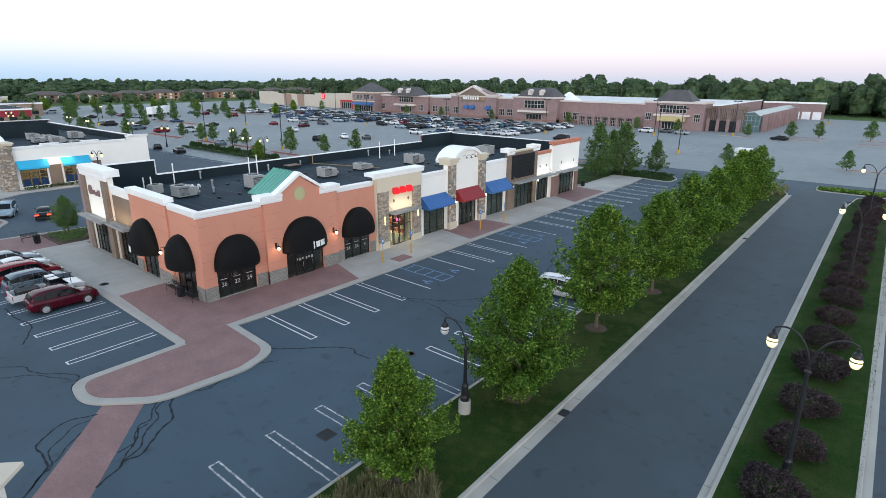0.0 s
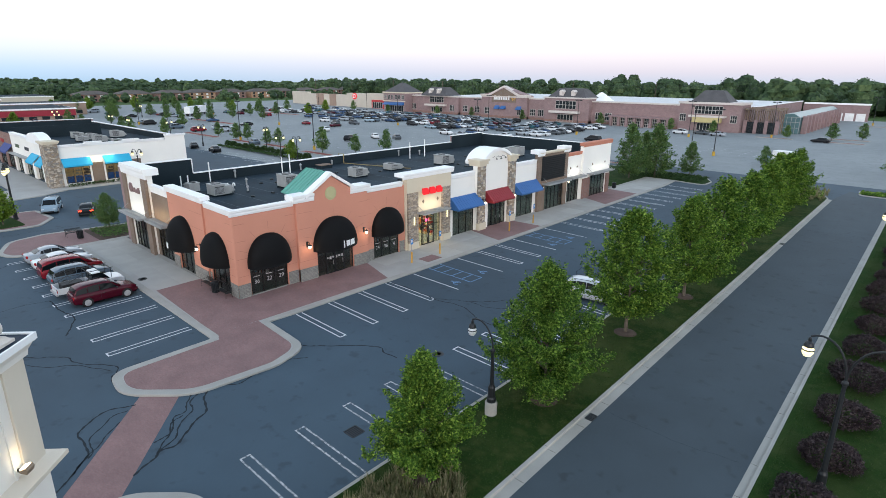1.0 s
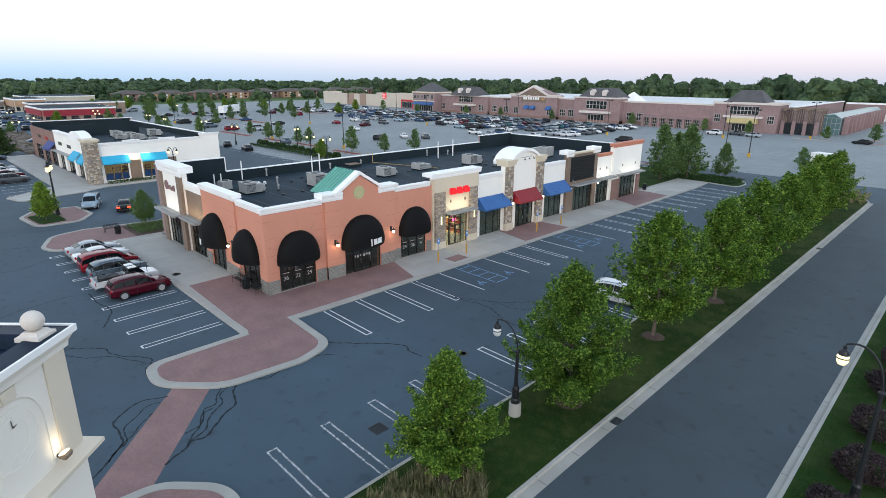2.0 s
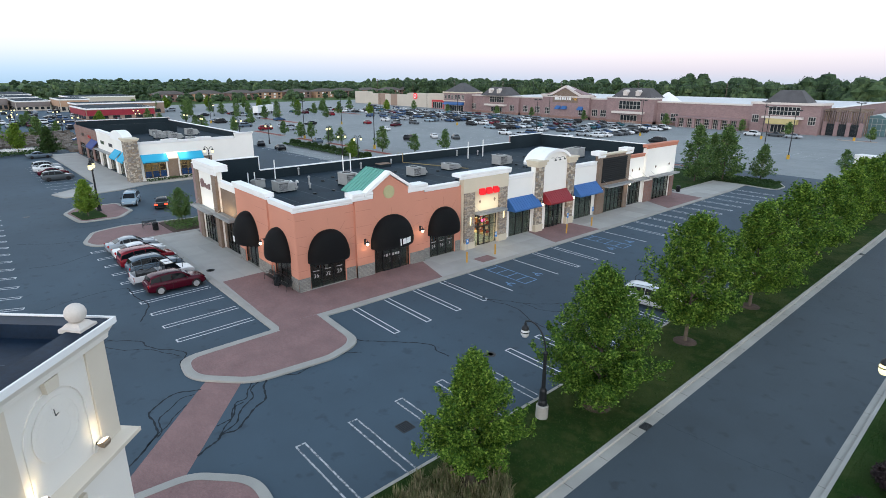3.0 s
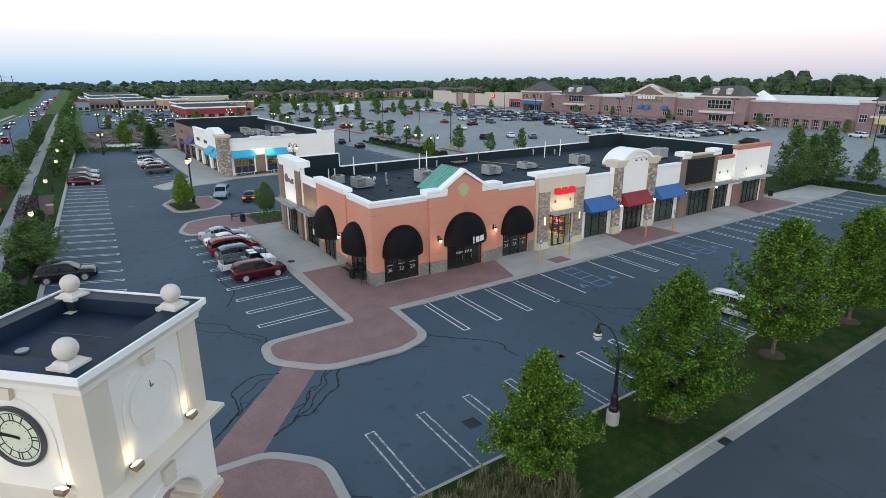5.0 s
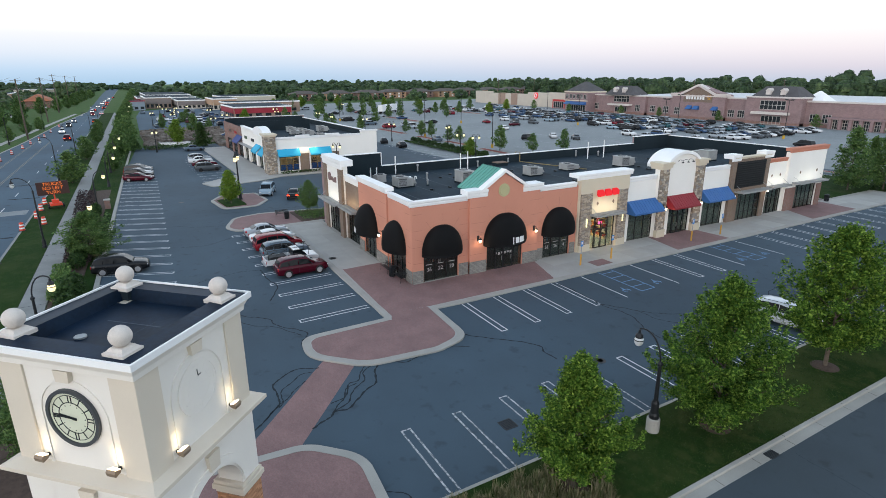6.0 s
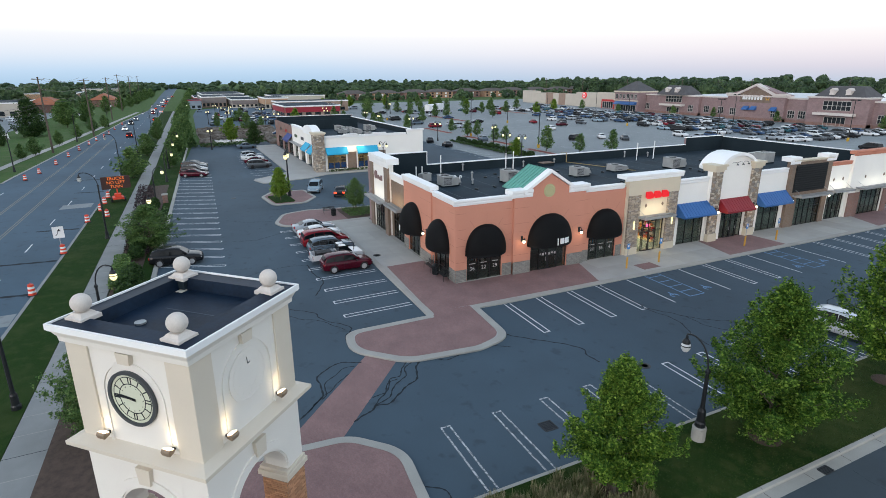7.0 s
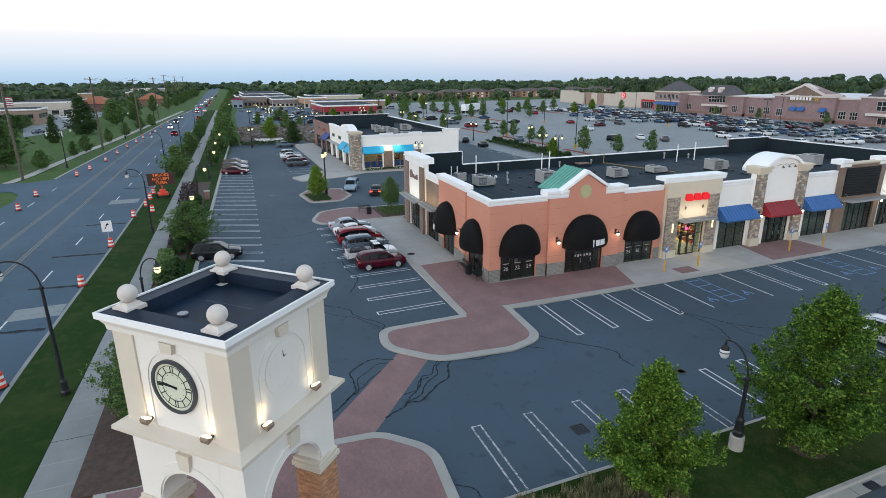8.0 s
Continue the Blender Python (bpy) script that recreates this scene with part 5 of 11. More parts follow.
SPR = 4.75
for F, w in ((("y", HB), HB), (("y", -HB + 0.9), HB), (("x", -HB), HB - 0.905), (("x", HB - 0.9), HB - 0.905)):
    bm = arch_wall(F, w, SPR, 7.15, 2.55, SPR + 0.05, -0.9, 0.0)
    part("arched_wall", bm, TOWER_STUCCO, T, "white stucco wall with round arch")
for F in FACES:
    bm = bmesh.new()
    r0, r1 = 1.32, 1.62
    for k in range(20):
        a0, a1 = math.pi * k / 20, math.pi * (k + 1) / 20
        fplate(bm, F, [(r0 * math.cos(a0), 4.82 + r0 * math.sin(a0)), (r1 * math.cos(a0), 4.82 + r1 * math.sin(a0)), (r1 * math.cos(a1), 4.82 + r1 * math.sin(a1)), (r0 * math.cos(a1), 4.82 + r0 * math.sin(a1))], 0.0, 0.05)
    bmesh.ops.remove_doubles(bm, verts=bm.verts[:], dist=0.0005)
    part("archivolt", bm, TOWER_STUCCO, T, "raised band round the arch")
    bm = bmesh.new()
    fplate(bm, F, [(-0.2, 6.3), (0.2, 6.3), (0.26, 6.85), (-0.26, 6.85)], 0.0, 0.13)
    part("keystone", bm, TOWER_TRIM, T, bevel=0.02)
for sx in (-1, 1):
    for sy in (-1, 1):
        cx, cy = sx * (HB - 0.48), sy * (HB - 0.48)
        bm = bmesh.new()
        box(bm, cx - 0.5, cy - 0.5, 0.1, cx + 0.5, cy + 0.5, 4.3)
        pier = part("brick_pier", bm, TAN_BRICK, T, "tan and brown brick pier")
        if (sx, sy) == (1, 1):
            right_pier, pier_at = pier, (cx, cy)
        bm = bmesh.new()
        for q, z0, z1 in ((0.53, 4.3, 4.42), (0.60, 4.42, 4.62), (0.55, 4.62, 4.76)):
            box(bm, cx - q, cy - q, z0, cx + q, cy + q, z1)
        part("impost", bm, TOWER_TRIM, T, "moulded cream impost", bevel=0.015)
# ledge
bm = bmesh.new()
rings = [(HB - 0.1, 7.0), (HB + 0.06, 7.02), (HB + 0.12, 7.13), (HB + 0.36, 7.24), (HB + 0.36, 7.36), (HB - 0.1, 7.52)]
vs = [[bm.verts.new((sx * q, sy * q, z)) for sx, sy in ((1, 1), (-1, 1), (-1, -1), (1, -1))] for q, z in rings]
for a, b in zip(vs, vs[1:]):
    for k in range(4):
        bm.faces.new((a[k], a[(k + 1) % 4], b[(k + 1) % 4], b[k]))
bm.faces.new(vs[0][::-1])
bm.faces.new(vs[-1])
part("ledge", bm, TOWER_TRIM, T, "wide cream stucco ledge")
# clock storey: core, corner strips, sunk panels
bm = bmesh.new()
box(bm, -HB + 0.06, -HB + 0.06, 7.4, HB - 0.06, HB - 0.06, 10.5)
part("clock_storey", bm, TOWER_STUCCO, T, "white stucco upper storey")
for sx in (-1, 1):
    for sy in (-1, 1):
        bm = bmesh.new()
        x0, y0 = sx * (HB - 0.8), sy * (HB - 0.8)
        x1, y1 = sx * HB, sy * HB
        box(bm, min(x0, x1), min(y0, y1), 7.38, max(x0, x1), max(y0, y1), 10.62)
        part("corner_pilaster", bm, TOWER_TRIM, T, "cream corner strip", bevel=0.012)
bm = bmesh.new()
rings = [(HB - 0.1, 10.45), (HB + 0.08, 10.45), (HB + 0.1, 10.6), (HB + 0.2, 10.78), (HB + 0.25, 10.8), (HB + 0.25, 10.84), (HB + 0.1, 10.86), (HB - 0.1, 10.55)]
vs = [[bm.verts.new((sx * q, sy * q, z)) for sx, sy in ((1, 1), (-1, 1), (-1, -1), (1, -1))] for q, z in rings]
for a, b in zip(vs, vs[1:]):
    for k in range(4):
        bm.faces.new((a[k], a[(k + 1) % 4], b[(k + 1) % 4], b[k]))
bm.faces.new(vs[0][::-1])
bm.faces.new(vs[-1])
part("cornice", bm, TOWER_STUCCO, T, "cream moulded cornice")
bm = bmesh.new()
for a, b in (((-1, -1), (1, -1)), ((1, -1), (1, 1)), ((1, 1), (-1, 1)), ((-1, 1), (-1, -1))):
    q, p = HB + 0.275, HB + 0.21
    if a[0] == b[0]:
        box(bm, min(a[0] * p, a[0] * q), -q, 10.83, max(a[0] * p, a[0] * q), q, 11.01)
    else:
        box(bm, -p, min(a[1] * p, a[1] * q), 10.83, p, max(a[1] * p, a[1] * q), 11.01)
part("roof_edge", bm, CAP_WHITE, T, "bright white metal roof edge")
TOWER_ROOF = paint("tower_roof_membrane", (0.006, 0.016, 0.034), 0.5, var=0.45, big=0.7, fine=7, relief=0.15, spec=0.14)
bm = bmesh.new()
rings = [(HB + 0.21, 10.96), (HB - 0.42, 11.0), (HB - 0.5, 10.62), (0.02, 10.6)]
vs = [[bm.verts.new((sx * q, sy * q, z)) for sx, sy in ((1, 1), (-1, 1), (-1, -1), (1, -1))] for q, z in rings]
for a, b in zip(vs, vs[1:]):
    for k in range(4):
        bm.faces.new((a[k], a[(k + 1) % 4], b[(k + 1) % 4], b[k]))
bm.faces.new(vs[-1])
tr_ = part("roof", bm, TOWER_ROOF, T, "dark blue-black membrane roof with sunken middle")
bm = bmesh.new()
for a in (-0.9, 0.5):
    box(bm, a, -HB + 0.5, 10.6, a + 0.05, HB - 0.5, 10.606)
box(bm, -HB + 0.5, 0.2, 10.607, HB - 0.5, 0.25, 10.611)
part("roof_seam", bm, paint("tower_seam", (0.016, 0.032, 0.055), 0.5), tr_)
bm = bmesh.new()
rod(bm, (-0.7, -0.9, 10.62), (-0.7, -0.9, 10.67), 0.16, seg=16)
part("roof_drain", bm, GREY_METAL, tr_)
BALL = paint("cast_stone_ball", (0.60, 0.55, 0.50), 0.85, var=0.12, big=4, fine=40)
for sx, sy in ((1, 1), (1, -1), (-1, -1), (-1, 1)):
    c = (sx * 1.765, sy * 1.765)
    fin = thing("ball_finial", "cast stone ball on square base on the tower roof", "finial", "ball finials")
    fin.matrix_basis = Matrix.Translation((-13.56, -4.44, 0)) @ pose(0, 0, 0, 0, 0, 42.3) @ Matrix.Translation((c[0], c[1], 10.98))
    bm = bmesh.new()
    box(bm, -0.28, -0.28, -0.34, 0.28, 0.28, -0.04)
    part("post", bm, MEMBRANE_WALL, fin, "dark wrapped post")
    bm = bmesh.new()
    vs = [[bm.verts.new((ax * q, ay * q, z)) for ax, ay in ((1, 1), (-1, 1), (-1, -1), (1, -1))] for q, z in ((0.32, -0.04), (0.32, 0.07), (0.25, 0.10), (0.205, 0.16), (0.18, 0.18))]
    for a, b in zip(vs, vs[1:]):
        for k in range(4):
            bm.faces.new((a[k], a[(k + 1) % 4], b[(k + 1) % 4], b[k]))
    bm.faces.new(vs[0][::-1])
    bm.faces.new(vs[-1])
    part("base", bm, BALL, fin)
    bm = bmesh.new()
    ball(bm, (0, 0, 0.18 + 0.25), 0.268, 28, 18)
    part("ball", bm, BALL, fin, smooth=True)


def hoop(bm, F, c, r0, r1, d0, d1, a0=0.0, a1=2 * math.pi, n=48):
    for k in range(n):
        p, q = a0 + (a1 - a0) * k / n, a0 + (a1 - a0) * (k + 1) / n
        fplate(bm, F, [(c[0] + r0 * math.cos(p), c[1] + r0 * math.sin(p)), (c[0] + r1 * math.cos(p), c[1] + r1 * math.sin(p)), (c[0] + r1 * math.cos(q), c[1] + r1 * math.sin(q)), (c[0] + r0 * math.cos(q), c[1] + r0 * math.sin(q))], d0, d1)
    bmesh.ops.remove_doubles(bm, verts=bm.verts[:], dist=0.0002)


FACE_CREAM = paint("clock_face", (0.62, 0.64, 0.50), 0.5, var=0.04)
CZ = 9.03
for F, live in ((("x", -HB + 0.06), True), (("y", HB - 0.06), False)):
    body = TOWER_STUCCO
    bm = bmesh.new()
    hoop(bm, F, (0, CZ), 1.02, 1.10, 0.0, 0.035, 0, math.pi)
    for s in (-1.10, 1.02):
        fbox(bm, F, s, s + 0.08, 0.0, 0.035, 7.46, CZ)
    part("panel_moulding", bm, TOWER_STUCCO, T, "raised arched moulding round the clock")
    bm = bmesh.new()
    fplate(bm, F, [(-0.2, 10.1), (0.2, 10.1), (0.24, 10.42), (-0.24, 10.42)], 0.0, 0.14)
    part("keystone", bm, TOWER_TRIM, T, bevel=0.02)
    clk = thing("clock", "round cream clock face with black ring showing quarter to nine" if live else "round clock face painted over in white stucco", "clock", "tower clocks")
    clk.matrix_basis = T.matrix_basis
    c0 = (0.0, CZ)
    bm = bmesh.new()
    hoop(bm, F, c0, 0.735, 0.83, 0.01, 0.10 if live else 0.03)
    part("rim", bm, paint("clock_rim", (0.055, 0.06, 0.066), 0.45) if live else body, clk, "dark grey rim" if live else "")
    bm = bmesh.new()
    rod(bm, fpt(F, 0, 0.01, CZ), fpt(F, 0, 0.05 if live else 0.02, CZ), 0.74, seg=48)
    part("dial", bm, FACE_CREAM if live else body, clk)
    ink = BLACK_METAL if live else TOWER_STUCCO
    inkd = (0.05, 0.056) if live else (0.02, 0.024)
    bm = bmesh.new()
    hoop(bm, F, c0, 0.64, 0.66, *inkd)
    hoop(bm, F, c0, 0.435, 0.46, *inkd)
    part("chapter_ring", bm, ink, clk)
    for h in range(12):
        a = math.pi / 2 - h * math.pi / 6
        u, v = Vector((math.cos(a), math.sin(a))), Vector((-math.sin(a), math.cos(a)))
        bars = (-0.045, 0.045) if h in (0, 3, 6, 9) else (0.0,)
        bm = bmesh.new()
        for o in bars:
            q = [Vector((0, CZ)) + u * r + v * (o + e) for r, e in ((0.46, -0.016), (0.635, -0.016), (0.635, 0.016), (0.46, 0.016))]
            fplate(bm, F, [tuple(p) for p in q], *inkd)
        part("hour_bar", bm, ink, clk)
        bm = bmesh.new()
        pc = Vector((0, CZ)) + u * 0.375
        rod(bm, fpt(F, pc.x, inkd[0], pc.y), fpt(F, pc.x, inkd[1], pc.y), 0.016, seg=8)
        part("minute_dot", bm, ink, clk)
    for ang, l, wd in (((math.pi - 0.0) - 0.03, 0.61, 0.028), (math.pi - 0.16, 0.42, 0.04)) if live else ((math.pi / 2 + 0.1, 0.2, 0.012), (math.pi * 0.05, 0.12, 0.012)):
        u = Vector((math.cos(ang), math.sin(ang)))
        v = Vector((-u.y, u.x))
        o = Vector((0, CZ if live else CZ + 0.35))
        q = [o - u * 0.12 * (l > 0.3) + v * wd, o + u * l + v * wd * 0.5, o + u * l - v * wd * 0.5, o - u * 0.12 * (l > 0.3) - v * wd]
        bm = bmesh.new()
        fplate(bm, F, [tuple(p) for p in q], inkd[1] + 0.012, inkd[1] + 0.024)
        part("hand", bm, BLACK_METAL, clk, "black clock hand")
    for s in (-1.16, 1.16):
        up = thing("uplight", "small bronze uplight glowing warm on the tower ledge", "floodlight", "tower uplights")
        up.matrix_basis = T.matrix_basis
        bm = bmesh.new()
        fbox(bm, F, s - 0.035, s + 0.035, 0.0, 0.2, 7.68, 7.75)
        part("bracket", bm, BLACK_METAL, up)
        bm = bmesh.new()
        fprism(bm, F, [(0.15, 7.72), (0.32, 7.67), (0.35, 7.79), (0.30, 7.85), (0.13, 7.78)], s - 0.14, s + 0.14)
        part("housing", bm, paint("bronze", (0.26, 0.19, 0.13), 0.5, 0.2) if "bronze" not in MATS else MATS["bronze"], up, bevel=0.012)
        bm = bmesh.new()
        fprism(bm, F, [(0.135, 7.79), (0.295, 7.862), (0.29, 7.88), (0.13, 7.81)], s - 0.11, s + 0.11)
        part("lens", bm, glow("uplight_lens", (1.0, 0.84, 0.55), 9.0) if "uplight_lens" not in MATS else MATS["uplight_lens"], up, "glowing lens")
        L = new("uplight_lamp", bpy.data.lights.new("uplight_lamp", "SPOT"))
        L.data.energy, L.data.color, L.data.spot_size, L.data.spot_blend, L.data.shadow_soft_size = 13, (1.0, 0.70, 0.32), radians(84), 1.0, 0.1
        a, b = fpt(F, s, 0.24, 7.92), fpt(F, s * 0.96, 0.0, 8.3)
        L.matrix_world = T.matrix_basis @ look(a, b)

# ---------------------------------------------------------------- the second shop building
B = thing("shop_building", "white stucco shop building with turquoise awnings and stone pier", "building")
FB, LB2 = ("y", -101.0), ("x", 20.6)
wins = [(21.7, 25.3, 0.5, 3.1), (27.6, 31.2, 0.5, 3.1)]
wall(B, FB, 20.6, 37.8, 0, 6.3, WHITE_STUCCO, wins, label="white stucco wall")
wall(B, FB, 37.8, 41.2, 0, 6.95, WHITE_STUCCO, label="white stucco wall")
coping(B, FB, 21.2, 37.6, 6.25, 6.65, 0.0, ends=False)
coping(B, FB, 37.9, 41.2, 6.9, 7.2, 0.0)
for a in (25.2, 31.0):
    coping(B, FB, a, a + 2.2, 6.45, 6.9, 0.05)
for a, b in ((25.55, 27.3), (31.5, 33.2)):
    bm = bmesh.new()
    fbox(bm, FB, a, b, -0.2, 0.08, 0, 3.5)
    part("brick_panel", bm, BROWN_BRICK, B, "brown brick panel")
for a, b in ((21.4, 25.5), (27.35, 31.5)):
    bm = bmesh.new()
    fprism(bm, FB, [(0.01, 4.5), (0.06, 4.5), (0.95, 3.45), (0.95, 3.2), (0.90, 3.2), (0.90, 3.4), (0.01, 4.4)], a, b)
    part("awning", bm, TURQ, B, "turquoise canvas awning")
for wn_ in wins:
    storefront(B, FB, *wn_, 3, (1.3,), GLASS_CLEAR)
    for k in range(3):
        bm = bmesh.new()
        s = wn_[0] + 0.2 + 1.2 * k
        fplate(bm, FB, [(s, 0.55), (s + 0.95, 0.55), (s + 0.95, 1.6), (s, 1.6)], -0.22, -0.2)
        part("poster", bm, paint("blue_poster", (0.03, 0.12, 0.42), 0.6), B, "blue window poster")
bm = bmesh.new()
box(bm, -103.2, 19.4, 0, -100.6, 21.2, 6.9)
part("stone_pier", bm, STONE, B, "field stone corner pier")
bm = bmesh.new()
for q, z0, z1 in ((0.15, 6.9, 7.1), (0.3, 7.1, 7.35)):
    box(bm, -103.2 - q, 19.4 - q, z0, -100.6 + q, 21.2 + q, z1)
part("pier_cap", bm, CREAM, B)
bm = bmesh.new()
arcb = [(-107.2 + 4.3 * math.cos(math.pi * k / 12), 6.9 + 1.35 * math.sin(math.pi * k / 12)) for k in range(13)]
fplate(bm, ("x", 19.6), [(arcb[-1][0], 6.6), (arcb[0][0], 6.6)] + arcb, -1.6, 0.0)
part("arched_head", bm, CAP_WHITE, B, "white arched wall head")
fwins = [(-106.8, -103.6, 0, 3.0), (-112.4, -108.0, 0, 3.0), (-119.5, -114.0, 0, 3.0), (-125.5, -121.0, 0, 3.0)]
wall(B, LB2, -126.5, -101.3, 0, 6.7, WHITE_STUCCO, fwins, front=0.3, label="white stucco front")
coping(B, LB2, -126.4, -103.5, 6.65, 7.1, 0.3, ends=False)
for wn_ in fwins:
    storefront(B, LB2, *wn_, 3, (2.1,))
for a, b in ((-107.3, -103.4), (-112.8, -108.4)):
    bm = bmesh.new()
    fprism(bm, ("x", 20.3), [(0.01, 4.5), (0.06, 4.5), (1.2, 3.3), (1.2, 3.0), (1.15, 3.0), (1.15, 3.25), (0.01, 4.4)], a, b)
    part("awning", bm, TURQ, B, "turquoise canvas awning")
steel_canopy(B, LB2, -126.0, -114.0, 3.4, 1.2)
rwins = [(-132.5, -128.5, 0, 3.0), (-139.0, -134.5, 0, 3.0), (-146.5, -141.0, 0, 3.0)]
wall(B, LB2, -150.0, -126.5, 0, 6.5, RED_BRICK, rwins, label="red brick front")
for wn_ in rwins:
    storefront(B, LB2, *wn_, 3, (2.1,))
bm = bmesh.new()
fprism(bm, LB2, [(0.01, 4.6), (0.06, 4.6), (1.3, 3.3), (1.3, 3.0), (1.25, 3.0), (1.25, 3.25), (0.01, 4.5)], -133.5, -127.5)
part("awning", bm, paint("navy_canvas", (0.03, 0.05, 0.2), 0.7), B, "navy canvas awning")
for s, c in ((-123.5, (0.06, 0.09, 0.05)), (-117.0, (0.05, 0.05, 0.06)), (-136.5, (0.35, 0.03, 0.03)), (-143.0, (0.08, 0.06, 0.05))):
    for k in range(3):
        bm = bmesh.new()
        f = 0.3 if s > -126 else 0.0
        fplate(bm, LB2, [(s + k * 0.9, 4.6), (s + k * 0.9 + 0.7, 4.6), (s + k * 0.9 + 0.7, 5.2), (s + k * 0.9, 5.2)], f, f + 0.08)
        part("sign_shape", bm, paint("sign_ink_%d" % int(-s), c, 0.5), B, "coloured logo block")
bm = bmesh.new()
fplate(bm, ("x", 20.3), [(-105.9, 4.9), (-104.3, 4.9), (-104.3, 5.8), (-105.9, 5.8)], 0.0, 0.06)
part("sign_shape", bm, TURQ, B, "turquoise logo block")
bm = bmesh.new()
box(bm, -150.0, 20.9, 0, -149.7, 41.2, 7.2)
box(bm, -149.7, 40.9, 0, -101.31, 41.2, 6.6)
part("back_wall", bm, PINK_BRICK, B, "brick back wall")
bm = bmesh.new()
box(bm, -149.69, 20.91, 5.2, -101.31, 40.89, 5.5)
part("roof", bm, MEMBRANE, B, "dark membrane roof deck")
bm = bmesh.new()
box(bm, -149.69, 20.92, 5.5, -149.6, 40.88, 7.1)
box(bm, -149.6, 40.8, 5.5, -101.4, 40.88, 6.5)
box(bm, -149.6, 20.91, 5.5, -101.4, 20.96, 6.6)
box(bm, -101.38, 20.97, 5.5, -101.31, 40.8, 6.25)
box(bm, -128.0, 21.0, 5.5, -127.8, 36.0, 7.7)
part("parapet_lining", bm, MEMBRANE_WALL, B, "dark membrane lining inside the parapets")
bm = bmesh.new()
box(bm, -150.1, 20.9, 7.2, -149.55, 41.3, 7.3)
box(bm, -149.55, 40.75, 6.6, -101.5, 41.3, 6.7)
part("coping", bm, CAP_WHITE, B, "thin white metal coping")
bm = bmesh.new()
box(bm, -149.6, 21.0, 0.02, -101.4, 40.8, 0.05)
box(bm, -106.5, 21.5, 0.051, -106.3, 40.0, 5.1)
part("shop_floor", bm, WARM_ROOM, B)
LG2 = new("shop_light_lamp", bpy.data.lights.new("shop_light_lamp", "AREA"))
LG2.data.shape, LG2.data.size, LG2.data.size_y, LG2.data.energy, LG2.data.color = "RECTANGLE", 4.0, 10.0, 420, (1.0, 0.78, 0.46)
LG2.matrix_world = look((-104, 27.0, 4.6), (-104.001, 27.0, 0))
rb_ = random.Random(8)
for k in range(9):
    sh = thing("shop_shelf", "warm-lit shop rack with goods behind the window", "shelf", "shop racks")
    bm = bmesh.new()
    y = 21.6 + k * 1.2
    for z in (0.4, 0.9, 1.4, 1.9):
        box(bm, -104.6, y, z, -104.0, y + 0.9, z + 0.05)
        for j in range(4):
            if rb_.random() < 0.8:
                box(bm, -104.5, y + 0.05 + 0.21 * j, z + 0.05, -104.1, y + 0.2 + 0.21 * j, z + rb_.uniform(0.2, 0.42))
    part("rack", bm, (TRUNK, WARM_ROOM, GREY_METAL)[k % 3], sh)
for x, y, w, l, h in ((-122, 30, 2.2, 2.6, 1.7), (-118.5, 31.5, 2.0, 2.4, 1.5), (-116, 29, 1.8, 2.4, 1.4), (-113, 31, 2.4, 2.8, 1.7), (-119, 36, 2.0, 3.0, 1.9), (-110, 33, 1.8, 2.6, 0.9)):
    u_ = roof_unit(x, y, 0.78 * w, 0.78 * l, 0.78 * h)
    u_.location.z = 5.5

# ---------------------------------------------------------------- the big stores at the far side of the lot
FRAME_GREY = paint("frame_grey", (0.40, 0.38, 0.35), 0.6)


def big_window(parent, F, s0, s1, z0, z1, cols, rows, f=0.0):
    bm = bmesh.new()
    fbox(bm, F, s0, s1, f - 0.2, f + 0.02, z0, z1)
    w = part("window", bm, paint("store_glass", (0.02, 0.026, 0.03), 0.15) if "store_glass" not in MATS else MATS["store_glass"], parent, "dark store window")
    bm = bmesh.new()
    for k in range(cols + 1):
        s = s0 + (s1 - s0) * k / cols
        fbox(bm, F, s - 0.07, s + 0.07, f + 0.02, f + 0.1, z0, z1)
    for k in range(rows + 1):
        z = z0 + (z1 - z0) * k / rows
        fbox(bm, F, s0, s1, f + 0.021, f + 0.09, z - 0.07, z + 0.07)
    part("window_frame", bm, FRAME_GREY, w)
    return w


def hip_roof(bm, x0, x1, y0, y1, z0, z1, rx, ry):
    a = [bm.verts.new(p) for p in ((x0, y0, z0), (x1, y0, z0), (x1, y1, z0), (x0, y1, z0))]
    b = [bm.verts.new(p) for p in ((x0 + rx, y0 + ry, z1), (x1 - rx, y0 + ry, z1), (x1 - rx, y1 - ry, z1), (x0 + rx, y1 - ry, z1))]
    for k in range(4):
        bm.faces.new((a[k], a[(k + 1) % 4], b[(k + 1) % 4], b[k]))
    bm.faces.new(b)
    bm.faces.new(a[::-1])


STORE_TRIM = paint("store_trim", (0.60, 0.54, 0.50), 0.85, var=0.05)
W = thing("big_store", "long pinkish brick superstore with gables and cornices", "store")
FW = ("x", 200.0)
secs = [(-202, -172, 8.3, 0.0), (-172, -157, 8.2, -1.5), (-157, -133, 9.2, 1.5), (-133, -124, 8.7, 0.0), (-124, -104, 9.6, 2.5), (-104, -68, 8.5, 0.0)]
for a, b, z, f in secs:
    wall(W, FW, a, b, 0, z - 0.5, PINK_BRICK, front=f, back=-3.0, label="pinkish brick wall")
    bm = bmesh.new()
    fbox(bm, FW, a - 0.3, b + 0.3, -3.0, f + 0.4, z - 0.5, z)
    part("cornice", bm, STORE_TRIM, W, "cream cornice")
    bm = bmesh.new()
    fbox(bm, FW, a, b, -3.0, f + 0.06, 0, 1.0)
    part("base_course", bm, RED_BRICK, W)
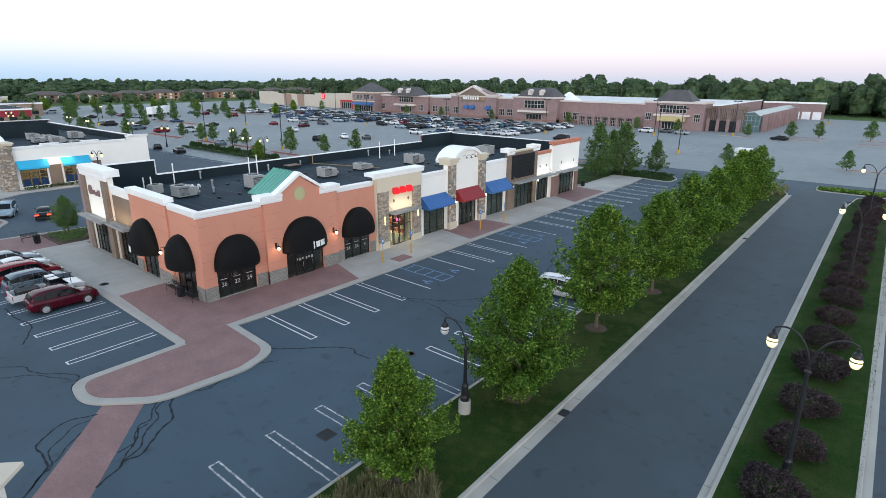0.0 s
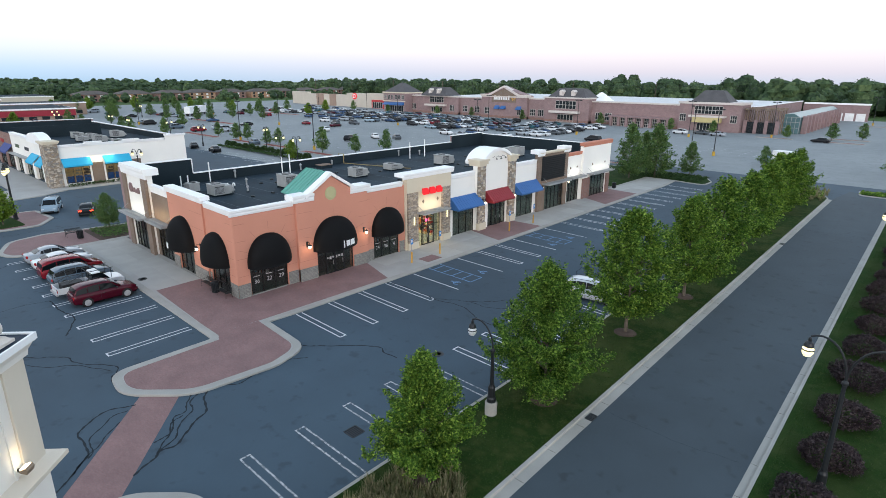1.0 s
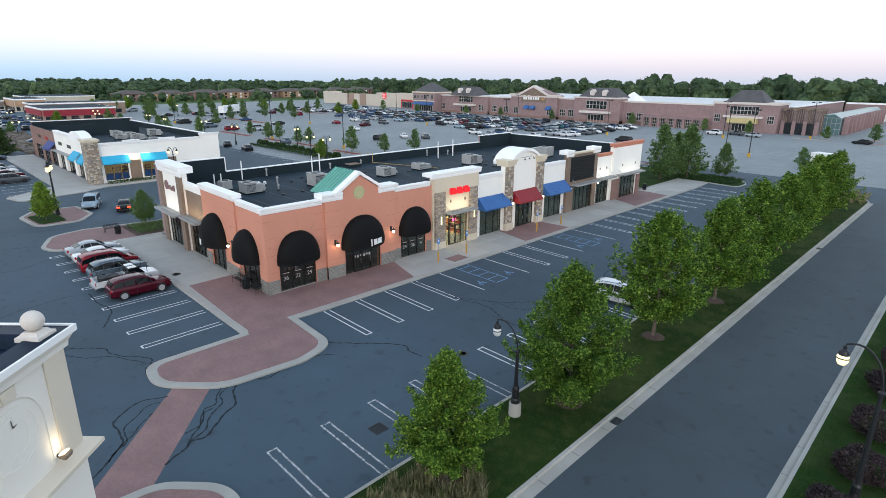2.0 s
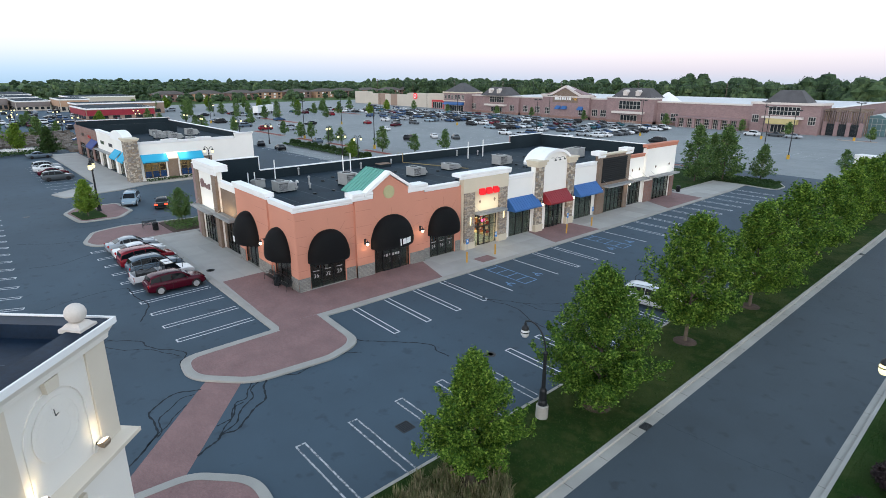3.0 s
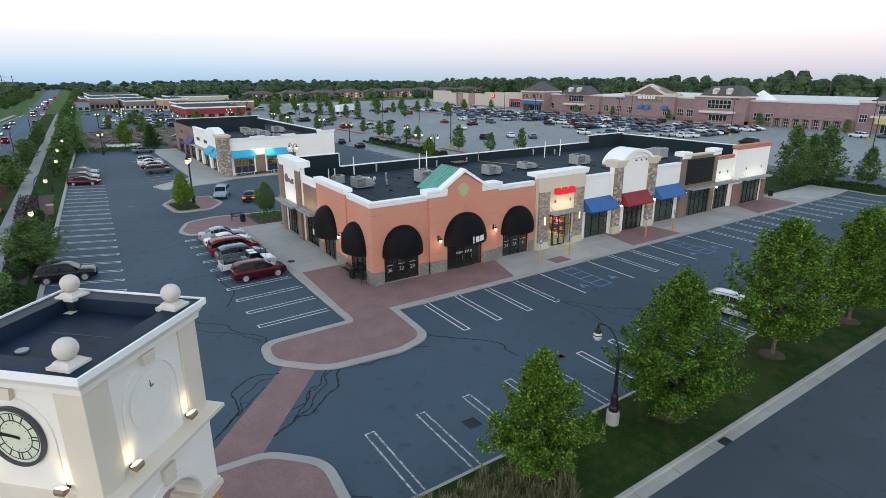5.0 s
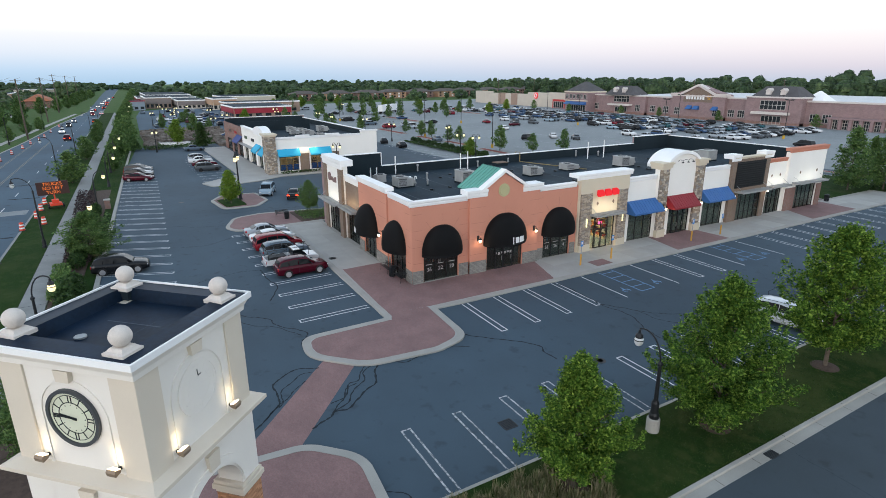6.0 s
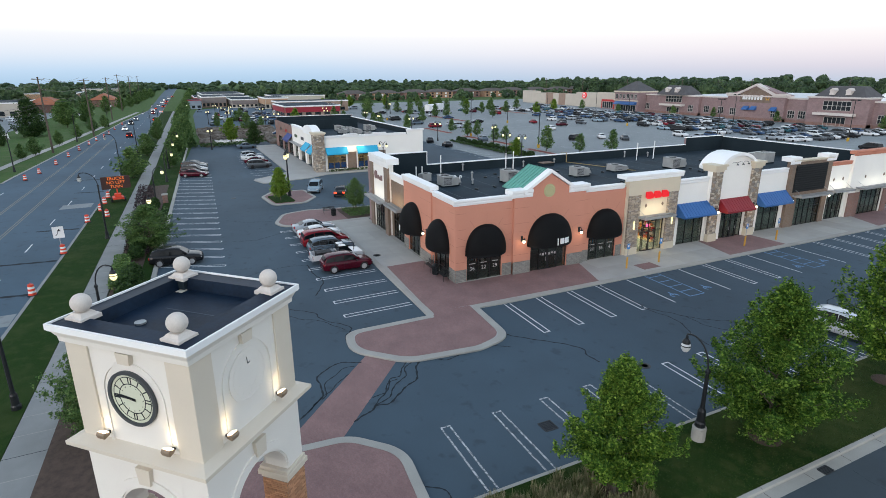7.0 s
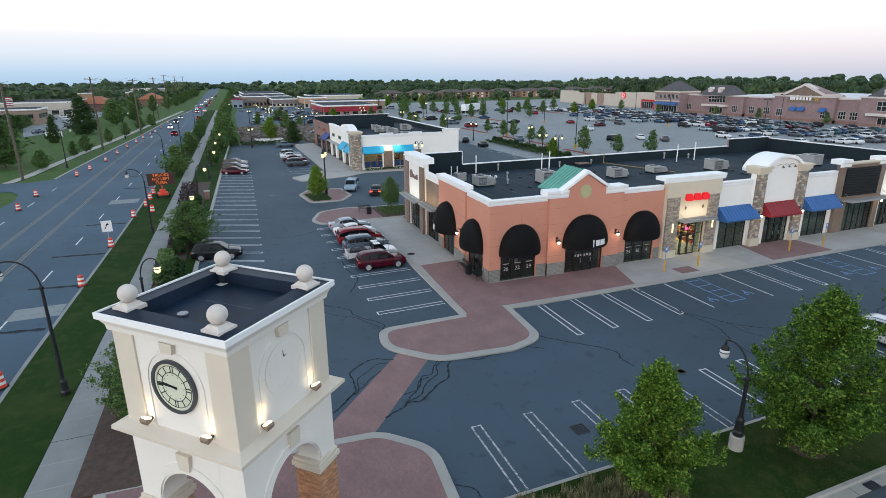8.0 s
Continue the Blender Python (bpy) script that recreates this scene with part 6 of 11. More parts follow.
bm = bmesh.new()
box(bm, -202, 203.02, 7.0, -50.92, 290, 7.4)
part("roof", bm, paint("white_roof", (0.6, 0.6, 0.6), 0.7), W, "pale flat roof")
bm = bmesh.new()
fplate(bm, FW, [(-157.2, 9.1), (-132.8, 9.1), (-132.8, 9.4), (-138.5, 10.9), (-145, 13.0), (-151.5, 10.9), (-157.2, 9.4)], -3, 1.5)
part("gable", bm, PINK_BRICK, W, "pinkish brick gable")
bm = bmesh.new()
for sg in (-1, 1):
    fplate(bm, FW, [(-145 + sg * 12.6, 9.2), (-145 + sg * 12.6, 9.9), (-145 + sg * 8.0, 9.9), (-145, 13.5), (-145, 12.7), (-145 + sg * 7.6, 9.2)], -0.5, 2.1)
part("gable_trim", bm, STORE_TRIM, W, "cream gable moulding")
bm = bmesh.new()
fplate(bm, FW, [(-151.5, 6.6), (-138.5, 6.6), (-138.5, 9.6), (-145, 12.2), (-151.5, 9.6)], 1.5, 1.56)
part("sign_panel", bm, BROWN_BRICK, W, "brown gable panel")
for k in range(7):
    bm = bmesh.new()
    s = -150.3 + 1.25 * k
    fbox(bm, FW, s, s + (1.1 if k == 0 else 0.8), 1.57, 1.7, 7.6, 9.3 if k in (0, 2, 6) else 8.9)
    part("sign_shape", bm, SIGN_WHITE, W, "white logo block")
bm = bmesh.new()
for k in range(6):
    a = math.pi * k / 3
    u = Vector((math.cos(a), math.sin(a)))
    v = Vector((-u.y, u.x)) * 0.13
    c = Vector((-139.9, 8.4))
    fplate(bm, FW, [tuple(c + u * 0.3 + v), tuple(c + u * 1.0 + v), tuple(c + u * 1.0 - v), tuple(c + u * 0.3 - v)], 1.57, 1.7)
part("sign_shape", bm, paint("amber_sign", (0.6, 0.32, 0.04), 0.5), W, "amber spark shape")
for a, b, rx in ((-194, -177.4, 4.5), (-122.6, -105.6, 4.0)):
    bm = bmesh.new()
    hip_roof(bm, a, b, 197.6, 208, 9.4 if a > -130 else 8.4, 12.9 if a > -130 else 12.2, rx * 0.8, 3.5)
    part("mansard", bm, SLATE, W, "grey shingle mansard roof")
    for k in (-1, 1):
        c = (a + b) / 2 + k * 2.6
        bm = bmesh.new()
        z = 10.2 if a > -130 else 9.4
        box(bm, c - 0.8, 197.9, z, c + 0.8, 201, z + 1.4)
        extrude_profile(bm, [(c - 1.0, z + 1.4), (c + 1.0, z + 1.4), (c, z + 2.2)], 197.7, 202, "y")
        part("dormer", bm, STORE_TRIM, W, "small cream dormer")
    f = 2.5 if a > -130 else 0.0
    m_ = (a + b) / 2
    big_window(W, FW, m_ - 4.5, m_ + 4.5, 5.2, 8.2, 6, 2, f)
    big_window(W, FW, m_ - 3.5, m_ + 3.5, 0.2, 3.0, 5, 1, f)
    bm = bmesh.new()
    fbox(bm, FW, m_ - 6.5, m_ + 6.5, f, f + 2.0, 3.6, 4.4)
    part("entrance_canopy", bm, STORE_TRIM, W, "cream entrance canopy")
for s in (-201, -176, -169, -162, -154, -136.5, -131, -127, -101, -97):
    f = [q[3] for q in secs if q[0] <= s < q[1]][0]
    big_window(W, FW, s - 1.3, s + 1.3, 1.6, 4.2, 3, 2, f)
for k in range(3):
    bm = bmesh.new()
    s = -149.5 + 3.2 * k + (5 if k == 2 else 0)
    fprism(bm, FW, [(1.5, 5.2), (2.9, 4.0), (2.9, 3.8), (1.5, 3.8)], s, s + 2.4)
    part("awning", bm, BLUE_ROOF, W, "blue window awning")
# vehicle bays with awning canopy
for k in range(8):
    bm = bmesh.new()
    s = -94 + 3.0 * k
    fbox(bm, FW, s - 0.45, s + 0.45, 3.0, 4.0, 0, 3.2)
    part("canopy_pier", bm, PINK_BRICK, W, "brick canopy pier")
    if k < 7:
        big_window(W, FW, s + 0.5, s + 2.5, 0.1, 3.1, 3, 3, 2.9)
bm = bmesh.new()
fbox(bm, FW, -95, -72, 0.02, 4.2, 3.2, 3.7)
part("canopy", bm, PINK_BRICK, W, "brick bay canopy")
# garden entrance block
FG = ("x", 199.3)
wall(W, FG, -70.5, -50.6, 0, 8.8, PINK_BRICK, back=-10, label="pinkish brick wall")
bm = bmesh.new()
fbox(bm, FG, -70.9, -50.2, -10, 0.4, 8.8, 9.5)
part("cornice", bm, STORE_TRIM, W, "cream cornice")
bm = bmesh.new()
hip_roof(bm, -67.0, -54.6, 199.1, 208.5, 9.5, 13.2, 3.2, 3.2)
part("mansard", bm, SLATE, W, "grey shingle hip roof")
big_window(W, FG, -65.3, -56.3, 5.6, 8.2, 8, 2)
big_window(W, FG, -64.0, -57.6, 0.2, 2.6, 6, 1)
for s in (-69.0, -52.6):
    big_window(W, FG, s - 1, s + 1, 3.0, 5.4, 3, 2)
bm = bmesh.new()
fbox(bm, FG, -66.5, -54.8, 0, 2.2, 4.6, 5.2)
part("entrance_canopy", bm, STORE_TRIM, W, "cream entrance canopy")
bm = bmesh.new()
fbox(bm, FG, -65.2, -56.2, 0.02, 2.0, 2.9, 4.6)
part("entrance_sign", bm, paint("straw_panel", (0.5, 0.42, 0.2), 0.7), W, "straw coloured entrance panel")
wall(W, ("y", -50.6), 209.35, 290, 0, 7.6, PINK_BRICK, back=-0.3, label="pinkish brick side wall")
bm = bmesh.new()
box(bm, -51.2, 209.4, 7.6, -50.3, 290, 7.9)
part("coping", bm, CAP_WHITE, W, "white wall coping")
# garden yard: brick piers, brown pergola and iron fence
for k in range(4):
    x = -49.6 + 3.1 * k
    bm = bmesh.new()
    box(bm, x - 0.5, 201.5, 0, x + 0.5, 202.5, 4.2)
    part("garden_pier", bm, PINK_BRICK, W, "brick garden yard pier")
    bm = bmesh.new()
    for o in (-0.3, 0.3):
        rod(bm, (x + o, 202, 4.2), (x + o, 202, 7.3), 0.13, seg=8)
    part("pergola_post", bm, BROWN_BRICK, W, "brown pergola post")
    bm = bmesh.new()
    box(bm, x - 0.45, 200.6, 7.3, x + 0.45, 212.0, 7.8)
    part("pergola_beam", bm, BROWN_BRICK, W, "brown pergola beam")
    for j in range(4):
        bm = bmesh.new()
        rod(bm, (x, 204.6 + 2.4 * j, 0), (x, 204.6 + 2.4 * j, 7.3), 0.16, seg=8)
        part("pergola_post", bm, BROWN_BRICK, W)
    if k < 3:
        bm = bmesh.new()
        box(bm, x + 0.5, 201.9, 0.1, x + 2.6, 202.05, 3.6)
        part("iron_fence", bm, MATS["store_glass"], W, "dark iron yard fence")
        for j in range(8):
            bm = bmesh.new()
            box(bm, x + 0.6 + 0.25 * j, 201.84, 0.1, x + 0.66 + 0.25 * j, 201.9, 3.8)
            part("fence_bar", bm, BLACK_METAL, W)
bm = bmesh.new()
for y in (203.0, 206.5, 210.0):
    box(bm, -50.4, y - 0.15, 7.8, -39.4, y + 0.15, 8.0)
part("pergola_rail", bm, BROWN_BRICK, W, "brown pergola cross rails")
bm = bmesh.new()
extrude_profile(bm, [(-40.6, 0.05), (-35.6, 0.05), (-35.6, 5.2), (-37.6, 6.4), (-40.6, 6.0)], 209.5, 280, "y")
part("greenhouse", bm, paint("greenhouse_sheet", (0.085, 0.16, 0.17), 0.3), W, "blue-green glazed garden house")
for k in range(5):
    bm = bmesh.new()
    box(bm, -40.6 + 1.25 * k - 0.06, 209.38, 0.05, -40.6 + 1.25 * k + 0.06, 209.5, 5.3)
    part("glazing_bar", bm, GREY_METAL, W)
bm = bmesh.new()
for z in (1.8, 3.6, 5.2):
    box(bm, -40.6, 209.36, z, -35.6, 209.48, z + 0.12)
part("glazing_rail", bm, GREY_METAL, W)
for k in range(12):
    bm = bmesh.new()
    y = 212 + 5.8 * k
    box(bm, -35.4, y, 0, -33.9, y + 1.3, 5.6)
    part("fin_pier", bm, PINK_BRICK, W, "brick fin pier")
bm = bmesh.new()
box(bm, -35.5, 213.4, 0.0, -34.9, 281, 4.9)
part("fin_wall", bm, RED_BRICK, W, "brick yard wall")
wall(W, ("x", 292.0), -50.4, -26.6, 0, 6.6, PINK_BRICK, back=-3, label="pinkish brick rear wing")
bm = bmesh.new()
fbox(bm, ("x", 292.0), -50.2, -26.3, -3, 0.3, 6.6, 7.2)
part("cornice", bm, CAP_WHITE, W)
for k in range(3):
    bm = bmesh.new()
    fbox(bm, ("x", 292.0), -38.6 + 4.0 * k, -35.4 + 4.0 * k, 0, 0.06, 0, 3.2)
    part("bay_door", bm, SIGN_WHITE, W, "white roller door")
bm = bmesh.new()
hip_roof(bm, -113, -104.5, 212, 221, 7.4, 11.3, 4.0, 4.2)
part("skylight_roof", bm, CAP_WHITE, W, "white pyramid roof")

# second store, to the left of it
S2 = thing("big_store", "tan and white store with red round sign", "store")
FS = ("x", 207.0)
TAN = paint("tan_panel", (0.30, 0.215, 0.165), 0.85, var=0.08)
PALE = paint("pale_panel", (0.50, 0.45, 0.38), 0.85, var=0.06)
for a, b, z, m_ in ((-318, -302, 7.4, PALE), (-302, -292, 6.4, PALE), (-292, -285, 6.7, TAN), (-285, -279, 6.4, PALE), (-279, -273, 6.7, TAN), (-273, -263, 6.5, PALE), (-263, -245, 7.6, PALE), (-245, -226, 7.9, PALE)):
    wall(S2, FS, a, b, 0, z, m_, back=-3, front=0.3 if m_ is TAN else 0.0, label="tan store wall panel" if m_ is TAN else "pale store wall panel")
bm = bmesh.new()
rod(bm, fpt(FS, -255.5, 0.02, 6.0), fpt(FS, -255.5, 0.5, 6.0), 1.7, seg=28)
sg_ = part("sign_shape", bm, SIGN_RED, S2, "red round logo disc")
bm = bmesh.new()
hoop(bm, FS, (-255.5, 6.0), 0.7, 1.15, 0.5, 0.6, n=28)
part("sign_ring", bm, SIGN_WHITE, sg_)
bm = bmesh.new()
fbox(bm, FS, -240, -228, 0.02, 1.2, 0, 4.5)
part("entrance", bm, paint("red_panel", (0.4, 0.03, 0.03), 0.6), S2, "red store entrance")
big_window(S2, FS, -239, -231, 0.2, 3.4, 5, 1, 1.21)
# corner pavilion between the two stores
PV = thing("store_pavilion", "pinkish brick pavilion with grey hip roof", "store")
FP = ("x", 195.0)
wall(PV, FP, -218, -202.2, 0, 8.9, PINK_BRICK, back=-12, label="pinkish brick wall")
bm = bmesh.new()
fbox(bm, FP, -218.4, -202.1, -12.2, 0.4, 8.9, 9.5)
fbox(bm, FP, -218.2, -202.15, 0, 0.25, 4.9, 5.3)
part("cornice", bm, CREAM, PV)
bm = bmesh.new()
hip_roof(bm, -217.9, -202.3, 195.2, 207, 9.5, 13.9, 7.2, 5.2)
part("roof", bm, SLATE, PV, "grey shingle hip roof")
for k in range(6):
    big_window(PV, FP, -217.2 + 2.5 * k, -215.7 + 2.5 * k, 6.0, 8.0, 2, 1)
bm = bmesh.new()
fprism(bm, FP, [(0.0, 4.6), (2.0, 3.6), (2.0, 3.3), (0.0, 3.3)], -217, -203)
part("awning", bm, BLUE_ROOF, PV, "blue entrance awning")
big_window(PV, FP, -216.5, -203.5, 0.2, 3.0, 8, 1)

# ---------------------------------------------------------------- lesser buildings further off
def block(name, x0, y0, x1, y1, h, material, label, cap=None, wins=0, band=None):
    t = thing(name, label, "building", "distant buildings")
    bm = bmesh.new()
    box(bm, x0, y0, 0, x1, y1, h)
    part("wall", bm, material, t)
    bm = bmesh.new()
    box(bm, x0 - 0.2, y0 - 0.2, h, x1 + 0.2, y1 + 0.2, h + 0.5)
    part("roof", bm, cap or CAP_WHITE, t)
    bm = bmesh.new()
    box(bm, x0 + 0.4, y0 + 0.4, h + 0.5, x1 - 0.4, y1 - 0.4, h + 0.56)
    part("roof_deck", bm, MEMBRANE, t)
    if band:
        bm = bmesh.new()
        box(bm, x1, y0 + 0.3, h * 0.45, x1 + 0.3, y1 - 0.3, h * 0.95)
        box(bm, x0 + 0.3, y0 - 0.3, h * 0.45, x1 - 0.3, y0, h * 0.95)
        part("fascia", bm, band, t)
    for k in range(wins):
        y = y0 + (y1 - y0) * (k + 0.2) / wins
        bm = bmesh.new()
        box(bm, x1 - 0.2, y, 0.6, x1 + 0.06, y + (y1 - y0) * 0.6 / wins, min(2.8, h * 0.42))
        part("window", bm, MATS["store_glass"], t)
        x = x0 + (x1 - x0) * (k + 0.2) / wins
        bm = bmesh.new()
        ys = y0 if y0 > -4 else y1
        box(bm, x, ys - 0.2, 0.6, x + (x1 - x0) * 0.6 / wins, ys + 0.2, min(2.8, h * 0.42))
        part("window", bm, MATS["store_glass"], t)
    return t


RED_FASCIA = paint("red_fascia", (0.28, 0.02, 0.035), 0.6)
block("shop_row", -302, 44, -287, 80, 4.9, TAN, "tan stucco restaurant rear with flat roof", None, 4)
block("restaurant", -285, 42, -255, 67, 4.2, TAN, "low tan restaurant with wide red fascia", None, 6, RED_FASCIA)
block("shop_row", -352, 44.5, -326, 57, 5.4, PALE, "pale beige shop with flat roof", None, 5, paint("peach_fascia", (0.42, 0.27, 0.17), 0.8))
block("shop_row", -357, 4.5, -345, 13, 4.6, paint("blue_grey_wall", (0.22, 0.27, 0.32), 0.8), "blue-grey shop with red roof edge", RED_FASCIA, 3)
block("shop_row", -385, 29, -346, 43.5, 4.3, PALE, "pale shop row with dark fascia and flat roof", None, 6, paint("brown_fascia", (0.20, 0.17, 0.16), 0.7))
block("shop_row", -400, 14, -360, 27.5, 5.6, TAN, "tan shop row with brown fascia and flat roof", None, 6, MATS["brown_fascia"])
block("shop_row", -450, 12, -405, 46, 4.2, RED_BRICK, "dark red shop row with flat roof", None, 6, RED_FASCIA)
block("shop_row", -540, 20, -465, 50, 4.2, TAN, "tan shop row with flat roof", None, 6, paint("grey_fascia", (0.2, 0.2, 0.22), 0.7))
block("shop_row", -430, 60, -395, 95, 4.2, PALE, "pale shop block with flat roof", None, 5)
of = block("office", -274, -118, -258, -66, 5.6, TAN, "tan office with a dark ribbon window", None, 0)
bm = bmesh.new()
box(bm, -258.2, -117, 2.6, -257.9, -67.5, 4.1)
box(bm, -272, -66.1, 2.6, -260, -65.9, 4.1)
part("window_band", bm, MATS["store_glass"], of, "dark ribbon window")
si = thing("entrance_sign", "long low white sign wall on the lawn", "sign", "", (-204.4, -50.2, -0.12), 75)
bm = bmesh.new()
box(bm, -2.6, -0.2, 0.0, 2.6, 0.2, 0.4)
part("plinth", bm, CONCRETE_KERB, si)
bm = bmesh.new()
box(bm, -2.4, -0.16, 0.4, 2.4, 0.16, 1.7)
part("panel", bm, SIGN_WHITE, si, "white sign panel", bevel=0.03)
block("office", -360, -95, -320, -66, 6.0, PALE, "pale office with flat roof", None, 6)
block("office", -520, -90, -470, -60, 6.5, TAN_BRICK, "tan brick office with flat roof", None, 6)
block("office", -640, -70, -590, -40, 7.0, PALE, "pale office block with flat roof", None, 6)
ORANGE_TILE = paint("orange_tile", (0.34, 0.12, 0.06), 0.8, var=0.15)
for x0, y0, x1, y1 in ((-372, -69, -350, -54), (-430, -46, -404, -33)):
    t = thing("house", "low brick building with orange hip roof", "house", "distant buildings")
    bm = bmesh.new()
    box(bm, x0, y0, 0, x1, y1, 4.0)
    part("wall", bm, RED_BRICK, t)
    bm = bmesh.new()
    hip_roof(bm, x0 - 1, x1 + 1, y0 - 1, y1 + 1, 4.0, 7.5, 7, 7)
    part("roof", bm, ORANGE_TILE, t, "orange tile hip roof")
# row of brick flats beyond the big lot
BROWN_ROOF = paint("brown_shingle", (0.10, 0.085, 0.075), 0.9, var=0.2)
for k in range(11):
    y0 = 150 + k * 24 - 40
    t = thing("apartment_house", "two-storey brick flats with brown hip roof", "house", "row of flats")
    w, l = 13, 20
    x0 = -405 + (k % 3) * 3 - k * 2
    bm = bmesh.new()
    box(bm, x0 - w, y0, 0, x0, y0 + l, 4.7)
    part("wall", bm, TAN_BRICK if k % 2 else RED_BRICK, t)
    bm = bmesh.new()
    hip_roof(bm, x0 - w - 0.8, x0 + 0.8, y0 - 0.8, y0 + l + 0.8, 4.7, 6.9, 6.0, 6.5)
    part("roof", bm, BROWN_ROOF, t, "brown shingle hip roof")
    for j in range(5):
        for z in (0.8, 2.9):
            bm = bmesh.new()
            box(bm, x0 - 0.1, y0 + 1.5 + 3.8 * j, z, x0 + 0.06, y0 + 3.1 + 3.8 * j, z + 1.3)
            part("window", bm, SIGN_WHITE if j % 2 else MATS["store_glass"], t)
# ---------------------------------------------------------------- plants
def quads_mesh(name, P, U, V, material, extra=None):
    """Many small kite-shaped leaves from centres P and half-axes U, V."""
    n = len(P)
    co = np.empty((n, 4, 3), np.float32)
    co[:, 0], co[:, 1], co[:, 2], co[:, 3] = P - U, P + V * 0.55 - U * 0.1, P + U, P - V * 0.55 - U * 0.1
    if extra is not None:
        co = np.concatenate([co, extra.astype(np.float32)])
        n = len(co)
    me = bpy.data.meshes.new(name)
    me.vertices.add(4 * n)
    me.vertices.foreach_set("co", co.ravel())
    me.loops.add(4 * n)
    me.loops.foreach_set("vertex_index", np.arange(4 * n, dtype=np.int32))
    me.polygons.add(n)
    me.polygons.foreach_set("loop_start", np.arange(0, 4 * n, 4, dtype=np.int32))
    me.polygons.foreach_set("loop_total", np.full(n, 4, np.int32))
    me.materials.append(material)
    me.update()
    me.validate()
    return me


def leaf_axes(rs, n, size, droop=0.4):
    u = rs.normal(size=(n, 3))
    u[:, 2] *= 0.6
    u /= np.linalg.norm(u, axis=1)[:, None]
    w = rs.normal(size=(n, 3))
    w[:, 2] = np.abs(w[:, 2]) + droop
    v = np.cross(u, w)
    v /= np.linalg.norm(v, axis=1)[:, None]
    s = size * rs.uniform(0.6, 1.3, n)[:, None]
    return u * s, v * s


def crown_points(rs, h0, h1, r, n_clump, per, spread, peak=0.42, lumps=9):
    """Leaf positions in clumps round an uneven egg-shaped crown, with shoots that stand out."""
    a = rs.uniform(0, 2 * np.pi, n_clump)
    t = rs.beta(1.5, 1.5, n_clump)
    prof = np.where(t < peak, np.sqrt(np.maximum(1 - ((peak - t) / peak) ** 2, 0.12)), np.sqrt(np.maximum(1 - ((t - peak) / (1 - peak)) ** 2, 0.0)) * 0.85 + 0.15 * (1 - t))
    la, lt, ls = rs.uniform(0, 2 * np.pi, lumps), rs.uniform(0.1, 0.95, lumps), rs.uniform(-0.3, 0.28, lumps)
    d = np.zeros(n_clump)
    for i in range(lumps):
        da = np.angle(np.exp(1j * (a - la[i])))
        d += ls[i] * np.exp(-(da / 0.5) ** 2 - ((t - lt[i]) / 0.16) ** 2)
    rad = r * prof * (1 + d) * np.sqrt(rs.uniform(0.18, 1.0, n_clump))
    C = np.c_[rad * np.cos(a), rad * np.sin(a), h0 + (h1 - h0) * (t * 0.97)]
    C[:, 2] += rs.normal(0, 0.08, n_clump)
    P = np.repeat(C, per, axis=0) + rs.normal(size=(n_clump * per, 3)) * spread * np.array([1, 1, 0.8])
    return C, P


def limbs(bm, rs, h, r, trunk_h, n):
    rod(bm, (0, 0, -0.05), (0, 0, trunk_h), 0.035 * h ** 0.75 * 0.75, 0.024 * h ** 0.75 * 0.75, 9)
    rod(bm, (0, 0, trunk_h - 0.01), (0.05, 0.03, h * 0.82), 0.022 * h ** 0.75 * 0.75, 0.01, 7)
    for i in range(n):
        a, z = rs.uniform(0, 2 * np.pi), trunk_h * 0.9 + (h * 0.72 - trunk_h) * i / n
        l = r * rs.uniform(0.55, 0.9) * (1.0 - 0.45 * i / n)
        e = (l * math.cos(a), l * math.sin(a), z + l * rs.uniform(0.5, 0.9))
        rod(bm, (0, 0, z), e, 0.045, 0.012, 5)
        for _ in range(2):
            b = a + rs.uniform(-0.9, 0.9)
            m = (e[0] * 0.6, e[1] * 0.6, z + (e[2] - z) * 0.6)
            rod(bm, m, (m[0] + 0.4 * l * math.cos(b), m[1] + 0.4 * l * math.sin(b), m[2] + 0.35 * l), 0.02, 0.006, 4)


